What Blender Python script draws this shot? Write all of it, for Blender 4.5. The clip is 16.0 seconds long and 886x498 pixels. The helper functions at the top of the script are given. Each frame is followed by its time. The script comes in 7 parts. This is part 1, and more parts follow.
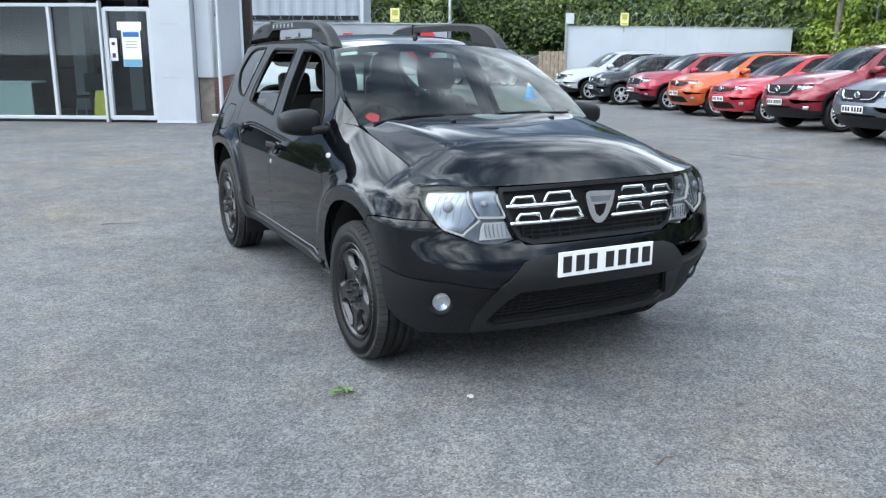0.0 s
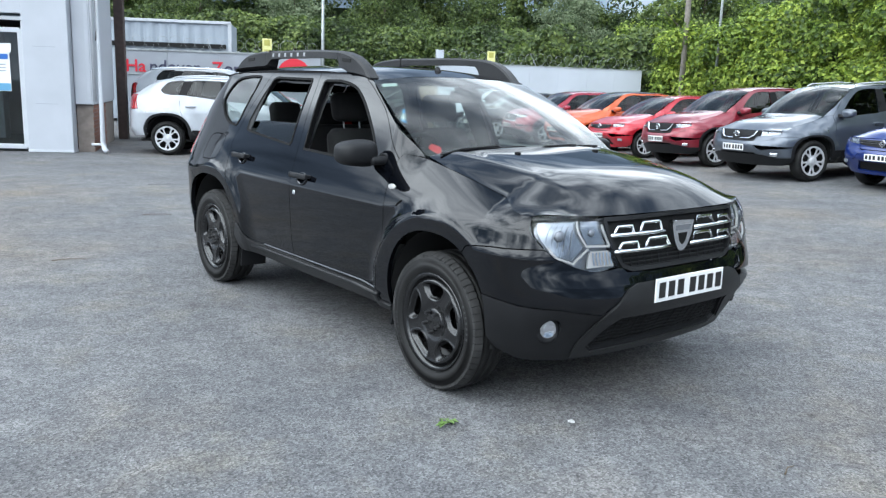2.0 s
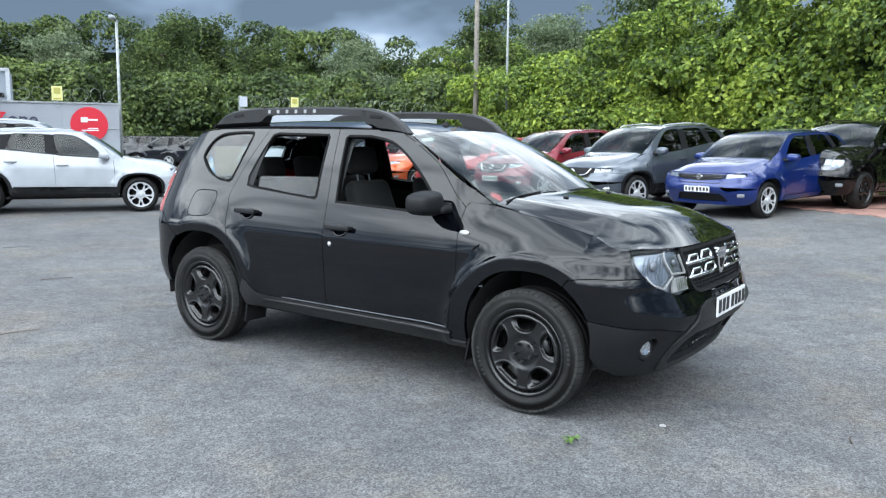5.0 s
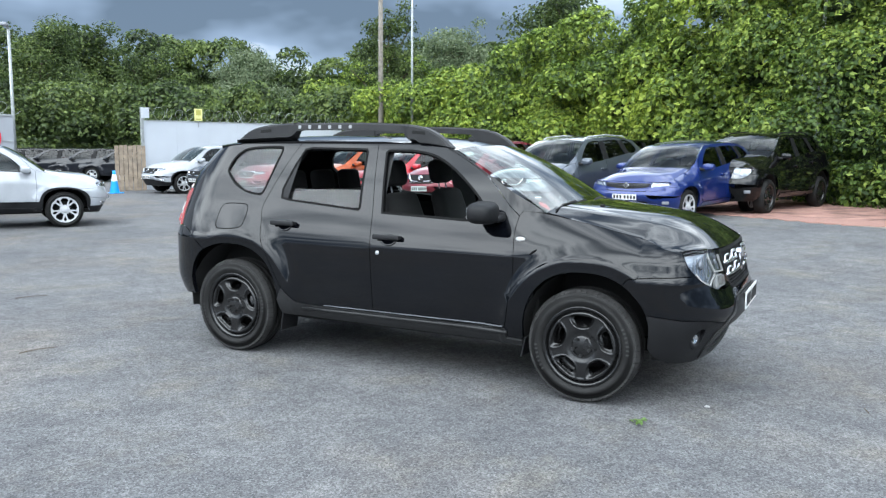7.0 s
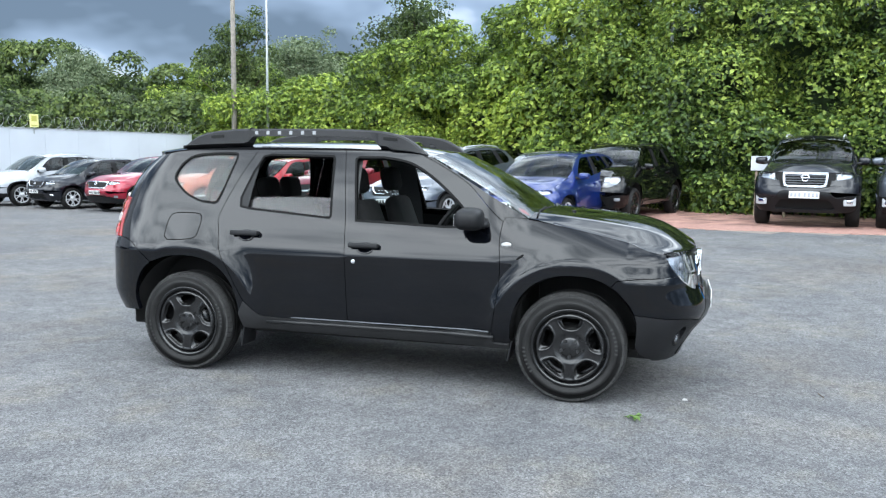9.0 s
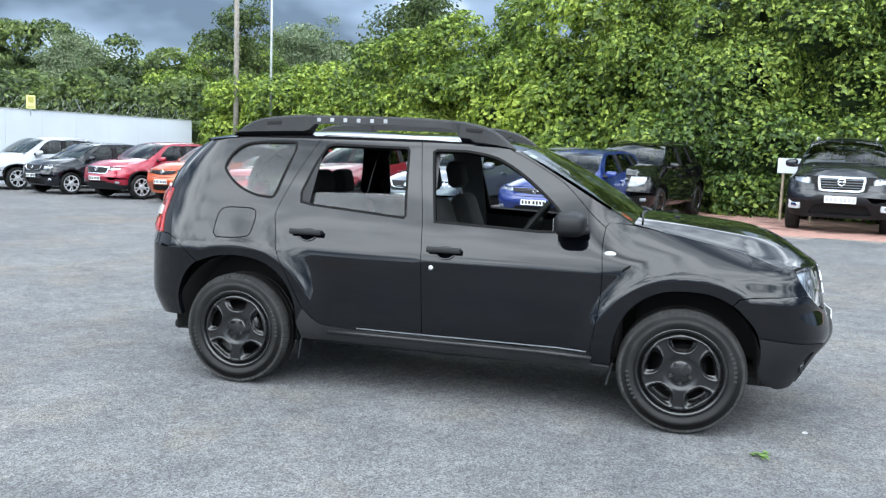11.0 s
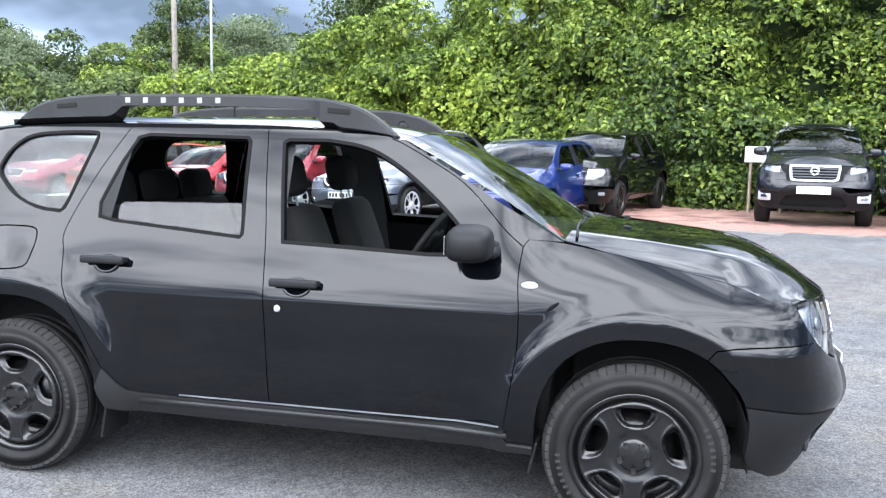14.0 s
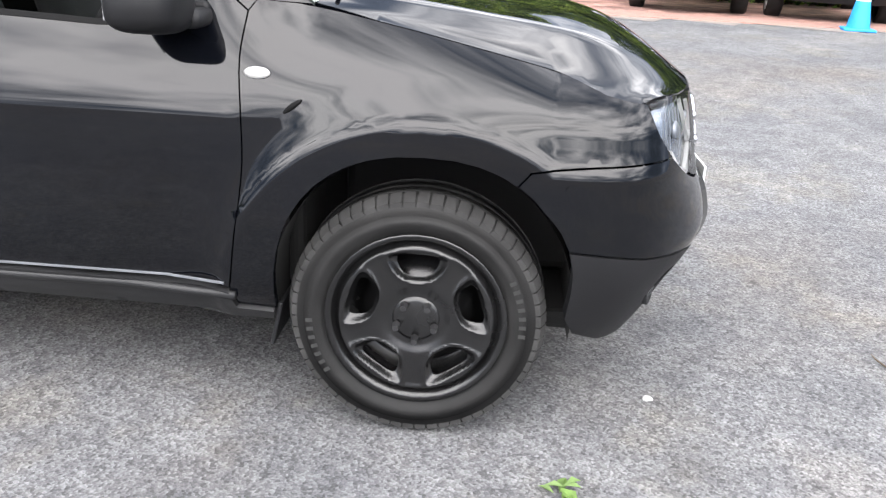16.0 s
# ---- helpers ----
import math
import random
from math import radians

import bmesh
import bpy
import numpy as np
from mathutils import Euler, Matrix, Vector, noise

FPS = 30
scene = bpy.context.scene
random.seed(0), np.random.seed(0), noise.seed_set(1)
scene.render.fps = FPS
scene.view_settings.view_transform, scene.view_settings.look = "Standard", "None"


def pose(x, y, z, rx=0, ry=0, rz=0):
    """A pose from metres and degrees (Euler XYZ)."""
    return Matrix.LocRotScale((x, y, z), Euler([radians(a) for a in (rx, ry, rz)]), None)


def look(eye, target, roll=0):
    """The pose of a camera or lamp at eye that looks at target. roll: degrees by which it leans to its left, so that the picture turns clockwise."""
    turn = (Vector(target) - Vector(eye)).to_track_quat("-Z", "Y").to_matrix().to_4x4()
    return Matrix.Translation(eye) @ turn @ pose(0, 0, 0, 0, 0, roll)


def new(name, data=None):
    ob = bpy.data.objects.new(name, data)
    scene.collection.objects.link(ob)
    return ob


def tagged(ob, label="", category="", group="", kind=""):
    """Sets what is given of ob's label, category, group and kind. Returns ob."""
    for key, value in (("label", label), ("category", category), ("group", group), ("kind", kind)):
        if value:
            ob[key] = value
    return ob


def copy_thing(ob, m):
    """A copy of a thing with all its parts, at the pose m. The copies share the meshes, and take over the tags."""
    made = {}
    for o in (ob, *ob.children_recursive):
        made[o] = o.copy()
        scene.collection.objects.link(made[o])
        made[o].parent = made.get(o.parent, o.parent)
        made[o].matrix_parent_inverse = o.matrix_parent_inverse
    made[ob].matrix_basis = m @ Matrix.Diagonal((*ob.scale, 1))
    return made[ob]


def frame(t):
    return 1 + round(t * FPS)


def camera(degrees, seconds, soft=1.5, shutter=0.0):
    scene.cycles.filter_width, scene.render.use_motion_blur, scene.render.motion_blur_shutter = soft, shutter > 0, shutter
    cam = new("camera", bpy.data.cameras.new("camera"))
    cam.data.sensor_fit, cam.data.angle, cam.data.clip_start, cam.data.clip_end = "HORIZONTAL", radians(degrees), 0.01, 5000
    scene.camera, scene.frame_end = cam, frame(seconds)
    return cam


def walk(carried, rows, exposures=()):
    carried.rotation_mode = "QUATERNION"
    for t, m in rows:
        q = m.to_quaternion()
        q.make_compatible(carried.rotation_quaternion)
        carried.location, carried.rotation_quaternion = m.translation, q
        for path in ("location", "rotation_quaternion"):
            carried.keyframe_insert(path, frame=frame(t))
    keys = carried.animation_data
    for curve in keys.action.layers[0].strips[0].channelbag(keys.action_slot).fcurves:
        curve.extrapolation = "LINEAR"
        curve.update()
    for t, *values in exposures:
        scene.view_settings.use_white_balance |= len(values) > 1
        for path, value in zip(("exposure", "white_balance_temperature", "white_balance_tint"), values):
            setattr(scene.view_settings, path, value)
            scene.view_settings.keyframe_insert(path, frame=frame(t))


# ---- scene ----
cam = camera(57.1, 16.0, 1.3)
PATH = [
    (0, (0.182, 0.087, 1.483), (0.098, 2.03, 1.015), 0.3),
    (0.5, (-0.106, 0.06, 1.503), (-0.094, 2.007, 1.044), 0.3),
    (1, (-0.388, 0.037, 1.477), (-0.286, 1.986, 1.042), 0.4),
    (1.5, (-0.679, 0.091, 1.471), (-0.481, 2.038, 1.056), 1.3),
    (2, (-0.967, 0.104, 1.461), (-0.668, 2.044, 1.077), 1.8),
    (2.5, (-1.269, 0.081, 1.478), (-0.868, 2.006, 1.112), 1.5),
    (3, (-1.535, 0.081, 1.471), (-1.032, 1.985, 1.122), 0.9),
    (3.5, (-1.811, 0.157, 1.458), (-1.21, 2.036, 1.127), 0.9),
    (4, (-2.102, 0.186, 1.471), (-1.42, 2.041, 1.165), 0.8),
    (4.5, (-2.357, 0.177, 1.475), (-1.602, 2.007, 1.191), 0.5),
    (4.7, (-2.459, 0.186, 1.487), (-1.67, 2.002, 1.209), 0.5),
    (6.8, (-3.639, 0.374, 1.501), (-2.586, 2.056, 1.253), 0.7),
    (7, (-3.713, 0.399, 1.505), (-2.626, 2.059, 1.262), 0.4),
    (7.5, (-3.918, 0.516, 1.47), (-2.735, 2.112, 1.241), -0.1),
    (8, (-4.115, 0.666, 1.479), (-2.852, 2.201, 1.259), -0.1),
    (8.5, (-4.32, 0.804, 1.466), (-2.981, 2.274, 1.255), -0.1),
    (8.7, (-4.407, 0.874, 1.474), (-3.036, 2.314, 1.263), 0.0),
    (10.8, (-4.438, 1.739, 1.461), (-2.994, 3.105, 1.236), 1.7),
    (11, (-4.409, 1.833, 1.469), (-2.992, 3.225, 1.239), 2.1),
    (11.5, (-4.29, 2.009, 1.48), (-2.967, 3.49, 1.24), 2.2),
    (12, (-4.092, 2.133, 1.477), (-2.853, 3.685, 1.237), 1.9),
    (12.5, (-3.866, 2.229, 1.481), (-2.643, 3.795, 1.25), 1.9),
    (13, (-3.614, 2.33, 1.47), (-2.325, 3.843, 1.25), 2.0),
    (13.5, (-3.351, 2.43, 1.483), (-1.959, 3.848, 1.263), 1.5),
    (14, (-3.067, 2.492, 1.463), (-1.597, 3.827, 1.222), 1.1),
    (14.5, (-2.786, 2.538, 1.458), (-1.276, 3.812, 1.147), 0.9),
    (15, (-2.514, 2.627, 1.4), (-0.97, 3.822, 0.967), 1.5),
    (15.5, (-2.288, 2.727, 1.384), (-0.711, 3.798, 0.779), 2.5),
    (16, (-2.004, 2.804, 1.299), (-0.444, 3.825, 0.576), 2.9),
]
EXPOSURES = [(0.0, -0.87, 6150, 4), (8.0, -0.74, 6220, 4), (11.0, -0.56, 6200, 4), (13.0, -0.40, 6150, 6), (14.5, -0.10, 6400, 12), (16.0, -0.14, 6900, 12)]
walk(cam, [(t, look(eye, target, roll)) for t, eye, target, roll in PATH], EXPOSURES)



from mathutils import geometry

# ---- light: an overcast bright day ----
world = bpy.data.worlds.new("world")
scene.world = world
world.use_nodes = True
wt = world.node_tree
bg = wt.nodes["Background"]
sky = wt.nodes.new("ShaderNodeTexSky")
sky.sky_type = "NISHITA"
sky.sun_disc = False
sky.sun_elevation, sky.sun_rotation = radians(52), radians(215)
sky.air_density, sky.dust_density = 1.0, 2.0
# cloud cover: slate blue near the horizon, brighter and broken overhead
tc = wt.nodes.new("ShaderNodeTexCoord")
mp = wt.nodes.new("ShaderNodeMapping")
mp.inputs["Scale"].default_value = (1.2, 1.2, 2.6)
wt.links.new(tc.outputs["Generated"], mp.inputs["Vector"])
cl = wt.nodes.new("ShaderNodeTexNoise")
cl.inputs["Scale"].default_value, cl.inputs["Detail"].default_value, cl.inputs["Roughness"].default_value = 2.7, 4.0, 0.54
wt.links.new(mp.outputs[0], cl.inputs["Vector"])
sep = wt.nodes.new("ShaderNodeSeparateXYZ")
wt.links.new(tc.outputs["Generated"], sep.inputs[0])
hz = wt.nodes.new("ShaderNodeMapRange")
hz.inputs["From Min"].default_value, hz.inputs["From Max"].default_value = 0.14, 0.42
hz.inputs["To Min"].default_value, hz.inputs["To Max"].default_value = -0.18, 0.17
wt.links.new(sep.outputs["Z"], hz.inputs["Value"])
sm = wt.nodes.new("ShaderNodeMath")
sm.operation = "ADD"
ct = wt.nodes.new("ShaderNodeMapRange")
ct.clamp = False
ct.inputs["From Min"].default_value, ct.inputs["From Max"].default_value = 0.30, 0.70
ct.inputs["To Min"].default_value, ct.inputs["To Max"].default_value = 0.23, 0.77
wt.links.new(cl.outputs["Fac"], ct.inputs["Value"])
wt.links.new(ct.outputs[0], sm.inputs[0])
wt.links.new(hz.outputs[0], sm.inputs[1])
ramp = wt.nodes.new("ShaderNodeValToRGB")
ramp.color_ramp.elements[0].position, ramp.color_ramp.elements[0].color = 0.30, (2.1, 2.8, 4.0, 1)
ramp.color_ramp.elements[1].position, ramp.color_ramp.elements[1].color = 1.0, (72.0, 74.0, 78.0, 1)
e = ramp.color_ramp.elements.new(0.50)
e.color = (5.2, 6.6, 9.2, 1)
e = ramp.color_ramp.elements.new(0.66)
e.color = (17.0, 18.6, 21.5, 1)
e = ramp.color_ramp.elements.new(0.82)
e.color = (42.0, 44.0, 48.0, 1)
# brighter cloud on the side of the hidden sun
dt = wt.nodes.new("ShaderNodeVectorMath")
dt.operation = "DOT_PRODUCT"
dt.inputs[1].default_value = (-0.80, -0.53, 0.28)
wt.links.new(tc.outputs["Generated"], dt.inputs[0])
gw = wt.nodes.new("ShaderNodeMapRange")
gw.inputs["From Min"].default_value, gw.inputs["From Max"].default_value = 0.1, 0.95
gw.inputs["To Min"].default_value, gw.inputs["To Max"].default_value = 0.0, 0.36
wt.links.new(dt.outputs["Value"], gw.inputs["Value"])
s2 = wt.nodes.new("ShaderNodeMath")
s2.operation = "ADD"
wt.links.new(sm.outputs[0], s2.inputs[0])
wt.links.new(gw.outputs[0], s2.inputs[1])
# a bank of white cloud over the hedge
bk = wt.nodes.new("ShaderNodeVectorMath")
bk.operation = "DOT_PRODUCT"
bk.inputs[1].default_value = (0.55, 0.57, 0.61)
wt.links.new(tc.outputs["Generated"], bk.inputs[0])
bw = wt.nodes.new("ShaderNodeMapRange")
bw.interpolation_type = "SMOOTHSTEP"
bw.inputs["From Min"].default_value, bw.inputs["From Max"].default_value = 0.80, 0.99
bw.inputs["To Min"].default_value, bw.inputs["To Max"].default_value = 0.0, 0.10
wt.links.new(bk.outputs["Value"], bw.inputs["Value"])
s3 = wt.nodes.new("ShaderNodeMath")
s3.operation = "ADD"
wt.links.new(s2.outputs[0], s3.inputs[0])
wt.links.new(bw.outputs[0], s3.inputs[1])
wt.links.new(s3.outputs[0], ramp.inputs[0])
mx = wt.nodes.new("ShaderNodeMix")
mx.data_type = "RGBA"
mx.inputs["Factor"].default_value = 0.88
wt.links.new(sky.outputs[0], mx.inputs["A"])
wt.links.new(ramp.outputs[0], mx.inputs["B"])
wt.links.new(mx.outputs["Result"], bg.inputs[0])
bg.inputs[1].default_value = 0.155
sun = new("sun", bpy.data.lights.new("sun", "SUN"))
sun.data.energy, sun.data.angle, sun.data.color = 0.7, radians(70), (1.0, 0.98, 0.95)
sun.matrix_world = look((-9, -6, 20), (0, 0, 0))

# ---- materials ----
def mat(name, colour, rough=0.5, metal=0.0, coat=0.0, spec=0.5, vary=0.0, scale=8.0, bump=0.0, bscale=60.0, island=0.0):
    m = bpy.data.materials.new(name)
    m.use_nodes = True
    t = m.node_tree
    b = t.nodes["Principled BSDF"]
    b.inputs["Base Color"].default_value = (*colour, 1)
    b.inputs["Roughness"].default_value, b.inputs["Metallic"].default_value = rough, metal
    b.inputs["Coat Weight"].default_value, b.inputs["Coat Roughness"].default_value = coat, 0.03
    b.inputs["Specular IOR Level"].default_value = spec
    b.inputs["Coat IOR"].default_value = 1.5
    if vary or bump:
        co = t.nodes.new("ShaderNodeTexCoord")
    if vary:
        n1 = t.nodes.new("ShaderNodeTexNoise")
        n1.inputs["Scale"].default_value, n1.inputs["Detail"].default_value = scale, 6
        t.links.new(co.outputs["Object"], n1.inputs["Vector"])
        r = t.nodes.new("ShaderNodeValToRGB")
        r.color_ramp.elements[0].position, r.color_ramp.elements[1].position = 0.3, 0.7
        r.color_ramp.elements[0].color = (*[c * (1 - vary) for c in colour], 1)
        r.color_ramp.elements[1].color = (*[min(1, c * (1 + vary)) for c in colour], 1)
        t.links.new(n1.outputs["Fac"], r.inputs[0])
        t.links.new(r.outputs[0], b.inputs["Base Color"])
        mr = t.nodes.new("ShaderNodeMapRange")
        mr.inputs["To Min"].default_value, mr.inputs["To Max"].default_value = max(0.02, rough - 0.08), min(1, rough + 0.1)
        t.links.new(n1.outputs["Fac"], mr.inputs["Value"])
        t.links.new(mr.outputs[0], b.inputs["Roughness"])
    if bump:
        n2 = t.nodes.new("ShaderNodeTexNoise")
        n2.inputs["Scale"].default_value, n2.inputs["Detail"].default_value = bscale, 4
        t.links.new(co.outputs["Object"], n2.inputs["Vector"])
        bp = t.nodes.new("ShaderNodeBump")
        bp.inputs["Strength"].default_value, bp.inputs["Distance"].default_value = bump, 0.004
        t.links.new(n2.outputs["Fac"], bp.inputs["Height"])
        t.links.new(bp.outputs[0], b.inputs["Normal"])
    return m


def glass_mat(name, tint, gloss=1.0):
    m = bpy.data.materials.new(name)
    m.use_nodes = True
    t = m.node_tree
    t.nodes.remove(t.nodes["Principled BSDF"])
    tr, gl = t.nodes.new("ShaderNodeBsdfTransparent"), t.nodes.new("ShaderNodeBsdfGlossy")
    tr.inputs[0].default_value = (*tint, 1)
    gl.inputs["Roughness"].default_value = 0.02
    # gloss of a thin pane: little face on, most at a grazing angle
    lw, mixer = t.nodes.new("ShaderNodeLayerWeight"), t.nodes.new("ShaderNodeMixShader")
    lw.inputs["Blend"].default_value = 0.5
    pw = t.nodes.new("ShaderNodeMath")
    pw.operation = "POWER"
    pw.inputs[1].default_value = 5.0
    t.links.new(lw.outputs["Facing"], pw.inputs[0])
    ml = t.nodes.new("ShaderNodeMath")
    ml.operation, ml.use_clamp = "MULTIPLY_ADD", True
    ml.inputs[1].default_value, ml.inputs[2].default_value = 0.96 * gloss, 0.04 * gloss
    t.links.new(pw.outputs[0], ml.inputs[0])
    t.links.new(ml.outputs[0], mixer.inputs[0])
    t.links.new(tr.outputs[0], mixer.inputs[1])
    t.links.new(gl.outputs[0], mixer.inputs[2])
    t.links.new(mixer.outputs[0], t.nodes["Material Output"].inputs[0])
    return m


M_PAINT = mat("black_paint", (0.0018, 0.0022, 0.0034), 0.4, 0.0, 1.0, 0.0, 0.25, 3.0)
M_PAINT.node_tree.nodes["Principled BSDF"].inputs["Coat IOR"].default_value = 1.49
M_PLASTIC = mat("matte_black_plastic", (0.0105, 0.0107, 0.0118), 0.5, spec=0.25, vary=0.2, scale=5, bump=0.15, bscale=400)
M_SEAL = mat("black_rubber_seal", (0.004, 0.004, 0.0042), 0.6, spec=0.12, vary=0.2, scale=9)
M_SILL = mat("grey_black_plastic", (0.014, 0.0142, 0.015), 0.45, spec=0.4, vary=0.2, scale=5, bump=0.1, bscale=300)
M_DARK = mat("dark_void", (0.006, 0.006, 0.006), 0.9)
M_FABRIC = mat("charcoal_fabric", (0.0065, 0.0065, 0.007), 0.95, vary=0.3, scale=20, bump=0.3, bscale=500)
M_TRIM = mat("dark_interior_plastic", (0.006, 0.006, 0.0065), 0.6, spec=0.2, vary=0.2, scale=9)
M_RUBBER = mat("tyre_rubber", (0.0155, 0.0153, 0.0151), 0.55, spec=0.2, vary=0.35, scale=6, bump=0.2, bscale=200)
M_PILLAR = mat("grey_pillar_lining", (0.06, 0.06, 0.062), 0.6, vary=0.1)
# tread rubber in a paler colour, for the light that falls on its blocks
M_TREAD = mat("lit_tread_rubber", (0.030, 0.0295, 0.029), 0.8, spec=0.3, vary=0.4, scale=12)
M_STEEL = mat("satin_black_steel", (0.006, 0.006, 0.0062), 0.24, 0.0, 0.0, 0.65, 0.3, 6)
M_NUT = mat("dark_steel_nut", (0.07, 0.07, 0.072), 0.3, 0.8, vary=0.2, scale=20)
M_CHROME = mat("chrome", (0.75, 0.76, 0.78), 0.12, 1.0, vary=0.1, scale=10)
M_ALLOY = mat("silver_alloy", (0.55, 0.56, 0.58), 0.35, 0.35, vary=0.15, scale=8)
M_LAMP_IN = mat("lamp_reflector", (0.30, 0.325, 0.36), 0.22, 0.75, vary=0.25, scale=14)
M_LAMP_BEZ = mat("lamp_bezel_grey", (0.22, 0.23, 0.25), 0.3, 0.5, vary=0.2, scale=9)
M_WHITE = mat("white_plastic", (0.78, 0.79, 0.8), 0.4, vary=0.05)
M_PLATE = mat("number_plate_white", (0.8, 0.8, 0.79), 0.35, vary=0.03)
M_INK = mat("black_ink", (0.015, 0.015, 0.015), 0.5)
M_RED = mat("red_sticker", (0.75, 0.03, 0.04), 0.5)
M_TAIL = mat("red_tail_lamp", (0.28, 0.008, 0.010), 0.1, 0, 1.0)
M_AMBER = mat("clear_indicator", (0.40, 0.395, 0.385), 0.25)
M_GLASS = glass_mat("window_glass", (0.70, 0.76, 0.74), 1.5)
M_SCREEN = glass_mat("windscreen_glass", (0.56, 0.66, 0.60), 1.35)
M_TINT = glass_mat("dark_window_glass", (0.16, 0.18, 0.18), 1.0)
M_LENS = glass_mat("lamp_lens", (0.94, 0.95, 0.96), 0.8)


# ---- mesh helpers ----
def sstep(a, b, x):
    t = min(1.0, max(0.0, (x - a) / (b - a)))
    return t * t * (3 - 2 * t)


def pchip(points):
    points = sorted(points)
    xs, ys = [p[0] for p in points], [p[1] for p in points]
    n = len(xs)
    h = [xs[i + 1] - xs[i] for i in range(n - 1)]
    d = [(ys[i + 1] - ys[i]) / h[i] for i in range(n - 1)]
    m = [d[0]] + [0 if d[i - 1] * d[i] <= 0 else 3 * (h[i - 1] + h[i]) / ((2 * h[i] + h[i - 1]) / d[i - 1] + (h[i] + 2 * h[i - 1]) / d[i]) for i in range(1, n - 1)] + [d[-1]]

    def f(x):
        if x <= xs[0]:
            return ys[0] + m[0] * (x - xs[0])
        if x >= xs[-1]:
            return ys[-1] + m[-1] * (x - xs[-1])
        i = 0
        while x > xs[i + 1]:
            i += 1
        t = (x - xs[i]) / h[i]
        a = 1 - t
        return ys[i] * (1 + 2 * t) * a * a + m[i] * h[i] * t * a * a + ys[i + 1] * t * t * (3 - 2 * t) - m[i + 1] * h[i] * t * t * a
    return f


def curve(points, n=6):
    """A smooth open line through the points."""
    p = [Vector((*q, 0)) for q in points]
    p = [2 * p[0] - p[1]] + p + [2 * p[-1] - p[-2]]
    out = []
    for i in range(1, len(p) - 2):
        for k in range(n):
            t = k / n
            a, b, c, d = p[i - 1], p[i], p[i + 1], p[i + 2]
            q = 0.5 * (2 * b + (c - a) * t + (2 * a - 5 * b + 4 * c - d) * t * t + (3 * b - a - 3 * c + d) * t ** 3)
            out.append((q.x, q.y))
    return out + [tuple(points[-1])]


def resample(poly, step):
    out = []
    for i, a in enumerate(poly):
        b = poly[(i + 1) % len(poly)]
        n = max(1, int(math.hypot(b[0] - a[0], b[1] - a[1]) / step + 0.5))
        out += [(a[0] + (b[0] - a[0]) * k / n, a[1] + (b[1] - a[1]) * k / n) for k in range(n)]
    return out


def inset(poly, d):
    """Moves a closed line inwards by d."""
    area = sum(a[0] * b[1] - b[0] * a[1] for a, b in zip(poly, poly[1:] + poly[:1]))
    sg = 1 if area > 0 else -1
    out = []
    n = len(poly)
    for i in range(n):
        a, b, c = Vector(poly[i - 1]), Vector(poly[i]), Vector(poly[(i + 1) % n])
        u, v = (b - a), (c - b)
        if u.length < 1e-7 or v.length < 1e-7:
            continue
        u.normalize(), v.normalize()
        nu, nv = Vector((-u.y, u.x)) * sg, Vector((-v.y, v.x)) * sg
        w = nu + nv
        w = w / max(0.4, w.dot(nu)) if w.length > 1e-4 else nu
        out.append(tuple(b + w * d))
    return out


def inside(x, y, poly):
    c = False
    j = len(poly) - 1
    for i in range(len(poly)):
        xi, yi = poly[i]
        xj, yj = poly[j]
        if (yi > y) != (yj > y) and x < (xj - xi) * (y - yi) / (yj - yi) + xi:
            c = not c
        j = i
    return c


def mesh_ob(name, verts, faces, material, parent=None, smooth=True, label=""):
    me = bpy.data.meshes.new(name)
    me.from_pydata([tuple(v) for v in verts], [], [tuple(f) for f in faces])
    me.materials.append(material)
    if smooth:
        me.polygons.foreach_set("use_smooth", [True] * len(me.polygons))
    me.update()
    ob = new(name, me)
    if parent is not None:
        ob.parent = parent
    if label:
        ob["label"] = label
    return ob


def part(name, bm, material, parent, label="", smooth=False):
    me = bpy.data.meshes.new(name)
    bmesh.ops.recalc_face_normals(bm, faces=bm.faces)
    bm.to_mesh(me)
    bm.free()
    me.materials.append(material)
    if smooth:
        me.polygons.foreach_set("use_smooth", [True] * len(me.polygons))
    ob = new(name, me)
    if parent is not None:
        ob.parent = parent
    if label:
        ob["label"] = label
    return ob


def rbox(sx, sy, sz, m=None, bevel=0.0, seg=2, taper=None):
    """A box with rounded edges. taper: size of the top against the bottom (x, y)."""
    bm = bmesh.new()
    bmesh.ops.create_cube(bm, size=1)
    for v in bm.verts:
        k = taper if taper and v.co.z > 0 else (1, 1)
        v.co = Vector((v.co.x * sx * k[0], v.co.y * sy * k[1], v.co.z * sz))
    if bevel:
        bmesh.ops.bevel(bm, geom=bm.edges[:], offset=bevel, segments=seg, affect="EDGES", profile=0.5)
    if m is not None:
        bmesh.ops.transform(bm, matrix=m, verts=bm.verts)
    return bm


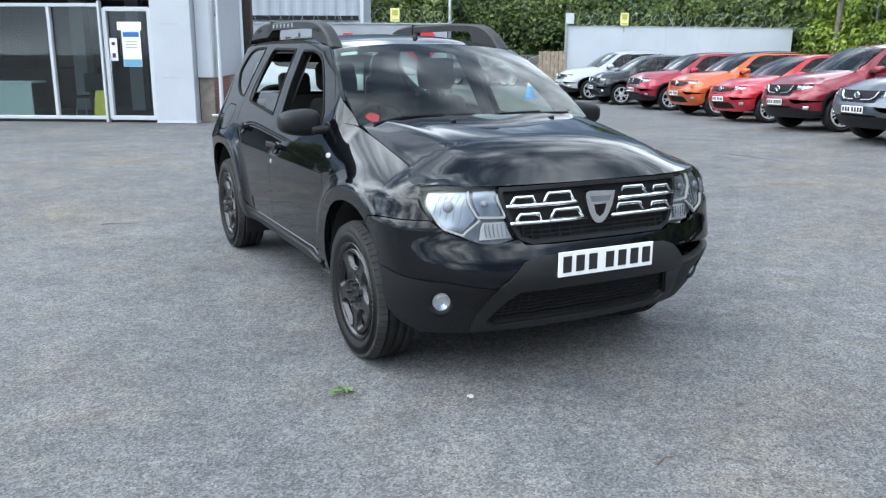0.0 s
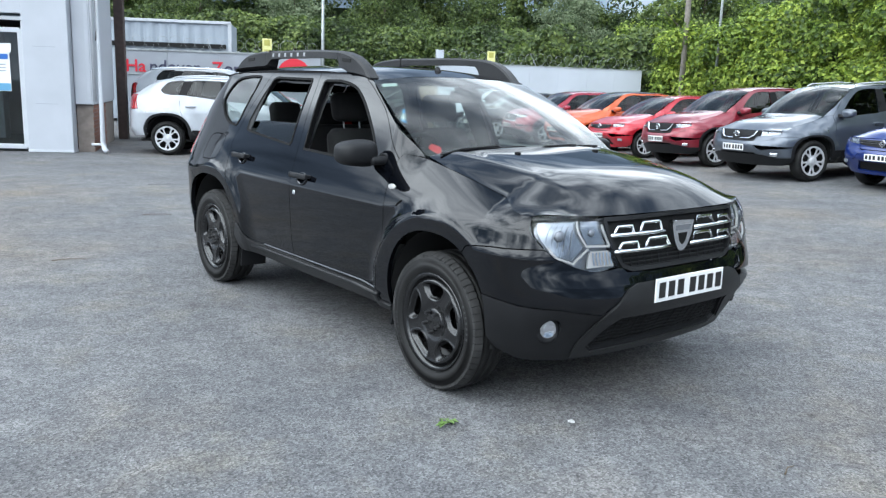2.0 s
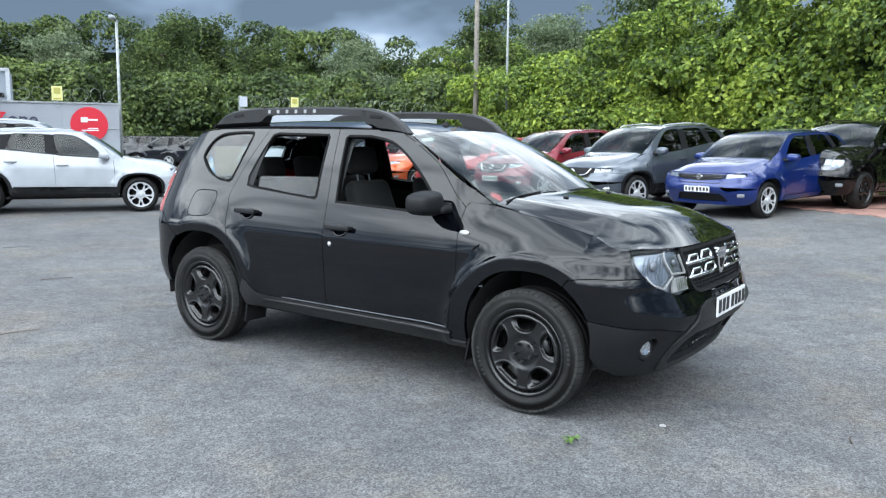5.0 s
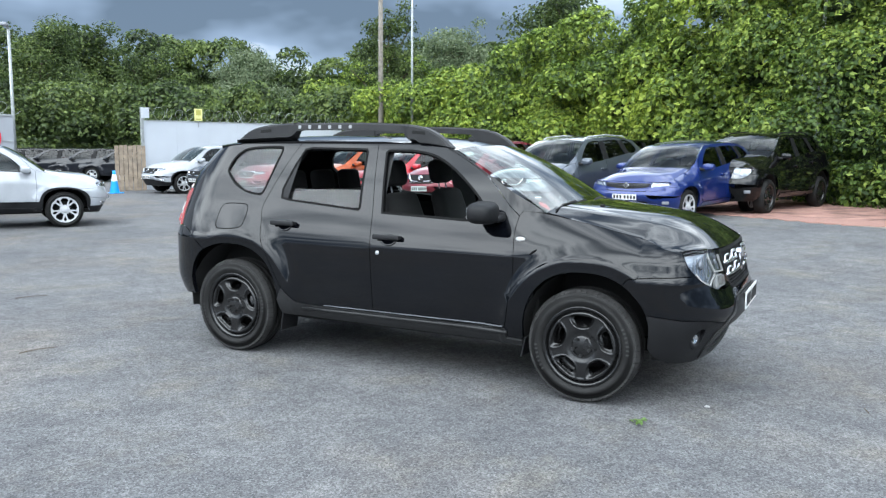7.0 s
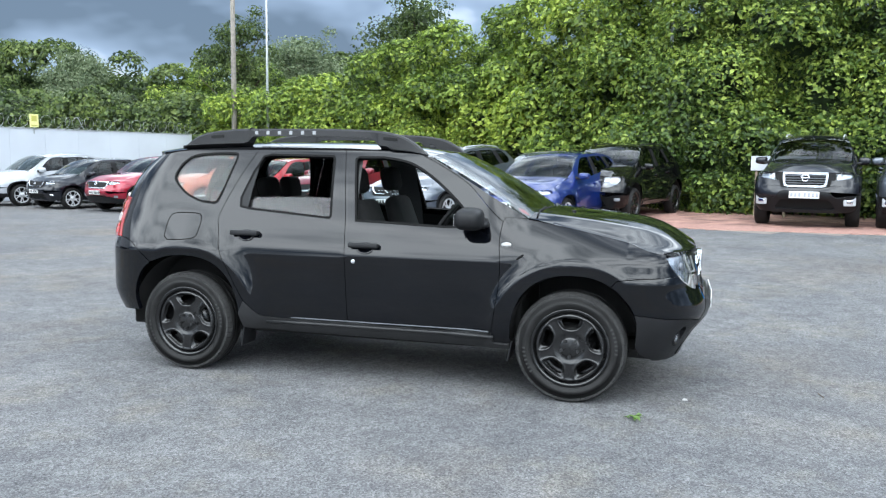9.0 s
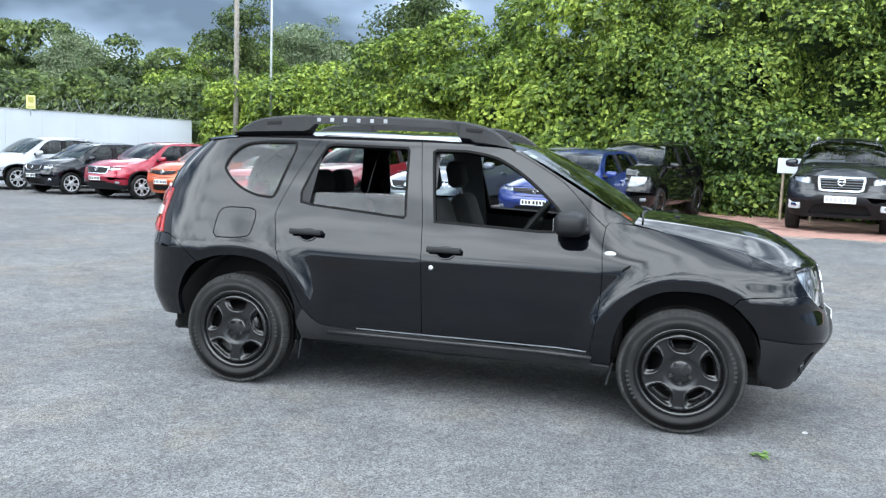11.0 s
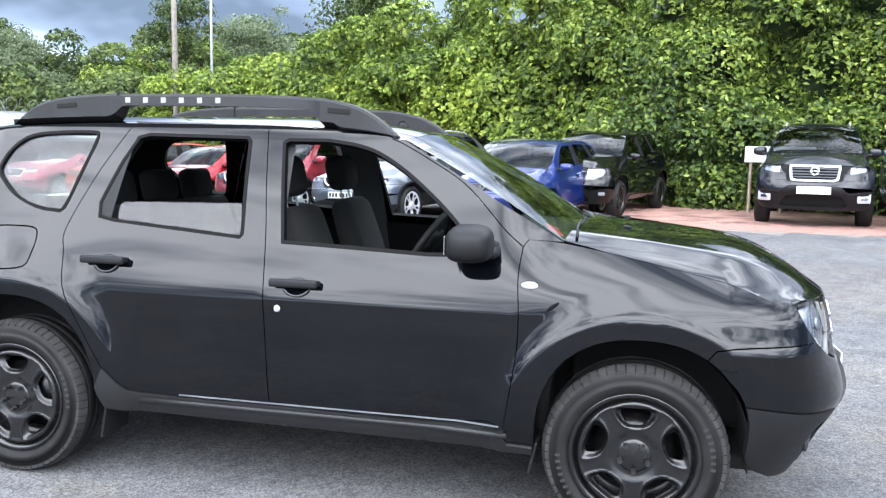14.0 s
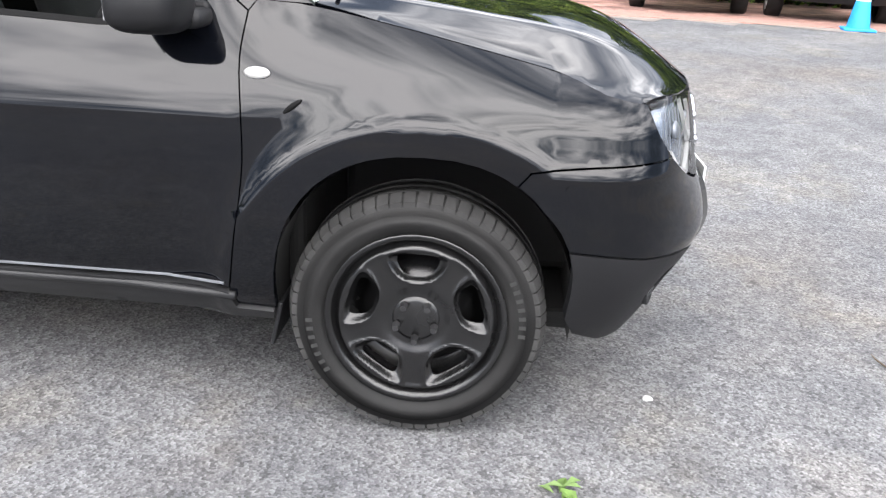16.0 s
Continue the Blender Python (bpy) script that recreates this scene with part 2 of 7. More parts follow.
def rod(points, r, sides=8, r2=None):
    """A round bar along points."""
    bm = bmesh.new()
    rings = []
    pts = [Vector(p) for p in points]
    for i, p in enumerate(pts):
        d = (pts[min(i + 1, len(pts) - 1)] - pts[max(i - 1, 0)]).normalized()
        q = d.to_track_quat("Z", "Y")
        rr = r if r2 is None else r + (r2 - r) * i / (len(pts) - 1)
        rings.append([bm.verts.new(p + q @ Vector((rr * math.cos(a), rr * math.sin(a), 0))) for a in [2 * math.pi * k / sides for k in range(sides)]])
    for a, b in zip(rings, rings[1:]):
        for k in range(sides):
            bm.faces.new((a[k], a[(k + 1) % sides], b[(k + 1) % sides], b[k]))
    bm.faces.new(rings[0][::-1])
    bm.faces.new(rings[-1])
    return bm


def lathe(profile, n=48, m=None):
    """Turns (radius, height) points round the y axis."""
    verts, faces = [], []
    k = len(profile)
    for i in range(n):
        a = 2 * math.pi * i / n
        verts += [Vector((r * math.cos(a), y, r * math.sin(a))) for r, y in profile]
    for i in range(n):
        for j in range(k - 1):
            a, b = i * k + j, (i + 1) % n * k + j
            faces.append((a, a + 1, b + 1, b))
    if m is not None:
        verts = [m @ v for v in verts]
    return verts, faces


def sheet(name, outline, holes, fn, step, thick, material, parent, label="", gap=0.003, fine=0.03, mirror=False, lift=0.0, centre=(0, 0, 0.7), lines=()):
    """A panel: the outline, less the holes, laid on the surface fn(u, v), with its edge turned in by thick."""
    from_in = inset(outline, gap) if gap else outline
    rings = [resample(from_in, fine)] + [resample(inset(h, -gap) if gap else h, fine) for h in holes]
    pts, edges = [], []
    for r in rings:
        k = len(pts)
        pts += [Vector(p) for p in r]
        edges += [(k + i, k + (i + 1) % len(r)) for i in range(len(r))]
    keep_in, keep_out = inset(from_in, 0.006), [inset(h, -0.006) for h in rings[1:]]
    for line in lines:
        last = None
        for q in line:
            if inside(q[0], q[1], keep_in) and not any(inside(q[0], q[1], h) for h in keep_out):
                pts.append(Vector(q))
                if last is not None:
                    edges.append((last, len(pts) - 1))
                last = len(pts) - 1
            else:
                last = None
    us, vs = [p[0] for p in rings[0]], [p[1] for p in rings[0]]
    bpts = np.array([tuple(p) for p in pts])
    nu, nv = int((max(us) - min(us)) / step) + 1, int((max(vs) - min(vs)) / step) + 1
    for i in range(nu + 1):
        for j in range(nv + 1):
            u, v = min(us) + (i + 0.5 * (j % 2)) * step, min(vs) + j * step
            if inside(u, v, rings[0]) and not any(inside(u, v, h) for h in rings[1:]):
                if np.min(np.sum((bpts - (u, v)) ** 2, axis=1)) > (0.55 * step) ** 2:
                    pts.append(Vector((u, v)))
    vv, _, ff, *_ = geometry.delaunay_2d_cdt(pts, edges, [], 0, 1e-6)
    tris = []
    for f in ff:
        cx, cy = sum(vv[i][0] for i in f) / len(f), sum(vv[i][1] for i in f) / len(f)
        if inside(cx, cy, rings[0]) and not any(inside(cx, cy, h) for h in rings[1:]):
            tris.append(f)
    place, normal = [], []
    c = Vector(centre)
    for q in vv:
        u, v = q
        p = fn(u, v)
        e = 0.004
        n = (fn(u + e, v) - fn(u - e, v)).cross(fn(u, v + e) - fn(u, v - e))
        if n.length < 1e-12:
            n = p - c
        n.normalize()
        ref = p - Vector((max(-1.3, min(1.3, p.x)), 0, c.z)) if centre == (0, 0, 0.7) else p - c
        if n.dot(ref) < 0:
            n = -n
        place.append(p + n * lift)
        normal.append(n)
    sg = -1 if mirror else 1
    if mirror:
        place = [Vector((p.x, -p.y, p.z)) for p in place]
        normal = [Vector((p.x, -p.y, p.z)) for p in normal]
    faces = []
    for f in tris:
        a, b, d = [place[i] for i in f[:3]]
        g = (b - a).cross(d - a)
        faces.append(tuple(f) if g.dot(normal[f[0]]) > 0 else tuple(reversed(f)))
    verts = list(place)
    nsurf = len(faces)
    if thick:
        count = {}
        for f in faces:
            for i in range(len(f)):
                e = (f[i], f[(i + 1) % len(f)])
                count[e] = 1
        rim = [e for e in count if (e[1], e[0]) not in count]
        made = {}
        for a, b in rim:
            for q in (a, b):
                if q not in made:
                    made[q] = len(verts)
                    verts += [place[q], place[q] - normal[q] * thick]
            faces.append((made[b], made[a], made[a] + 1, made[b] + 1))
    me = bpy.data.meshes.new(name)
    me.from_pydata([tuple(v) for v in verts], [], faces)
    me.materials.append(material)
    me.polygons.foreach_set("use_smooth", [i < nsurf for i in range(len(faces))])
    loops = []
    for k, f in enumerate(faces):
        loops += [tuple(normal[i]) if k < nsurf else (0, 0, 0) for i in f]
    me.normals_split_custom_set(loops)
    me.update()
    ob = new(name, me)
    ob.parent = parent
    if label:
        ob["label"] = label
    return ob


# ---- cars: one family of panels on a smooth body, drawn out to each car's own length, width and height ----
SECTION = pchip([(0.20, 0.70), (0.30, 0.795), (0.36, 0.835), (0.45, 0.858), (0.62, 0.872), (0.80, 0.876), (0.85, 0.8755), (0.88, 0.869), (0.96, 0.845), (1.06, 0.809), (1.10, 0.793), (1.30, 0.709), (1.46, 0.630), (1.54, 0.588), (1.62, 0.53)])
HOODLINE = pchip([(0.80, 1.14), (0.995, 1.113), (1.193, 1.077), (1.418, 1.03), (1.616, 0.985), (1.80, 0.94), (2.1, 0.92)])
NOSE = pchip([(0.18, 1.93), (0.28, 1.98), (0.43, 2.075), (0.52, 2.150), (0.565, 2.166), (0.61, 2.158), (0.66, 2.140), (0.72, 2.117), (0.82, 2.098), (0.93, 2.068), (1.0, 2.045)])
TAIL = pchip([(0.30, 2.02), (0.42, 2.10), (0.55, 2.15), (0.78, 2.14), (0.95, 2.13), (1.12, 2.105), (1.27, 2.06), (1.40, 1.975), (1.54, 1.815), (1.62, 1.7)])
ROOFLINE = pchip([(0.36, 1.535), (0.1, 1.578), (-0.3, 1.603), (-0.9, 1.606), (-1.5, 1.588), (-1.85, 1.545), (-2.0, 1.50)])
HOODMID = pchip([(0.9, 1.176), (1.2, 1.153), (1.5, 1.126), (1.8, 1.098), (2.1, 1.072)])


def fall(a, b, x):
    """A ramp with a tight bend at a and a long run-out at b."""
    t = min(1.0, max(0.0, (x - a) / (b - a)))
    return 1 - (1 - t) ** 2 if t > 0.25 else (1 - 0.75 ** 2) * (t / 0.25) ** 1.714


def half_width(x, z):
    d = SECTION(z)
    k = sstep(0.72, 1.02, x)
    if k > 0 and z > 0.86:
        q = (z - 0.86) / (HOODLINE(x) - 0.86)
        f = 0.873 - 0.153 * q ** 1.7 if q < 1 else 0.72 - 0.26 * (q - 1)
        d = d * (1 - k) + f * k
    r = math.hypot(x - 1.29, (z - 0.36) / 0.97)
    d += 0.034 * (1 - fall(0.515, 0.63, r)) * (1 - sstep(1.45, 1.9, x) * 0.4)
    r = math.hypot(x + 1.38, (z - 0.38) / 0.97)
    d += 0.034 * (1 - fall(0.505, 0.68, r))
    d += 0.02 * math.exp(-((x + 1.5) / 0.4) ** 2 - ((z - 0.95) / 0.13) ** 2)
    return d


def corner(z):
    """How square the nose is in plan: fuller round the bumper."""
    return 0.66 - 0.05 * sstep(0.28, 0.42, z) * (1 - sstep(0.62, 0.76, z))


def skin(s, z):
    """The body's outer skin: s runs round the car at the height z, from the tail's middle (-2.9) along the right side to the nose's middle (2.9) and on."""
    if s > 1.6:
        if s > 4.2:
            x = 5.8 - s
            return Vector((x, half_width(x, z), z))
        a = (s - 1.6) / 2.6 * math.pi
        c = math.cos(a)
        w = abs(c) ** 0.77
        n = math.sqrt(max(0.0, 1 - w ** (2 / corner(z))))
        return Vector((1.6 + (NOSE(z) - 1.6) * n ** 0.82, -half_width(1.6, z) * math.copysign(w, c), z))
    if s < -1.6:
        if s < -4.2:
            x = -5.8 - s
            return Vector((x, half_width(x, z), z))
        a = (-1.6 - s) / 2.6 * math.pi
        c, n = math.cos(a), math.sin(a)
        return Vector((-1.6 - (TAIL(z) - 1.6) * max(0, n) ** 0.75, -half_width(-1.6, z) * math.copysign(abs(c) ** 0.62, c), z))
    return Vector((s, -half_width(s, z), z))


def nose_at(y, z):
    b = half_width(1.6, z)
    c = min(1.0, abs(y) / b) ** (1 / corner(z))
    return 1.6 + (NOSE(z) - 1.6) * max(0.0, 1 - c * c) ** 0.41


def s_of(y, z):
    """The place on the skin of the nose at the distance y to the right."""
    return 1.6 + 2.6 / math.pi * math.acos(min(1.0, y / half_width(1.6, z)) ** (1 / 0.77))


seam = [skin(1.6 + 0.03 * i, HOODLINE(1.6 + 0.03 * i) - 0.002) for i in range(12)] + [skin(1.98 + 0.08 * i, 0.935) for i in range(12)]
SEAM_END = seam[11].x
HOOD_EDGE_Y = pchip([(p.x, -p.y) for p in seam])
HOOD_EDGE_Z = pchip([(p.x, p.z) for p in seam])


def hood_skin(x, y):
    edge = nose_at(y, 0.935)
    zc, zh = HOODMID(x), HOODLINE(x) if x < 1.6 else HOOD_EDGE_Z(min(x, SEAM_END))
    w = min(1.0, abs(y) / (0.72 if x < 1.6 else HOOD_EDGE_Y(min(x, SEAM_END))))
    z = zc - (zc - zh) * (0.28 * w ** 2 + 0.72 * w ** (5.0 - 1.6 * sstep(1.15, 1.7, x)))
    ridge = 0.50 + 0.08 * (1.9 - x)
    z += 0.006 * math.exp(-((abs(y) - ridge) / 0.05) ** 2) * (1 - sstep(1.5, 2.0, x))
    g = min(1.0, max(0.0, (edge - x) / 0.48))
    return Vector((x, -y, 0.935 + (z - 0.935) * (1 - (1 - g) ** 2.1 * (1 - w ** 14))))


def roof_skin(x, y):
    return Vector((x, -y, ROOFLINE(x) - 0.05 * min(1.4, abs(y) / 0.6) ** 2.6))


def screen_skin(y, v):
    """The windscreen: v from 0 at its foot to 1 at the roof."""
    foot = Vector((1.055 - 0.075 * (y / 0.72) ** 2, -y, 1.137 - 0.014 * (y / 0.72) ** 2))
    yt = y * 0.605 / 0.72
    top = Vector((0.35 - 0.04 * (yt / 0.6) ** 2, -yt, 1.537 - 0.034 * (yt / 0.6) ** 2))
    p = foot.lerp(top, v)
    p.y = -y * (1 - 0.16 * max(0.0, v) ** 2.2)
    return p + Vector((0.03, 0, 0.045)) * (v * (1 - v) * 4) * (0.30 + 0.15 * (1 - (y / 0.72) ** 2))


def arch(cx, cz, rx, rz, a0, a1, n=22):
    out = []
    for i in range(n + 1):
        a = radians(a0 + (a1 - a0) * i / n)
        c, s = math.cos(a), math.sin(a)
        out.append((cx + rx * math.copysign(abs(c) ** 0.85, c), cz + rz * math.copysign(abs(s) ** 0.85, s)))
    return out


F_ARCH = arch(1.29, 0.375, 0.385, 0.417, 180, 0)
R_ARCH = arch(-1.388, 0.40, 0.41, 0.41, 180, 0)
B_LINE = curve([(-0.19, 0.41), (-0.20, 0.75), (-0.222, 1.055), (-0.262, 1.30), (-0.305, 1.548)], 5)
DOOR_BACK = curve([(-0.668, 0.405), (-0.79, 0.413), (-0.862, 0.437), (-0.935, 0.515), (-1.049, 0.729), (-1.118, 0.863), (-1.146, 1.0), (-1.160, 1.10), (-1.062, 1.346), (-0.968, 1.53), (-0.947, 1.563)], 4)
A_LINE = curve([(0.832, 1.10), (0.76, 1.16), (0.60, 1.318), (0.448, 1.412), (0.244, 1.510), (0.06, 1.540), (-0.10, 1.548), (-0.305, 1.548)], 5)
F_EDGE = curve([(0.785, 0.40), (0.80, 0.49), (0.828, 0.70), (0.832, 0.85), (0.822, 0.99), (0.832, 1.10)], 4)
FRONT_DOOR = B_LINE[::-1] + F_EDGE + A_LINE[1:-1]
FRONT_WINDOW = curve([(-0.150, 1.078), (0.15, 1.068), (0.46, 1.056)], 3)[:-1] + curve([(0.46, 1.056), (0.57, 1.062), (0.605, 1.09), (0.592, 1.15), (0.50, 1.245), (0.352, 1.362), (0.21, 1.445), (0.10, 1.478), (-0.02, 1.495)], 4)[:-1] + [(-0.02, 1.495), (-0.20, 1.495), (-0.219, 1.48)]
REAR_DOOR = B_LINE + [(-0.6, 1.560)] + DOOR_BACK[::-1]
REAR_WINDOW = [(-0.94, 1.137), (-0.345, 1.090), (-0.333, 1.105), (-0.374, 1.485), (-0.388, 1.501), (-0.86, 1.508), (-0.91, 1.495), (-0.96, 1.39), (-1.02, 1.21), (-1.01, 1.15)]
QUARTER_WINDOW = curve([(-1.215, 1.167), (-1.33, 1.180), (-1.46, 1.232), (-1.555, 1.31), (-1.575, 1.355), (-1.545, 1.43), (-1.48, 1.485), (-1.38, 1.507), (-1.16, 1.515), (-1.118, 1.495), (-1.135, 1.40), (-1.175, 1.24), (-1.195, 1.182)], 4)
FUEL_FLAP = curve([(-1.553, 0.94), (-1.552, 1.0), (-1.545, 1.06), (-1.51, 1.093), (-1.42, 1.099), (-1.32, 1.094), (-1.292, 1.06), (-1.296, 0.985), (-1.315, 0.932), (-1.42, 0.916), (-1.525, 0.914)], 3)
TAIL_LAMP = [(-2.03, 0.915), (-2.10, 1.04), (-2.11, 1.19), (-2.37, 1.215), (-2.40, 1.12), (-2.42, 0.92), (-2.2, 0.905)]
LAMP = curve([(1.935, 0.93), (2.10, 0.941), (2.30, 0.939), (2.46, 0.928)], 3)[:-1] + curve([(2.46, 0.928), (2.53, 0.82), (2.59, 0.715)], 3)[:-1] + curve([(2.59, 0.715), (2.50, 0.704), (2.40, 0.708), (2.25, 0.745), (2.10, 0.80)], 3)[:-1] + curve([(2.10, 0.80), (2.0, 0.86), (1.935, 0.93)], 3)[:-1]
# Lines along which the skin bends: the shoulder and the rims of the wheel-arch flares
SHOULDER = [[(-2.4 + 0.025 * i, z) for i in range(160)] for z in (0.846, 0.858, 0.870, 0.882)]
FLARE_F = [[(1.29 + r * math.cos(a), 0.36 + 0.97 * r * math.sin(a)) for a in [math.pi * i / 70 for i in range(71)]] for r in (0.503, 0.515, 0.527, 0.541, 0.556)]
FLARE_R = [[(-1.38 + r * math.cos(a), 0.38 + 0.97 * r * math.sin(a)) for a in [math.pi * i / 70 for i in range(71)]] for r in (0.492, 0.505, 0.519, 0.534, 0.55)]
i0 = min(range(len(F_ARCH)), key=lambda i: abs(F_ARCH[i][1] - 0.735) + (9 if F_ARCH[i][0] < 1.3 else 0))
i1 = min(range(len(F_ARCH)), key=lambda i: abs(F_ARCH[i][1] - 0.55) + (9 if F_ARCH[i][0] < 1.3 else 0))
SEAM = [F_ARCH[i0]] + curve([(F_ARCH[i0][0] + 0.03, 0.772), (1.66, 0.788), (1.85, 0.795), (2.10, 0.80)], 3)
FENDER = F_EDGE + [(0.85, 1.128)] + [(x, HOODLINE(x) + 0.0008) for x in (0.95, 1.05, 1.15, 1.25, 1.35, 1.45, 1.55, 1.65, 1.75, 1.85)] + [(1.935, 0.93)] + curve([(1.935, 0.93), (2.0, 0.86), (2.10, 0.80)], 3)[1:] + SEAM[::-1][1:] + F_ARCH[:i0][::-1] + [(0.905, 0.34), (0.80, 0.345)]
LOWSEAM = [F_ARCH[i1], (1.9, 0.552), (2.2, 0.54), (2.46, 0.505), (2.52, 0.53), (2.60, 0.612), (2.68, 0.628)]
BUMPER_HALF = F_ARCH[i0:i1 + 1][::-1] + SEAM[1:] + curve([(2.10, 0.80), (2.25, 0.745), (2.40, 0.708), (2.50, 0.704), (2.59, 0.715)], 3)[1:] + [(2.62, 0.69)]
flip = lambda pts: [(5.8 - s, z) for s, z in pts][::-1]
BUMPER_TOP = BUMPER_HALF + [(2.75, 0.685)] + flip(BUMPER_HALF + [(2.75, 0.685)]) + flip(LOWSEAM)[1:-1 + 1] + LOWSEAM[::-1][:-1]
CHIN = LOWSEAM + flip(LOWSEAM) + [(5.8 - s, z) for s, z in F_ARCH[i1:]][1:] + [(4.07, 0.32), (3.9, 0.275), (3.4, 0.262), (2.9, 0.26), (2.4, 0.262), (1.9, 0.275), (1.73, 0.32)] + F_ARCH[i1:][::-1][:-1]
FOG_HOLE = [(2.17 + 0.075 * math.cos(2 * math.pi * i / 18), 0.43 + 0.062 * math.sin(2 * math.pi * i / 18)) for i in range(18)]
INTAKE = [(2.60, 0.475), (3.20, 0.475), (3.33, 0.335), (3.30, 0.315), (2.50, 0.315), (2.47, 0.335)]
GRILLE = [(2.475, 0.925), (2.9, 0.93), (3.325, 0.925), (3.20, 0.715), (3.15, 0.695), (2.65, 0.695), (2.60, 0.715)]
iq = min(range(len(R_ARCH)), key=lambda i: abs(R_ARCH[i][1] - 0.745) + (9 if R_ARCH[i][0] > -1.4 else 0))
QUARTER_SEAM = curve([R_ARCH[iq], (-1.76, 0.85), (-1.90, 0.905), (-2.03, 0.915)], 3)
SIDE_FRAME = A_LINE + [(-0.6, 1.560)] + DOOR_BACK[::-1][:-6] + [(-0.978, 0.43)] + R_ARCH[iq:][::-1] + QUARTER_SEAM[1:] + [(-2.10, 1.04), (-2.11, 1.19), (-2.37, 1.215), (-2.34, 1.285), (-2.26, 1.30), (-2.24, 1.40), (-2.15, 1.485)] \
    + [(-1.95, 1.508)] + [(x, ROOFLINE(x) - 0.052) for x in (-1.75, -1.5, -1.2, -0.9, -0.6, -0.3, 0.0, 0.2)] + [(0.31, 1.503), (0.65, 1.312), (0.98, 1.119), (0.85, 1.125)]
REAR_HALF = R_ARCH[:iq + 1] + QUARTER_SEAM[1:] + [(-2.2, 0.905), (-2.40, 0.90)]
REAR_BUMPER = REAR_HALF + [(-5.8 - s, z) for s, z in REAR_HALF][::-1] + [(-4.0, 0.40), (-3.6, 0.38), (-2.9, 0.37), (-2.2, 0.38), (-1.8, 0.40)]
TAILGATE = [(-2.42, 0.92), (-2.40, 1.12), (-2.34, 1.29), (-2.27, 1.31), (-2.25, 1.40), (-2.17, 1.48)] + [(-2.5, 1.50), (-3.3, 1.50)] + [(-5.8 + 2.17, 1.48), (-5.8 + 2.25, 1.40), (-5.8 + 2.27, 1.31), (-5.8 + 2.34, 1.29), (-5.8 + 2.40, 1.12), (-5.8 + 2.42, 0.92)]
REAR_SCREEN = [(-2.42, 1.16), (-2.36, 1.42), (-3.44, 1.42), (-3.38, 1.16)]
SILL = [(-0.978, 0.43), (-0.935, 0.515)] + DOOR_BACK[:10][::-1][3:] + [(-0.19, 0.405), (0.785, 0.395), (0.80, 0.345), (0.90, 0.34), (0.90, 0.305), (-0.6, 0.318), (-0.95, 0.33)]


M_LETTER = mat("sidewall_lettering_grey", (0.024, 0.024, 0.0235), 0.5)


def tyre(parent, r, w, rim_r, detail, side):
    """Tyre with its axle along y; side -1: outer face to the right."""
    h = w / 2
    prof = [(rim_r - 0.012, -h * 0.72), (rim_r + 0.01, -h * 0.86), (rim_r + 0.03, -h * 0.97), (rim_r + (r - rim_r) * 0.55, -h * 1.0), (r - 0.050, -h * 0.985), (r - 0.024, -h * 0.90), (r - 0.008, -h * 0.74)]
    if detail:
        for g in (-0.42, 0.0, 0.42):
            prof += [(r - 0.001, (g - 0.17) * h), (r, (g - 0.06) * h), (r - 0.009, (g - 0.045) * h), (r - 0.009, (g + 0.045) * h), (r, (g + 0.06) * h), (r - 0.001, (g + 0.17) * h)]
    else:
        prof += [(r, -h * 0.4), (r, h * 0.4)]
    prof += [(a, -b) for a, b in prof[:7][::-1]]
    v, f = lathe(prof, 72 if detail else 32)
    ob = mesh_ob("tyre", v, f, M_RUBBER, parent)
    if detail:
        bv, bf = [], []
        for sd in (-1, 1):
            for i in range(60):
                a = 2 * math.pi * (i + 0.25 * sd) / 60
                m = Matrix.Rotation(-a, 4, "Y")
                for dx, dy, dz in ((-1, 0, 0), (1, 0, 0), (1, 1, 0), (-1, 1, 0), (-1, 0, 1), (1, 0, 1), (1, 1, 1), (-1, 1, 1)):
                    y = sd * h * (0.55 + 0.36 * dy)
                    rr = (r + 0.002 if dz else r - 0.03) - (0.016 if dy else 0.0)
                    bv.append(m @ Vector((rr, y, dx * 0.0146)))
                k = len(bv) - 8
                bf += [tuple(k + j for j in q) for q in ((0, 1, 2, 3), (4, 7, 6, 5), (0, 4, 5, 1), (1, 5, 6, 2), (2, 6, 7, 3), (3, 7, 4, 0))]
        tagged(mesh_ob("tread", bv, bf, M_TREAD, ob.parent, False), kind="stuff")
        # raised maker's lettering on the sidewall, kept as plain bars
        lv, lf = [], []
        for a0, n in ((214, 7), (28, 7)):
            for i in range(n):
                a = radians(a0 - i * 5.2)
                m = Matrix.Rotation(-a, 4, "Y")
                for rr in (rim_r + 0.034, rim_r + 0.052):
                    for dz in (-0.0055, 0.0055):
                        lv.append(m @ Vector((rr, side * (h + 0.0015), dz)))
                k = len(lv) - 4
                lf.append((k, k + 1, k + 3, k + 2))
        tagged(mesh_ob("sidewall_lettering", lv, lf, M_LETTER, ob.parent, False), kind="stuff")
    return ob


def disc_hole(a, r0, r1, half0, half1, n=7):
    """One opening of a wheel disc round the angle a."""
    pts = []
    for i in range(n):
        t = -1 + 2 * i / (n - 1)
        k = 1 - 0.12 * t ** 6
        pts.append(((r1 * k) * math.cos(a + half1 * t), (r1 * k) * math.sin(a + half1 * t)))
    for i in range(n):
        t = 1 - 2 * i / (n - 1)
        pts.append((r0 * math.cos(a + half0 * t), r0 * math.sin(a + half0 * t)))
    return pts


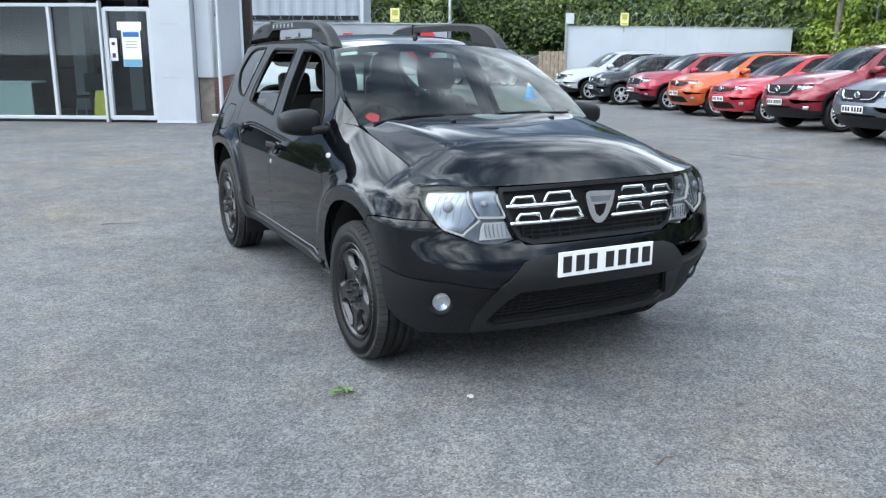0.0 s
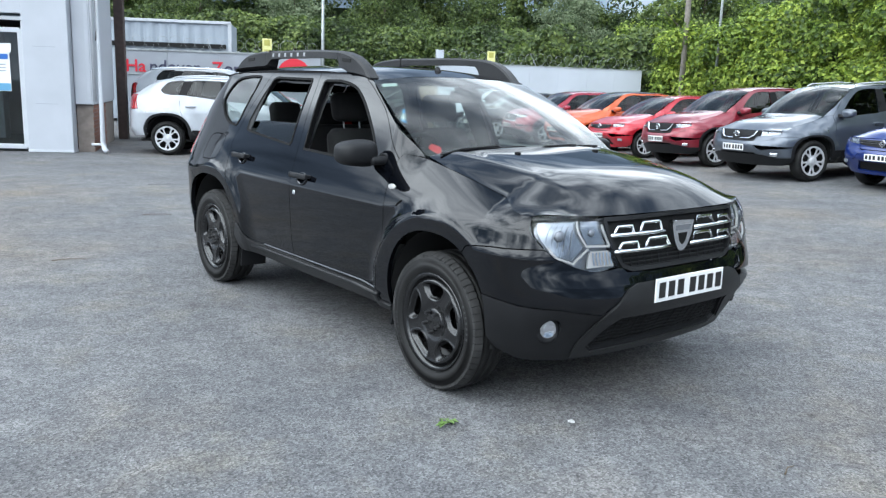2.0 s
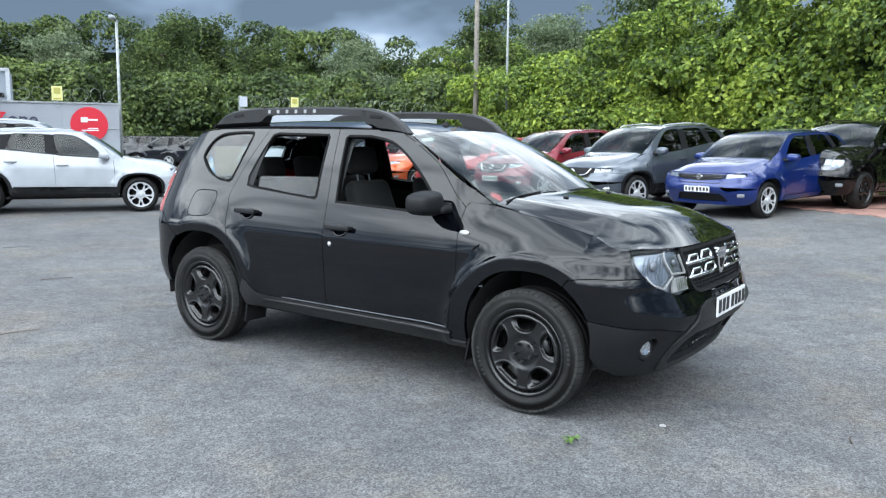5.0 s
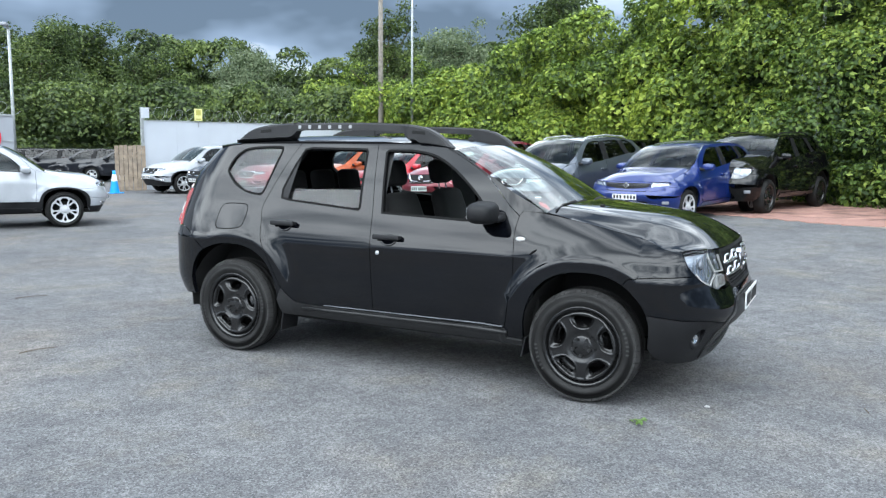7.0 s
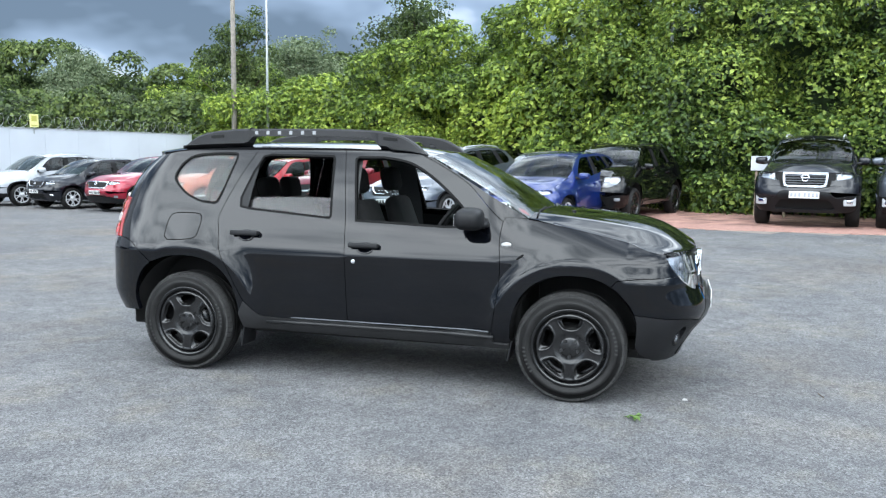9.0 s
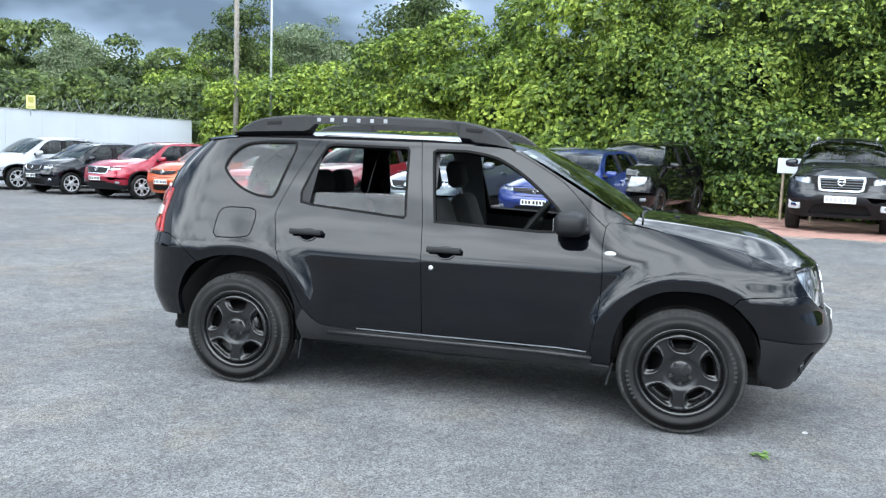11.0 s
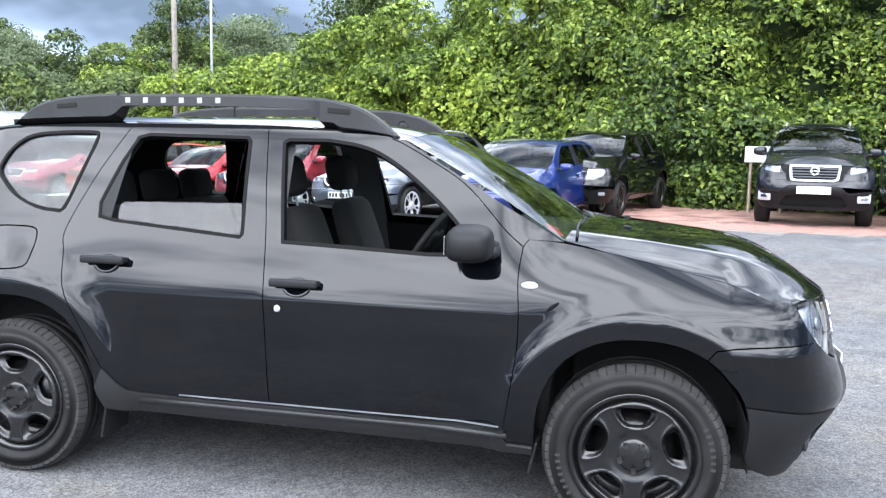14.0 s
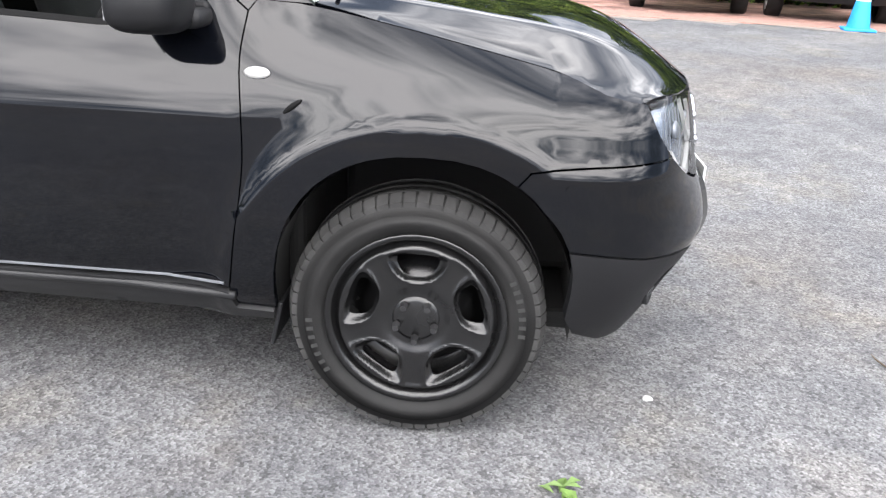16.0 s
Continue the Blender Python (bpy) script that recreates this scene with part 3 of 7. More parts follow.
def wheel(car, x, y, r, style, detail, side, name="wheel"):
    """A road wheel: barrel and brake, tyre, pressed or cast disc, cap and nuts."""
    w, rim = 0.215 * r / 0.34, r * (0.695 if style == "steel" else 0.73)
    k = r / 0.34
    v, f = lathe([(0.02, side * 0.02), (rim * 0.62, side * 0.02), (rim * 0.62, -side * 0.02), (rim - 0.035, -side * 0.06), (rim - 0.03, side * 0.06), (rim - 0.012, side * (w / 2 - 0.022)), (rim + 0.004, side * (w / 2 - 0.008)), (rim + 0.004, side * (w / 2 - 0.02))], 40)
    hub = mesh_ob(name, v, f, M_STEEL if style == "steel" else M_TRIM, car)
    hub.location = (x, y, r)
    tyre(hub, r, w, rim, detail, side)
    holes = []
    if style == "steel":
        turns = [math.pi / 2 + 2 * math.pi * i / 5 for i in range(5)]
        wide = lambda rr: rim * (0.165 + 0.42 * (rr - 0.5))
        for a in turns:
            hole = []
            for i in range(28):
                b = 2 * math.pi * i / 28
                c, n = math.cos(b), math.sin(b)
                rr = 0.625 + 0.125 * math.copysign(abs(n) ** 0.6, n)
                tg = wide(rr) * math.copysign(abs(c) ** 0.6, c)
                hole.append((rr * rim * math.cos(a) - tg * math.sin(a), rr * rim * math.sin(a) + tg * math.cos(a)))
            holes.append(hole)

        def face(u, q):
            """A pressed disc: five dished windows between flat spokes, a sunk hub and a rolled outer bead."""
            rr = math.hypot(u, q) / rim
            a = min(turns, key=lambda b: -math.cos(math.atan2(q, u) - b))
            lo, tg = (u * math.cos(a) + q * math.sin(a)) / rim, -u * math.sin(a) + q * math.cos(a)
            e = (abs(tg / wide(max(0.3, lo))) ** 3 + abs((lo - 0.625) / 0.125) ** 3) ** (1 / 3)
            hgt = -0.036 + 0.020 * sstep(0.9, 1.45, e) + 0.005 * math.exp(-((e - 1.42) / 0.14) ** 2)
            hgt -= 0.009 * (1 - sstep(0.30, 0.44, rr)) + 0.004 * (1 - sstep(0.05, 0.2, abs(tg) / rim)) * (1 if lo < 0 else 0)
            hgt += 0.004 * math.exp(-((rr - 0.845) / 0.03) ** 2) - 0.022 * sstep(0.86, 0.93, rr)
            return Vector((u, side * (w / 2 - 0.004 + hgt), q))
        m = M_STEEL
    else:
        n = 5
        for i in range(n):
            a = math.pi / 2 + 2 * math.pi * i / n
            if style == "alloy":
                holes.append(disc_hole(a, rim * 0.36, rim * 0.88, 0.34, 0.36, 5))
                holes.append(disc_hole(a + math.pi / n, rim * 0.52, rim * 0.88, 0.04, 0.15, 4))
            else:
                holes.append(disc_hole(a, rim * 0.30, rim * 0.88, 0.36, 0.42, 5))

        def face(u, q):
            rr = math.hypot(u, q) / rim
            return Vector((u, side * (w / 2 - 0.022 + 0.014 * rr * rr), q))
        m = M_ALLOY
    edge = 0.915 if style == "steel" else 0.985
    ring = [(rim * edge * math.cos(2 * math.pi * i / 44), rim * edge * math.sin(2 * math.pi * i / 44)) for i in range(44)]
    d = sheet("rim", ring, holes, face, 0.0065 if detail else 0.045, 0.014, m, hub, gap=0, fine=0.008 if detail else 0.03, centre=(0, -side * 1.0, 0))
    # Recessed hub with a round cap and five nuts
    c = 1.05 if style == "steel" else 1.0
    o = 0.019 if style == "steel" else 0.0
    v, f = lathe([(0.001, side * (w / 2 - 0.003 - o)), (0.048 * k * c, side * (w / 2 - 0.005 - o)), (0.060 * k * c, side * (w / 2 - 0.010 - o)), (0.063 * k * c, side * (w / 2 - 0.04))], 32)
    mesh_ob("centre_cap", v, f, m, hub)
    if detail:
        for i in range(5):
            a = math.pi / 2 + 2 * math.pi * (i + 0.5) / 5
            bm = bmesh.new()
            bmesh.ops.create_cone(bm, segments=6, radius1=0.0115, radius2=0.009, depth=0.026, cap_ends=True)
            bmesh.ops.transform(bm, matrix=Matrix.Translation((0.053 * math.cos(a), side * (w / 2 - 0.006), 0.052 * math.sin(a))) @ Matrix.Rotation(radians(-90 * side), 4, "X"), verts=bm.verts)
            part("wheel_nut", bm, M_NUT, hub, smooth=False)
    return hub


def seat(car, x, y, rear=False):
    """A front seat with cushion, back and headrest."""
    c = part("seat", rbox(0.50, 0.50, 0.17, pose(x, y, 0.58, 0, -8, 0), 0.05, 3), M_FABRIC, car, smooth=True)
    bm = rbox(0.15, 0.48, 0.62, pose(x - 0.30, y, 0.90, 0, -18, 0), 0.06, 3, (0.8, 0.82))
    part("seat_back", bm, M_FABRIC, c, smooth=True)
    part("headrest", rbox(0.11, 0.27, 0.19, pose(x - 0.435, y, 1.33, 0, -12, 0), 0.05, 3), M_FABRIC, c, smooth=True)
    for d in (-0.06, 0.06):
        part("headrest_post", rod([(x - 0.40, y + d, 1.15), (x - 0.43, y + d, 1.28)], 0.006), M_LAMP_BEZ, c)


def interior(car, detail):
    part("cabin_floor", rbox(3.7, 1.44, 0.06, pose(-0.05, 0, 0.30), 0.02), M_DARK, car)
    # two unseen dark boxes added ahead of the cabin to block light
    part("engine_bay", rbox(0.80, 1.0, 0.52, pose(1.42, 0, 0.62), 0.03), M_DARK, car)
    part("bulkhead", rbox(0.05, 1.40, 0.74, pose(0.92, 0, 0.70), 0.02), M_DARK, car)
    part("dashboard", rbox(0.42, 1.34, 0.34, pose(0.80, 0, 0.945, 0, 6, 0), 0.06, 3, (0.9, 1)), M_TRIM, car, smooth=True)
    part("luggage_floor", rbox(0.95, 1.16, 0.42, pose(-1.60, 0, 0.62), 0.04), M_DARK, car)
    part("parcel_shelf", rbox(0.50, 1.22, 0.03, pose(-1.50, 0, 1.10), 0.01), M_TRIM, car)
    for y in (-0.37, 0.37):
        seat(car, 0.12, y)
    b = part("rear_bench", rbox(0.50, 1.24, 0.18, pose(-0.78, 0, 0.60, 0, -6, 0), 0.05, 3), M_FABRIC, car, smooth=True)
    part("seat_back", rbox(0.16, 1.22, 0.60, pose(-1.10, 0, 0.88, 0, -18, 0), 0.05, 3), M_FABRIC, b, smooth=True)
    for y in (-0.38, 0.0, 0.38):
        part("headrest", rbox(0.10, 0.24, 0.17, pose(-1.20, y, 1.25, 0, -12, 0), 0.04, 3), M_FABRIC, b, smooth=True)
    if detail:
        st = pose(0.355, -0.37, 1.045, 0, -56, 0)
        bm = rod([st @ Vector((0.185 * math.cos(a), 0.185 * math.sin(a), 0)) for a in [2 * math.pi * i / 28 for i in range(29)]], 0.016, 8)
        sw = part("steering_wheel", bm, M_TRIM, car, smooth=True)
        part("hub", rbox(0.16, 0.20, 0.06, st, 0.025, 3), M_TRIM, sw, smooth=True)
        for a in (0, 180, 270):
            d = Vector((math.cos(radians(a + 90)), math.sin(radians(a + 90)), 0))
            part("spoke", rod([st @ (d * 0.06), st @ (d * 0.18)], 0.013), M_TRIM, sw)
        part("rear_view_mirror", rbox(0.03, 0.24, 0.07, pose(0.42, 0.0, 1.42, 0, 15, 0), 0.012), M_TRIM, car)


def mirror_unit(car, side, paint):
    """A door mirror on its arm."""
    bm = bmesh.new()
    bmesh.ops.create_uvsphere(bm, u_segments=24, v_segments=14, radius=1)
    for v in bm.verts:
        x, y, z = v.co
        e = lambda t: math.copysign(abs(t) ** 0.62, t)
        x, y, z = e(x), e(y), e(z)
        x = x if x > 0 else x * 0.75
        v.co = Vector((0.640 + 0.097 * x, side * (0.930 + 0.112 * y), 1.118 + 0.069 * z * (1 - 0.14 * y)))
    m = part("door_mirror", bm, paint, car, "matte black plastic door mirror" if paint is M_PLASTIC else "", True)
    part("mirror_arm", rbox(0.075, 0.12, 0.045, pose(0.712, side * 0.83, 1.082), 0.018, 2), M_PLASTIC, m, smooth=True)
    part("mirror_base", rbox(0.10, 0.03, 0.075, pose(0.712, side * 0.788, 1.082, 0, 0, -6 * side), 0.012, 2, (0.5, 1)), M_PLASTIC, m)
    part("mirror_glass", rbox(0.004, 0.10, 0.07, pose(0.5647, side * 0.934, 1.115), 0.001), M_CHROME, m)
    return m


def handle(car, door, x, z, side, material):
    y = half_width(x, z)
    tilt = -8
    h = part("door_handle", rbox(0.205, 0.022, 0.034, pose(x, side * (y + 0.034), z, tilt * -side, 0, 0), 0.009, 3), material, door, smooth=True)
    v, f = lathe([(1.08, -0.004), (1.04, 0.005), (0.97, 0.007), (0.8, 0.0045), (0.5, 0.001), (0.01, -0.001)], 28)
    lean = 0.33
    v = [Vector((x + 0.004 + q.x * 0.056, side * (half_width(x, z - 0.019) + 0.001 + q.y - lean * q.z * 0.036), z - 0.019 + q.z * 0.036)) for q in v]
    mesh_ob("handle_recess", v, f if side > 0 else [g[::-1] for g in f], M_PAINT if material is M_PLASTIC else material, door)
    for d in (-0.085, 0.085):
        part("handle_foot", rbox(0.03, 0.035, 0.022, pose(x + d, side * (y + 0.014), z, 0, 0, 0), 0.005), material, h)


def plate(car, x, z, ink, w=0.52, tilt=0):
    p = part("number_plate", rbox(0.008, w, 0.111, pose(x, 0, z, 0, tilt, 0), 0.003), M_PLATE, car, "white number plate with plain black bars")
    for i in range(7):
        y = w * (0.40 - 0.132 * i - (0.045 if i > 3 else 0)) + 0.012
        part("bar", rbox(0.004, w * 0.085, 0.072, pose(x + (0.0055 if tilt < 90 else 0), y, z, 0, tilt, 0), 0.001), ink, p)
    return p


def body(car, paint, step, detail, lamp=LAMP, lower=None, glass=None, clad=None, roof_paint=None):
    """All panels of the shell on both sides."""
    lower = lower or M_PLASTIC
    fine = 0.022 if detail else 0.05
    made = {}
    gap = 0.002 if detail else 0.003
    if detail:
        frame_holes, fl = [QUARTER_WINDOW, FUEL_FLAP], True
    else:
        frame_holes, fl = [QUARTER_WINDOW], False
    for mir in (False, True):
        sd = 1 if mir else -1
        kw = dict(step=step, parent=car, mirror=mir, fine=fine, gap=gap)
        sh, ff, fr = (SHOULDER, FLARE_F, FLARE_R) if detail else ((), (), ())
        fd = sheet("front_door", FRONT_DOOR, [FRONT_WINDOW], skin, thick=0.03, material=paint, lines=sh, **kw)
        rd = sheet("rear_door", REAR_DOOR, [REAR_WINDOW], skin, thick=0.03, material=paint, lines=fr, **kw)
        kw["step"] = 0.017 if detail else step
        fe = sheet("front_wing", FENDER, [], skin, thick=0.025, material=paint, lines=ff, **kw)
        kw["step"] = 0.022 if detail else step
        sf = sheet("side_frame", SIDE_FRAME, frame_holes, skin, thick=0.03, material=paint, lines=fr, **kw)
        sl = sheet("sill", SILL, [], skin, thick=0.05, material=clad or M_SILL, lift=0.012, **kw)
        made[sd] = (fd, rd, fe, sf)
        kw = dict(step=step * 1.5, mirror=mir, fine=fine * 1.5)
        g = glass or M_TINT
        sheet("quarter_glass", QUARTER_WINDOW, [], skin, thick=0.004, material=M_GLASS if detail else g, parent=sf, gap=0.002, lift=-0.006, **kw)
        if detail:
            sheet("fuel_flap", FUEL_FLAP, [], skin, thick=0.02, material=paint, parent=sf, gap=0.004, lift=0.0, **kw)
            # black rubber frames round the window openings
            for nm, ow, own in (("window_seal", FRONT_WINDOW, fd), ("window_seal", REAR_WINDOW, rd), ("window_seal", QUARTER_WINDOW, sf)):
                sheet(nm, inset(ow, -0.006), [inset(ow, 0.008)], skin, thick=0.03, material=M_SEAL, parent=own, gap=0, lift=0.003, step=0.05, mirror=mir, fine=0.03)
            half = [(-0.94, 1.137), (-0.345, 1.090), (-0.333, 1.105), (-0.350, 1.232), (-0.93, 1.222)]
            sheet("window_glass", half, [], skin, thick=0.004, material=M_GLASS, parent=rd, gap=0.0, lift=-0.02, **kw)
            sheet("fixed_pane", [(-0.955, 1.14), (-0.925, 1.495), (-0.91, 1.495), (-0.96, 1.39), (-1.02, 1.21), (-1.01, 1.15)], [], skin, thick=0.006, material=M_PLASTIC, parent=rd, gap=0.0, lift=0.0, **kw)
            low = [(-0.15, 0.45), (0.74, 0.45), (0.80, 0.85), (0.80, 1.06), (0.46, 1.035), (-0.17, 1.06)]
            sheet("door_lining", low, [], skin, thick=0.0, material=M_TRIM, parent=fd, gap=0.0, lift=-0.07, **kw)
            sheet("door_lining", [(-0.24, 0.45), (-0.62, 0.45), (-0.95, 0.6), (-1.08, 0.86), (-1.08, 1.10), (-0.36, 1.07)], [], skin, thick=0.0, material=M_TRIM, parent=rd, gap=0.0, lift=-0.07, **kw)
            sheet("pillar_lining", [(-0.14, 0.45), (-0.25, 0.45), (-0.40, 1.50), (-0.19, 1.50)], [], skin, thick=0.0, material=M_PILLAR, parent=sf, gap=0.0, lift=-0.05, **kw)
        else:
            sheet("window_glass", FRONT_WINDOW, [], skin, thick=0.004, material=g, parent=fd, gap=0.0, lift=-0.008, **kw)
            sheet("window_glass", REAR_WINDOW, [], skin, thick=0.004, material=g, parent=rd, gap=0.0, lift=-0.008, **kw)
        hm = M_PLASTIC if detail else paint
        handle(car, fd, -0.068, 0.925, sd, hm)
        handle(car, rd, -0.935, 0.978, sd, hm)
        mirror_unit(car, sd, M_PLASTIC if detail else paint)
        sheet("tail_lamp", TAIL_LAMP, [], skin, thick=0.03, material=M_TAIL, parent=car, gap=0.002, lift=0.012, step=step * 1.5, mirror=mir, fine=fine)
        for cx, ra in ((1.29, 0.40), (-1.388, 0.415)):
            v, f = [], []
            n = 16
            for i in range(n + 1):
                a = math.pi * (-0.06 + 1.12 * i / n)
                for y in (0.42, 0.86):
                    v.append((cx + ra * math.cos(a), sd * y, 0.385 + ra * 1.03 * math.sin(a)))
            k = len(v)
            for i in range(n):
                f.append((2 * i, 2 * i + 1, 2 * i + 3, 2 * i + 2))
            f.append(tuple(range(0, k, 2)))
            mesh_ob("arch_liner", v, f, M_DARK, car)
    kw = dict(step=step, parent=car, fine=fine)
    sheet("front_bumper", BUMPER_TOP, [], skin, thick=0.03, material=paint, gap=0.003, step=0.022 if detail else step, parent=car, fine=fine)
    ch = sheet("lower_bumper", CHIN, [INTAKE, FOG_HOLE, [(5.8 - s, z) for s, z in FOG_HOLE]] if detail else [INTAKE], skin, thick=0.04, material=lower, gap=0.003, lift=0.002, **kw)
    sheet("rear_bumper", REAR_BUMPER, [], skin, thick=0.03, material=paint, gap=0.003, **kw)
    tg = sheet("tailgate", TAILGATE, [REAR_SCREEN], skin, thick=0.03, material=paint, gap=0.003, **kw)
    sheet("rear_screen", REAR_SCREEN, [], skin, thick=0.004, material=M_GLASS if detail else (glass or M_TINT), parent=tg, gap=0, lift=-0.004, step=0.15, fine=0.08)
    half = [(1.05 - 0.075 * (y / 0.72) ** 2, y) for y in (0.0, 0.25, 0.5, 0.70)] + [(x, 0.7195) for x in (1.15, 1.35, 1.5, 1.60)]
    for s in (1.65, 1.70, 1.75, 1.80, 1.85, 1.90):
        e = skin(s, HOODLINE(s) - 0.002)
        half.append((e.x, -e.y - 0.001))
    half += [(nose_at(y, 0.935) - 0.004, y) for y in (0.735, 0.70, 0.64, 0.56, 0.46, 0.35, 0.2, 0.08)]
    hood = half + [(x, -y) for x, y in half[::-1] if y > 0.01]
    bonnet = sheet("bonnet", hood, [], hood_skin, thick=0.025, material=paint, gap=0.0005, centre=(1.3, 0, -2), **kw)
    roof = [(0.355 - 0.06 * (y / 0.6) ** 2, y) for y in (-0.592, -0.4, -0.2, 0, 0.2, 0.4, 0.592)] + [(x, 0.592) for x in (0, -0.5, -1, -1.5, -1.72)] + [(-1.80, 0.5), (-1.86, 0), (-1.80, -0.5)] + [(x, -0.592) for x in (-1.72, -1.5, -1, -0.5, 0)]
    top = sheet("roof", roof, [], roof_skin, thick=0.03, material=roof_paint or paint, gap=0.0, centre=(-0.7, 0, -2), **kw)
    sheet("windscreen", [(y, 0.0) for y in (-0.715, -0.4, 0, 0.4, 0.715)] + [(0.715, 0.5), (0.715, 1.0)] + [(y, 1.0) for y in (0.4, 0, -0.4, -0.715)] + [(-0.715, 0.5)], [], screen_skin, thick=0.004, material=M_SCREEN, gap=0.0, step=0.09, parent=car, fine=0.08, centre=(-0.3, 0, 0.6))
    sheet("scuttle", [(-0.70, -0.06), (0.70, -0.06), (0.70, 0.03), (-0.70, 0.03)], [], screen_skin, thick=0.02, material=M_PLASTIC, gap=0.0, step=0.15, parent=car, fine=0.1, lift=-0.012, centre=(-0.3, 0, 0.6))
    sheet("headlining", [(0.28, -0.56), (0.28, 0.56), (-1.7, 0.56), (-1.7, -0.56)], [], roof_skin, thick=0.0, material=M_TRIM, gap=0.0, step=0.25, parent=top, fine=0.2, lift=-0.05, centre=(-0.7, 0, -2))
    v = [skin(s, z) + Vector((-0.06, 0, 0)) for s, z in ((2.45, 0.29), (3.35, 0.29), (3.25, 0.50), (2.55, 0.50))]
    mesh_ob("intake_back", v, [(0, 1, 2, 3)], M_DARK, ch, False)
    return made, bonnet, top, ch


def band(points, w):
    """A narrow strip of width w along an open line, as a closed outline."""
    up, dn = [], []
    for i, p in enumerate(points):
        a, b = Vector(points[max(0, i - 1)]), Vector(points[min(len(points) - 1, i + 1)])
        d = (b - a).normalized()
        n = Vector((-d.y, d.x)) * w / 2
        up.append(tuple(Vector(p) + n))
        dn.append(tuple(Vector(p) - n))
    return up + dn[::-1]


def on_skin(s, z, lift=0.0):
    p = skin(s, z)
    n = (skin(s + 0.004, z) - skin(s - 0.004, z)).cross(skin(s, z + 0.004) - skin(s, z - 0.004)).normalized()
    if n.dot(p - Vector((max(-1.3, min(1.3, p.x)), 0, 0.7))) < 0:
        n = -n
    return p + n * lift, n


def head_lamps(car, detail, bezel=None):
    for mir in (False, True):
        st = 0.03 if detail else 0.08
        lamp = sheet("headlamp", LAMP, [], skin, st, 0.03, bezel or M_LAMP_BEZ, car, "clear headlamp with bright reflectors", gap=0.004, fine=0.03, mirror=mir, lift=-0.05)
        kw = dict(step=st, parent=lamp, gap=0, fine=0.02 if detail else 0.06, mirror=mir)
        sheet("reflector", [(1.975, 0.926), (2.10, 0.937), (2.28, 0.936), (2.385, 0.822), (2.31, 0.752), (2.19, 0.768), (2.06, 0.84)], [], skin, thick=0.02, material=M_LAMP_IN, lift=-0.03, **kw)
        sheet("reflector", [(2.31, 0.934), (2.455, 0.924), (2.515, 0.818), (2.40, 0.818)], [], skin, thick=0.02, material=M_LAMP_IN, lift=-0.03, **kw)
        sheet("indicator", [(2.42, 0.79), (2.53, 0.79), (2.565, 0.722), (2.40, 0.718)], [], skin, thick=0.02, material=M_AMBER, lift=-0.02, **kw)
        if detail:
            for line in ([(2.285, 0.925), (2.33, 0.87), (2.385, 0.812), (2.53, 0.808)], [(2.12, 0.81), (2.20, 0.765), (2.31, 0.738), (2.40, 0.80)], [(2.47, 0.905), (2.51, 0.85), (2.53, 0.808)]):
                sheet("light_strip", band(line, 0.010), [], skin, thick=0.012, material=M_AMBER, lift=-0.012, **kw)
            for s, z, r in ((2.20, 0.86, 0.05), (2.42, 0.87, 0.03)):
                p, n = on_skin(s, z, -0.022)
                if mir:
                    p, n = Vector((p.x, -p.y, p.z)), Vector((n.x, -n.y, n.z))
                bm = bmesh.new()
                bmesh.ops.create_uvsphere(bm, u_segments=20, v_segments=10, radius=r * 0.5)
                at = Matrix.Translation(p) @ n.to_track_quat("Z", "Y").to_matrix().to_4x4()
                bmesh.ops.transform(bm, matrix=at @ Matrix.Diagonal((1, 1, 0.5, 1)), verts=bm.verts)
                part("bulb_lens", bm, M_LAMP_BEZ, lamp, smooth=True)
            for i in range(5):
                q = 2.10 + i * 0.045
                sheet("reflector_rib", band([(q, 0.83 - 0.012 * i), (q + 0.012, 0.915)], 0.003), [], skin, thick=0.004, material=M_LAMP_BEZ, lift=-0.024, **kw)
            for i in range(6):
                s = 2.43 + i * 0.021
                sheet("lens_rib", band([(s, 0.783), (s + 0.008, 0.728)], 0.006), [], skin, thick=0.006, material=M_CHROME, lift=-0.008, **kw)
        sheet("lamp_lens", LAMP, [], skin, step=st, thick=0.004, material=M_LENS, parent=lamp, gap=0.003, fine=0.03, mirror=mir, lift=0.003)


def shield(y, z):
    return Vector((2.112, -y, z))


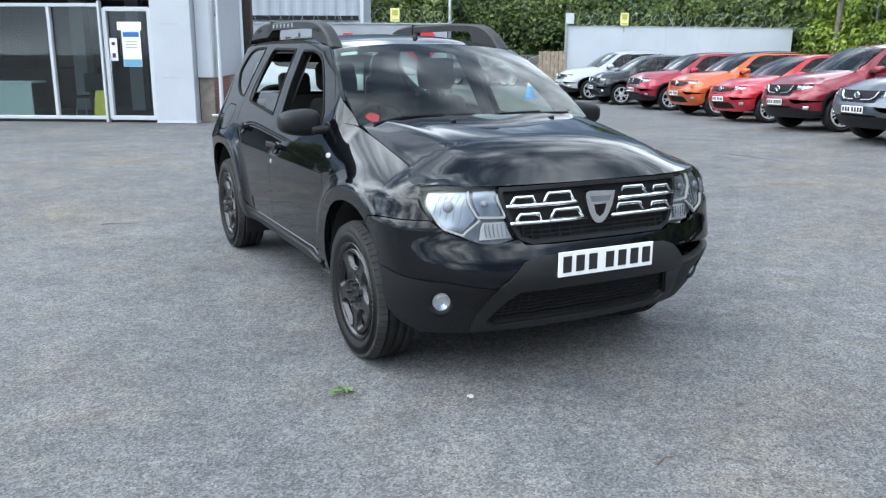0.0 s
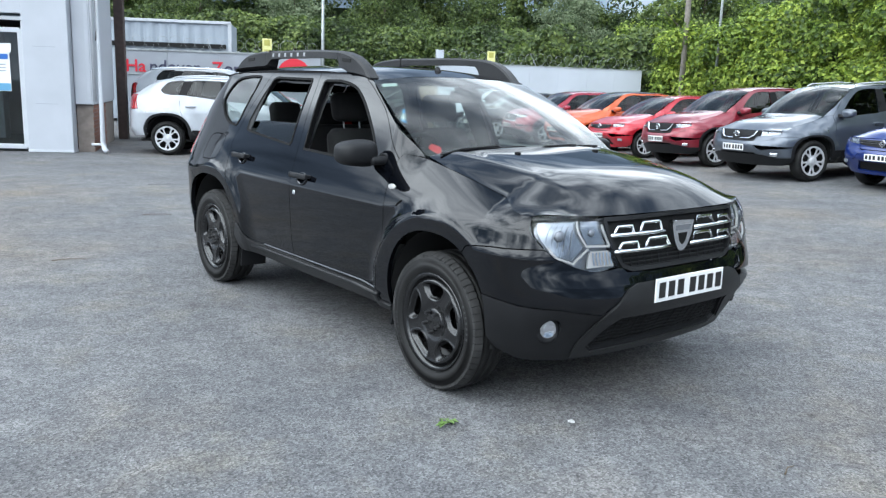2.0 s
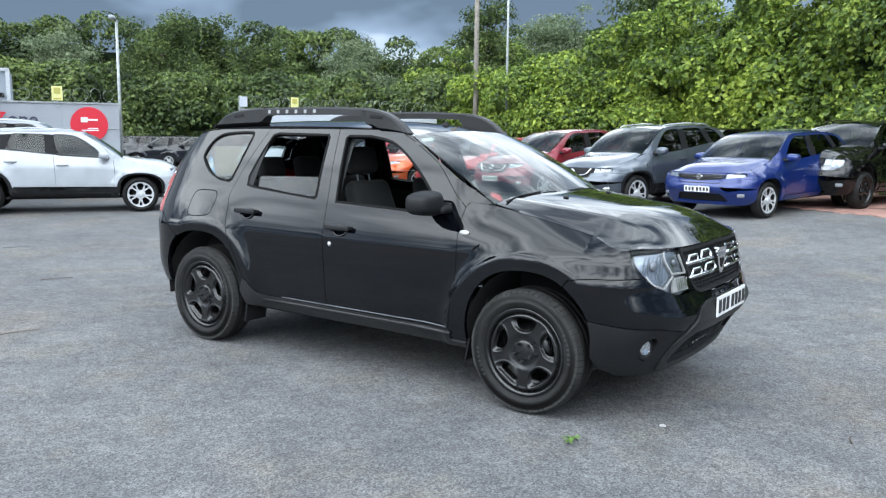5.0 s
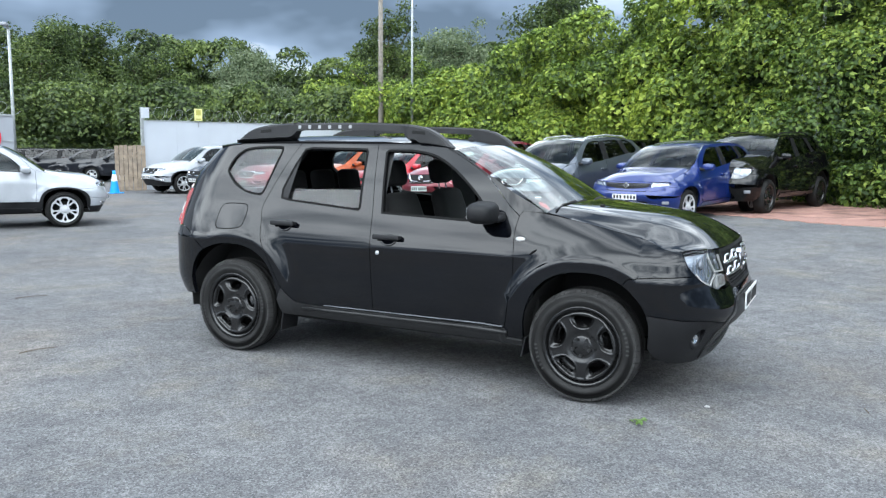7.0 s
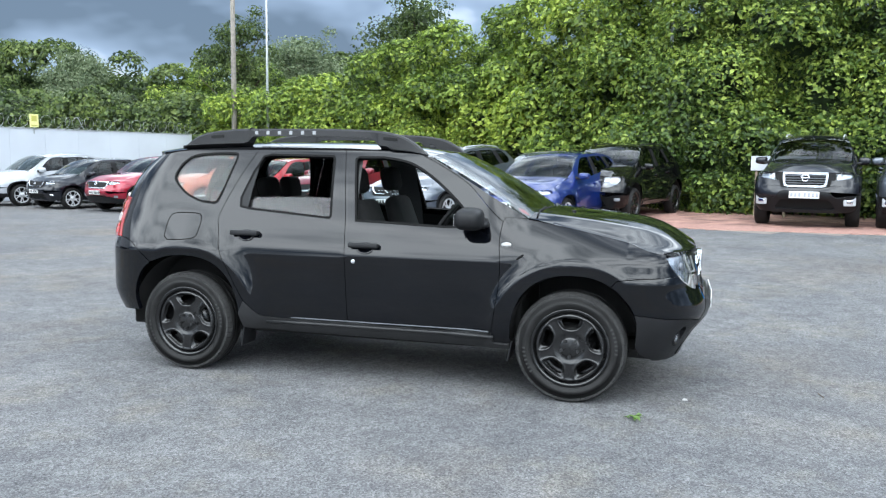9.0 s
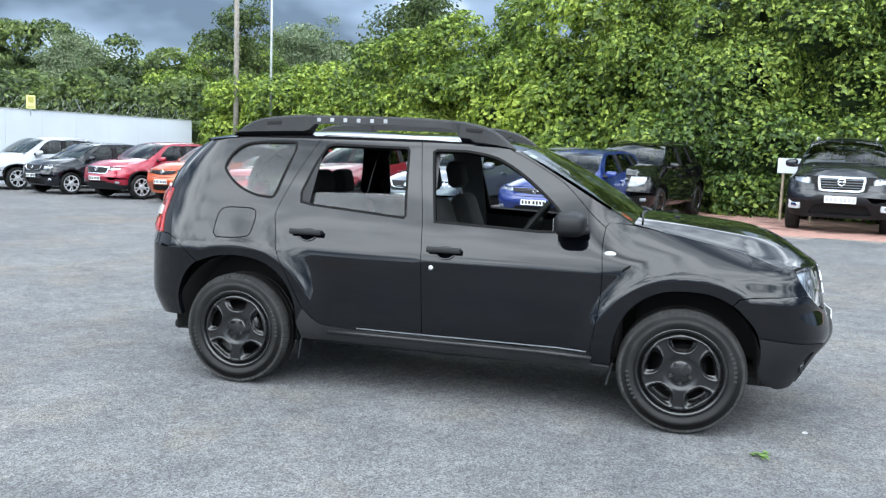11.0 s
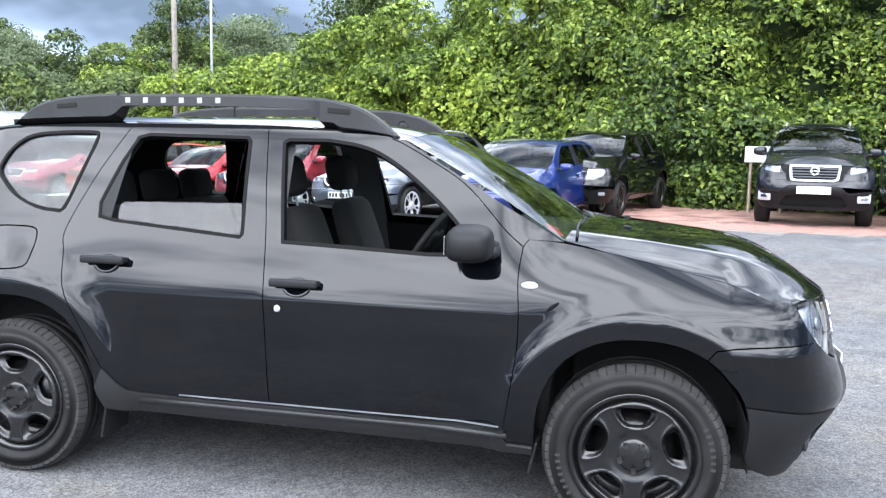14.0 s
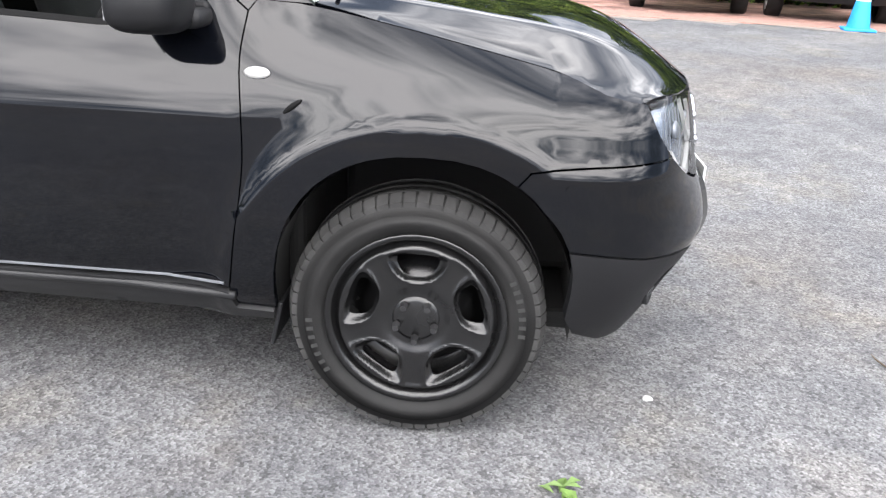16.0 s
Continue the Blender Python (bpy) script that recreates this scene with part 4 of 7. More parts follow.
def hero_front(car):
    g = sheet("grille", GRILLE, [], skin, 0.05, 0.0, M_DARK, car, "black grille with chrome teeth", gap=0, fine=0.05, lift=-0.035)
    sheet("grille_surround", inset(GRILLE, -0.006), [inset(GRILLE, 0.012)], skin, 0.05, 0.04, M_PLASTIC, g, gap=0, fine=0.03, lift=0.001)
    for k in (0, 1):
        z = 0.852 - 0.072 * k
        for mir in (1, -1):
            s0 = 2.548 + 0.028 * k
            teeth = [(s0, s0 + 0.125), (s0 + 0.155, s0 + 0.285)]
            f = lambda s, q: (lambda p: Vector((p.x, p.y * mir, p.z)))(on_skin(s, q, 0.001)[0])
            for n, (a, b) in enumerate(teeth):
                h = 0.044 if n else 0.034
                ln = [(a, z), (a + 0.022, z + h), (b - 0.018, z + h), (b, z)]
                pts = [f(*q) for q in ln]
                part("chrome_tooth", rod([pts[0], pts[1], pts[2], pts[3], pts[0], pts[1]], 0.0085, 6), M_CHROME, g, smooth=True)
            part("chrome_bar", rod([f(s0 - 0.02 + 0.315 * i / 5, z - 0.002) for i in range(6)], 0.0095, 6), M_CHROME, g, smooth=True)
    for i in range(4):
        z = 0.763 - 0.018 * i
        part("mesh_bar", rod([on_skin(2.62 + 0.56 * t / 8, z, -0.015)[0] for t in range(9)], 0.004, 5), M_PLASTIC, g)
    for i in range(15):
        s = 2.62 + 0.04 * i
        part("mesh_bar", rod([on_skin(s, 0.775, -0.017)[0], on_skin(s, 0.70, -0.017)[0]], 0.003, 5), M_PLASTIC, g)
    shape = curve([(-0.078, 0.892), (0, 0.896), (0.078, 0.892), (0.068, 0.83), (0.043, 0.778), (0.020, 0.755), (0, 0.751), (-0.020, 0.755), (-0.043, 0.778), (-0.068, 0.83)], 3)
    b = sheet("badge", shape, [], shield, 0.03, 0.03, M_CHROME, car, "plain chrome shield badge", gap=0, fine=0.02, centre=(0, 0, 0.83))
    sheet("badge_face", [(-0.056, 0.874), (0.056, 0.874), (0.048, 0.848), (-0.048, 0.848)], [], shield, 0.03, 0.004, M_LAMP_BEZ, b, gap=0, fine=0.02, lift=0.003, centre=(0, 0, 0.83))
    sheet("badge_face", [(-0.032, 0.836), (0.032, 0.836), (0.020, 0.795), (0.0, 0.780), (-0.020, 0.795)], [], shield, 0.03, 0.004, M_TRIM, b, gap=0, fine=0.02, lift=0.003, centre=(0, 0, 0.83))
    outer = [(2.34, 0.285), (2.43, 0.42), (2.50, 0.525), (2.60, 0.618), (2.66, 0.638), (2.9, 0.641)]
    outer = outer + [(5.8 - s, z) for s, z in outer[:-1]][::-1] + [(2.9, 0.27)]
    sheet("bumper_guard", outer, [inset(INTAKE, -0.012)], skin, 0.05, 0.04, M_SILL, car, "dark grey plastic bumper guard", gap=0, fine=0.03, lift=0.012)
    it = sheet("intake_mesh", INTAKE, [], skin, 0.05, 0.0, M_DARK, car, gap=0, fine=0.05, lift=-0.05)
    for i in range(8):
        z = 0.325 + 0.02 * i
        part("mesh_bar", rod([on_skin(2.49 + 0.82 * t / 12, z, -0.018 + 0.006 * (t % 2))[0] for t in range(13)], 0.0035, 5), M_PLASTIC, it)
    for i in range(20):
        s = 2.50 + 0.042 * i
        part("mesh_bar", rod([on_skin(s, 0.32, -0.02)[0], on_skin(s, 0.475, -0.02)[0]], 0.003, 5), M_PLASTIC, it)
    plate(car, 2.176, 0.598, M_INK)
    for sd in (-1, 1):
        p, n = on_skin(2.17, 0.43, -0.012)
        p, n = Vector((p.x, sd * abs(p.y), p.z)), Vector((n.x, sd * abs(n.y), 0)).normalized()
        m = Matrix.Translation(p) @ (n + Vector((0.35, 0, 0))).normalized().to_track_quat("Y", "Z").to_matrix().to_4x4() @ Matrix.Diagonal((0.80, 1, 0.80, 1))
        v, f = lathe([(0.001, -0.05), (0.085, -0.05), (0.08, -0.006), (0.058, -0.004), (0.05, -0.012), (0.046, -0.03)], 28, m)
        fl = mesh_ob("fog_lamp", v, f, M_PLASTIC, car, label="round clear fog lamp")
        v, f = lathe([(0.001, -0.022), (0.02, -0.026), (0.044, -0.012), (0.05, -0.012)], 24, m)
        mesh_ob("reflector", v, f, M_CHROME, fl)
        v, f = lathe([(0.001, 0.006), (0.03, 0.002), (0.05, -0.006)], 24, m)
        mesh_ob("lens", v, f, M_LENS, fl)


M_RAIL = mat("grey_black_rail_plastic", (0.018, 0.018, 0.019), 0.5, spec=0.35, vary=0.25, scale=6, bump=0.15, bscale=300)
M_MARK = mat("light_grey_print", (0.30, 0.31, 0.32), 0.6)


def roof_rail(car, sd):
    top = pchip([(-1.57, 1.545), (-1.53, 1.580), (-1.46, 1.625), (-1.39, 1.652), (-1.28, 1.672), (-1.025, 1.688), (-0.53, 1.688), (-0.096, 1.674), (0.06, 1.648), (0.17, 1.598), (0.27, 1.515)])
    v, f = [], []
    xs = [-1.56 + 1.83 * i / 60 for i in range(61)]
    for x in xs:
        zt = top(x)
        zr = ROOFLINE(x) - 0.052
        foot = max(sstep(-1.0, -1.06, x), sstep(-0.12, -0.06, x))
        zb = (zt - 0.052) * (1 - foot) + (zr + (0.034 if x < 0 else 0.018)) * foot
        w = 0.026 + 0.014 * foot
        cy = 0.555 + 0.01 * foot
        for dy, z in ((-w, zb - 0.03 * foot), (-w, zt - 0.012), (-w + 0.012, zt), (w - 0.014, zt), (w, zt - 0.012), (w + 0.004, zb)):
            v.append((x, sd * (cy + dy), z))
    for i in range(60):
        for k in range(6):
            a, b = i * 6 + k, i * 6 + (k + 1) % 6
            f.append((a, b, b + 6, a + 6))
    f += [tuple(range(6)), tuple(range(366 - 6, 366))[::-1]]
    bm = bmesh.new()
    vs = [bm.verts.new(q) for q in v]
    for q in f:
        bm.faces.new([vs[i] for i in q])
    rail = part("roof_rail", bm, M_RAIL, car, "chunky matte black roof rail with small white marks")
    for i in range(6):
        x = -0.985 + 0.088 * i
        part("white_mark", rbox(0.024, 0.003, 0.024, pose(x, sd * 0.583, top(x) - 0.029, 3 * sd, 0, 0), 0.001), M_MARK, rail)
    for x in (-1.28, 0.02):
        part("rail_slot", rbox(0.10, 0.006, 0.022, pose(x, sd * 0.607, top(x) - 0.04, 0, 4 if x > 0 else -4, 0), 0.002), M_DARK, rail)
    part("rail_joint", rbox(0.006, 0.07, 0.07, pose(-1.03, sd * 0.557, top(-1.03) - 0.03), 0.002), M_DARK, rail)
    return rail


def settle(x):
    """Sets the shell on its axles."""
    return 0.056 * sstep(-2.1, -1.65, x) * (1 - sstep(1.75, 2.12, x))


def black_suv(m):
    """The car that the camera walks round."""
    car = new("car", None)
    tagged(car, "black compact off-road car with lowered side windows", "car")
    made, bonnet, top, ch = body(car, M_PAINT, 0.032, True)
    head_lamps(car, True)
    hero_front(car)
    interior(car, True)
    for sd in (-1, 1):
        roof_rail(car, sd)
        fd, rd, fe, sf = made[sd]
        y = half_width(0.868, 0.96)
        bm = bmesh.new()
        bmesh.ops.create_uvsphere(bm, u_segments=20, v_segments=10, radius=1)
        bmesh.ops.transform(bm, matrix=pose(0.868, sd * (y + 0.002), 0.962, 18 * sd, 0, 0) @ Matrix.Diagonal((0.033, 0.008, 0.015, 1)), verts=bm.verts)
        part("side_repeater", bm, M_AMBER, fe, "clear white side indicator", True)
        bm = bmesh.new()
        bmesh.ops.create_uvsphere(bm, u_segments=14, v_segments=8, radius=1)
        bmesh.ops.transform(bm, matrix=pose(0.955, sd * (half_width(0.955, 0.885) - 0.003), 0.885, 12 * sd, -38, 0) @ Matrix.Diagonal((0.036, 0.007, 0.008, 1)), verts=bm.verts)
        part("wing_scoop", bm, M_SEAL, fe, smooth=True)
        v, f = lathe([(0.001, 0.004), (0.011, 0.003), (0.014, 0.0), (0.014, -0.01)], 20, pose(-0.143, sd * (half_width(-0.143, 0.817) + 0.002), 0.817) @ (Matrix.Diagonal((1, sd, 1, 1))))
        mesh_ob("door_lock", v, f, M_ALLOY, fd, label="round steel lock")
        # door foot's highlight, built as a grey rod; mud flaps and tail-lamp segments
        part("door_foot_strip", rod([(x, sd * (half_width(x, 0.415) + 0.0), 0.412) for x in (-0.60, -0.3, 0.0, 0.3, 0.6, 0.77)], 0.004, 5), M_LAMP_BEZ, car)
        part("sill_ledge", rod([(x, sd * (half_width(x, 0.385) + 0.004), 0.378) for x in (-0.78, -0.5, 0.0, 0.5, 0.80)], 0.013, 8), M_SILL, car, smooth=True)
        part("mud_flap", rbox(0.012, 0.19, 0.16, pose(-0.965, sd * 0.76, 0.27, 0, 10, 0), 0.004), M_PLASTIC, car)
        part("mud_flap", rbox(0.012, 0.19, 0.13, pose(0.90, sd * 0.76, 0.29, 0, 12, 0), 0.004), M_PLASTIC, car)
        for z, mt in ((0.965, M_TAIL), (1.045, M_AMBER), (1.135, M_TAIL)):
            sheet("lamp_segment", [(-2.13, z - 0.032), (-2.14, z + 0.032), (-2.34, z + 0.032), (-2.34, z - 0.032)], [], skin, 0.06, 0.006, mt, car, gap=0.004, fine=0.04, mirror=sd > 0, lift=0.018)
    # wipers, aerial, washer jets, stickers
    for y0, y1 in ((-0.52, 0.10), (0.12, 0.66)):
        a, b = screen_skin(y0, 0.05), screen_skin(y1, 0.02)
        w = part("wiper", rod([b + Vector((0.05, 0, 0.0)), b.lerp(a, 0.3) + Vector((0.03, 0, 0.018)), a.lerp(b, 0.25) + Vector((0.012, 0, 0.016))], 0.006, 6), M_PLASTIC, car, smooth=True)
        part("wiper_blade", rod([screen_skin(y0 + (y1 - y0) * (t - 0.5) * 0.9, 0.025 + 0.015 * math.sin(t * 3)) + Vector((0.008, 0, 0.010)) for t in (0.4, 0.6, 0.8, 1.0, 1.2)], 0.005, 6), M_PLASTIC, w)
    bm = rbox(0.075, 0.03, 0.036, pose(0.132, 0, 1.583), 0.012, 2, (0.35, 0.35))
    part("aerial_base", bm, M_PLASTIC, top, smooth=True)
    for y in (-0.30, 0.30):
        p = hood_skin(1.22, -y)
        part("washer_jet", rbox(0.03, 0.022, 0.012, Matrix.Translation(p + Vector((0, 0, 0.003))), 0.004), M_PLASTIC, bonnet, smooth=True)
    blob = [(0.625 + 0.034 * math.cos(a) * (1 + 0.18 * math.sin(3 * a)), 0.085 + 0.05 * math.sin(a) * (1 + 0.15 * math.cos(4 * a))) for a in [2 * math.pi * i / 14 for i in range(14)]]
    sheet("red_sticker", blob, [], screen_skin, 0.02, 0.0, M_RED, car, "small red paper flower sticker", gap=0, fine=0.02, lift=-0.01, centre=(-0.3, 0, 0.6))
    sheet("paper_label", [(0.56, 0.90), (0.67, 0.90), (0.67, 0.95), (0.56, 0.95)], [], screen_skin, 0.05, 0.0, M_WHITE, car, "small white paper label", gap=0, fine=0.04, lift=-0.01, centre=(-0.3, 0, 0.6))
    for ob in car.children_recursive:
        for v in ob.data.vertices:
            v.co.x += settle(v.co.x)
        ob.data.update()
    for sd in (-1, 1):
        wheel(car, 1.336, sd * 0.785, 0.343, "steel", True, sd, "front_wheel")
        wheel(car, -1.336, sd * 0.785, 0.343, "steel", True, sd, "rear_wheel")
    car.matrix_world = m
    return car


# ---- the parked cars ----
def warp_parts(root, fx, sy, sz, drop, slope, lift, belt=0.0, fast=0.0):
    for ob in root.children_recursive:
        if ob.type != "MESH":
            continue
        for v in ob.data.vertices:
            x, y, z = v.co
            z2 = z - drop * sstep(0.4, 1.3, x) * sstep(0.55, 1.0, z) - slope * sstep(-0.7, -2.0, x) * sstep(1.0, 1.5, z)
            z2 += belt * math.exp(-((z - 1.10) / 0.10) ** 2) * (1 - sstep(-1.5, 0.7, x))
            x2 = x + settle(x) + fast * sstep(1.12, 1.60, z) * (1 - sstep(-1.9, -0.9, x))
            v.co = (fx(x2), y * sy, z2 * sz + lift)
        ob.data.update()


def arch_trim(car, material):
    for mir in (False, True):
        for a, c in ((F_ARCH, (1.29, 0.375)), (R_ARCH, (-1.388, 0.40))):
            out = [(c[0] + (x - c[0]) * 1.15, c[1] + (z - c[1]) * 1.15 - 0.02) for x, z in a]
            sheet("arch_trim", a + out[::-1], [], skin, 0.06, 0.03, material, car, gap=0, fine=0.06, mirror=mir, lift=0.012)


def parked_car(label, x, y, turn, length, width, height, base, paint, style, drop=0.05, slope=0.05, rails=False, clad=False, rim="alloy", roof_paint=None, lower=None, ink=None, full=True, tint=None, flat=None, belt=0.07, fast=0.16):
    """(x, y) is the middle between the axles."""
    car = new("car", None)
    tagged(car, label, "car", "parked cars")
    body(car, paint, 0.085, False, lower=lower or paint, glass=tint, clad=None if clad else paint, roof_paint=roof_paint)
    head_lamps(car, False, M_LAMP_IN if style == "renault" else M_LAMP_BEZ)
    # black door pillars between the side windows
    for mir in (False, True):
        for pil in ([(-0.150, 1.082), (-0.215, 1.485), (-0.38, 1.492), (-0.34, 1.095)], [(-1.005, 1.155), (-1.02, 1.21), (-0.96, 1.39), (-0.91, 1.495), (-1.11, 1.497), (-1.135, 1.40), (-1.175, 1.24), (-1.195, 1.175)]):
            sheet("pillar_trim", pil, [], skin, 0.1, 0.004, M_TRIM, car, gap=0, fine=0.08, mirror=mir, lift=0.004)
    if clad:
        arch_trim(car, M_PLASTIC)
        outer = [(1.70, 0.40), (2.1, 0.40), (2.45, 0.45), (3.35, 0.45), (3.7, 0.40), (4.1, 0.40), (4.07, 0.33), (3.9, 0.28), (2.9, 0.265), (1.9, 0.28), (1.73, 0.33)]
        for mir in (False, True):
            sheet("side_guard", [(-0.95, 0.33), (-0.90, 0.515), (0.88, 0.50), (0.90, 0.31)], [], skin, 0.1, 0.02, M_PLASTIC, car, gap=0, fine=0.08, mirror=mir, lift=0.014)
        sheet("lower_guard", outer, [], skin, 0.1, 0.03, M_PLASTIC, car, gap=0, fine=0.07, lift=0.01)
    if style != "other":
        # slim lamps: the wing closes in under the glass
        for mir in (False, True):
            sheet("lamp_fill", [(1.99, 0.868), (2.20, 0.838), (2.57, 0.80), (2.595, 0.712), (2.50, 0.70), (2.40, 0.704), (2.25, 0.741), (2.09, 0.80)], [], skin, 0.08, 0.02, paint, car, gap=0, fine=0.06, mirror=mir, lift=0.006)
    if style == "renault":
        g = sheet("grille", GRILLE, [], skin, 0.08, 0.03, paint, car, gap=0.003, fine=0.06, lift=0.0)
        sheet("grille_slot", [(2.50, 0.90), (3.30, 0.90), (3.22, 0.80), (2.9, 0.75), (2.58, 0.80)], [], skin, 0.08, 0.01, M_PLASTIC, g, gap=0, fine=0.06, lift=0.006)
        for k in (0, 1):
            part("grille_bar", rod([on_skin(2.53 + 0.01 * k + (0.72 - 0.02 * k) * i / 8, 0.87 - 0.035 * k, 0.014)[0] for i in range(9)], 0.006, 5), M_CHROME, g)
        b = sheet("badge", [(0, 0.925), (0.062, 0.84), (0, 0.755), (-0.062, 0.84)], [[(0, 0.885), (0.03, 0.84), (0, 0.795), (-0.03, 0.84)]], shield, 0.04, 0.03, M_CHROME, car, "plain chrome diamond badge", gap=0, fine=0.03, lift=0.02, centre=(0, 0, 0.83))
    elif style == "pickup":
        wide = [(2.42, 0.93), (3.38, 0.93), (3.28, 0.72), (3.2, 0.69), (2.6, 0.69), (2.52, 0.72)]
        mid = [(2.60, 0.935), (3.20, 0.935), (3.14, 0.70), (3.08, 0.68), (2.72, 0.68), (2.66, 0.70)]
        g = sheet("grille", mid, [inset(mid, 0.035)], skin, 0.08, 0.04, M_LAMP_IN, car, "upright chrome grille frame", gap=0, fine=0.05, lift=0.02)
        sheet("grille_back", wide, [], skin, 0.08, 0.0, M_DARK, g, gap=0, fine=0.06, lift=-0.01)
        for k in range(4):
            part("grille_bar", rod([on_skin(2.64 + 0.52 * i / 8, 0.88 - 0.042 * k, 0.012)[0] for i in range(9)], 0.008, 5), M_LAMP_BEZ, g)
    else:
        g = sheet("grille", GRILLE, [], skin, 0.08, 0.0, M_PLASTIC, car, gap=0, fine=0.06, lift=-0.01)
        if style == "nissan":
            for mir in (1, -1):
                f = lambda s, z: (lambda p: Vector((p.x, p.y * mir, p.z)))(on_skin(s, z, 0.01)[0])
                part("chrome_vee", rod([f(2.55, 0.92), f(2.62, 0.82), f(2.70, 0.755), f(2.86, 0.745)], 0.014, 6), M_CHROME, g)
        elif style == "peugeot":
            sheet("grille_frame", inset(GRILLE, -0.004), [inset(GRILLE, 0.022)], skin, 0.1, 0.02, M_CHROME, g, gap=0, fine=0.06, lift=0.006)
        else:
            for k in (0, 1):
                part("grille_bar", rod([on_skin(2.53 + 0.74 * i / 8, 0.86 - 0.07 * k, 0.008)[0] for i in range(9)], 0.012, 5), M_CHROME, g)
    if style in ("nissan", "pickup", "peugeot"):
        v, f = lathe([(0.045, 0.0), (0.058, 0.012), (0.068, 0.0)], 20, Matrix.Translation((2.125, 0, 0.845)) @ Matrix.Rotation(radians(-90), 4, "Z"))
        b = mesh_ob("badge", v, f, M_CHROME, car, label="plain chrome ring badge")
        part("badge_bar", rbox(0.012, 0.15, 0.022, pose(2.135, 0, 0.845), 0.004), M_CHROME, b)
    plate(car, 2.188, 0.56, ink or M_INK, 0.50)
    for sd in (-1, 1):
        p, n = on_skin(2.17, 0.46, 0.012)
        lamp = rbox(0.03, 0.13, 0.06, pose(p.x, sd * abs(p.y), p.z, 0, 0, sd * 38), 0.012)
        fl = part("fog_lamp", lamp, M_CHROME if style in ("pickup", "nissan") else M_LAMP_BEZ, car)
        if style == "pickup":
            part("fog_surround", rbox(0.02, 0.24, 0.15, pose(p.x - 0.012, sd * abs(p.y), p.z + 0.01, 0, 0, sd * 38), 0.02), M_ALLOY, fl)
    if rails:
        for sd in (-1, 1):
            part("roof_rail", rod([(0.15, sd * 0.53, 1.55), (0.05, sd * 0.535, 1.585), (-0.6, sd * 0.54, 1.615), (-1.3, sd * 0.535, 1.60), (-1.45, sd * 0.53, 1.56)], 0.013, 6), M_ALLOY if rails == "silver" else M_PLASTIC, car, smooth=True)
    if full:
        interior(car, False)
    sz = height / 1.61
    fo = (length - base) / 2
    fx = pchip([(-2.15, -base / 2 - fo), (-1.336, -base / 2), (0, 0), (1.336, base / 2), (2.16, base / 2 + fo)])
    warp_parts(car, fx, width / 1.82, sz, drop, slope, 0.0, belt, fast)
    r = 0.34 * sz if flat is None else flat
    for sd in (-1, 1):
        for e in (-1, 1):
            wheel(car, e * base / 2, sd * (width / 2 - 0.125), r, rim, False, sd, "front_wheel" if e > 0 else "rear_wheel")
    a = radians(turn)
    f, l = Vector((math.cos(a), math.sin(a), 0)), Vector((-math.sin(a), math.cos(a), 0))
    c = Vector((x, y, 0))
    on = lambda q: Vector((q.x, q.y, ground_z(q.x, q.y)))
    f3 = (on(c + f * base / 2) - on(c - f * base / 2)).normalized()
    l3 = (on(c + l * 0.75) - on(c - l * 0.75)).normalized()
    u3 = f3.cross(l3).normalized()
    l3 = u3.cross(f3)
    mid = (on(c + f * base / 2) + on(c - f * base / 2)) / 2
    car.matrix_world = Matrix(((f3.x, l3.x, u3.x, mid.x), (f3.y, l3.y, u3.y, mid.y), (f3.z, l3.z, u3.z, mid.z), (0, 0, 0, 1)))
    return car


def ground_z(x, y):
    """The yard is level round the black car and rises a little towards the hedge."""
    return 0.30 * sstep(1.5, 11.5, x) * (1 - sstep(13.0, 23.0, y))


def by_left_front(x, y, turn, base, width):
    """The middle of a car whose left front wheel stands at (x, y)."""
    a = radians(turn)
    f, l = Vector((math.cos(a), math.sin(a))), Vector((-math.sin(a), math.cos(a)))
    c = Vector((x, y)) - l * (width / 2 - 0.02) - f * base / 2
    return c.x, c.y


HERO = black_suv(pose(-0.322, 5.511, 0, 0, 0, -60.27))


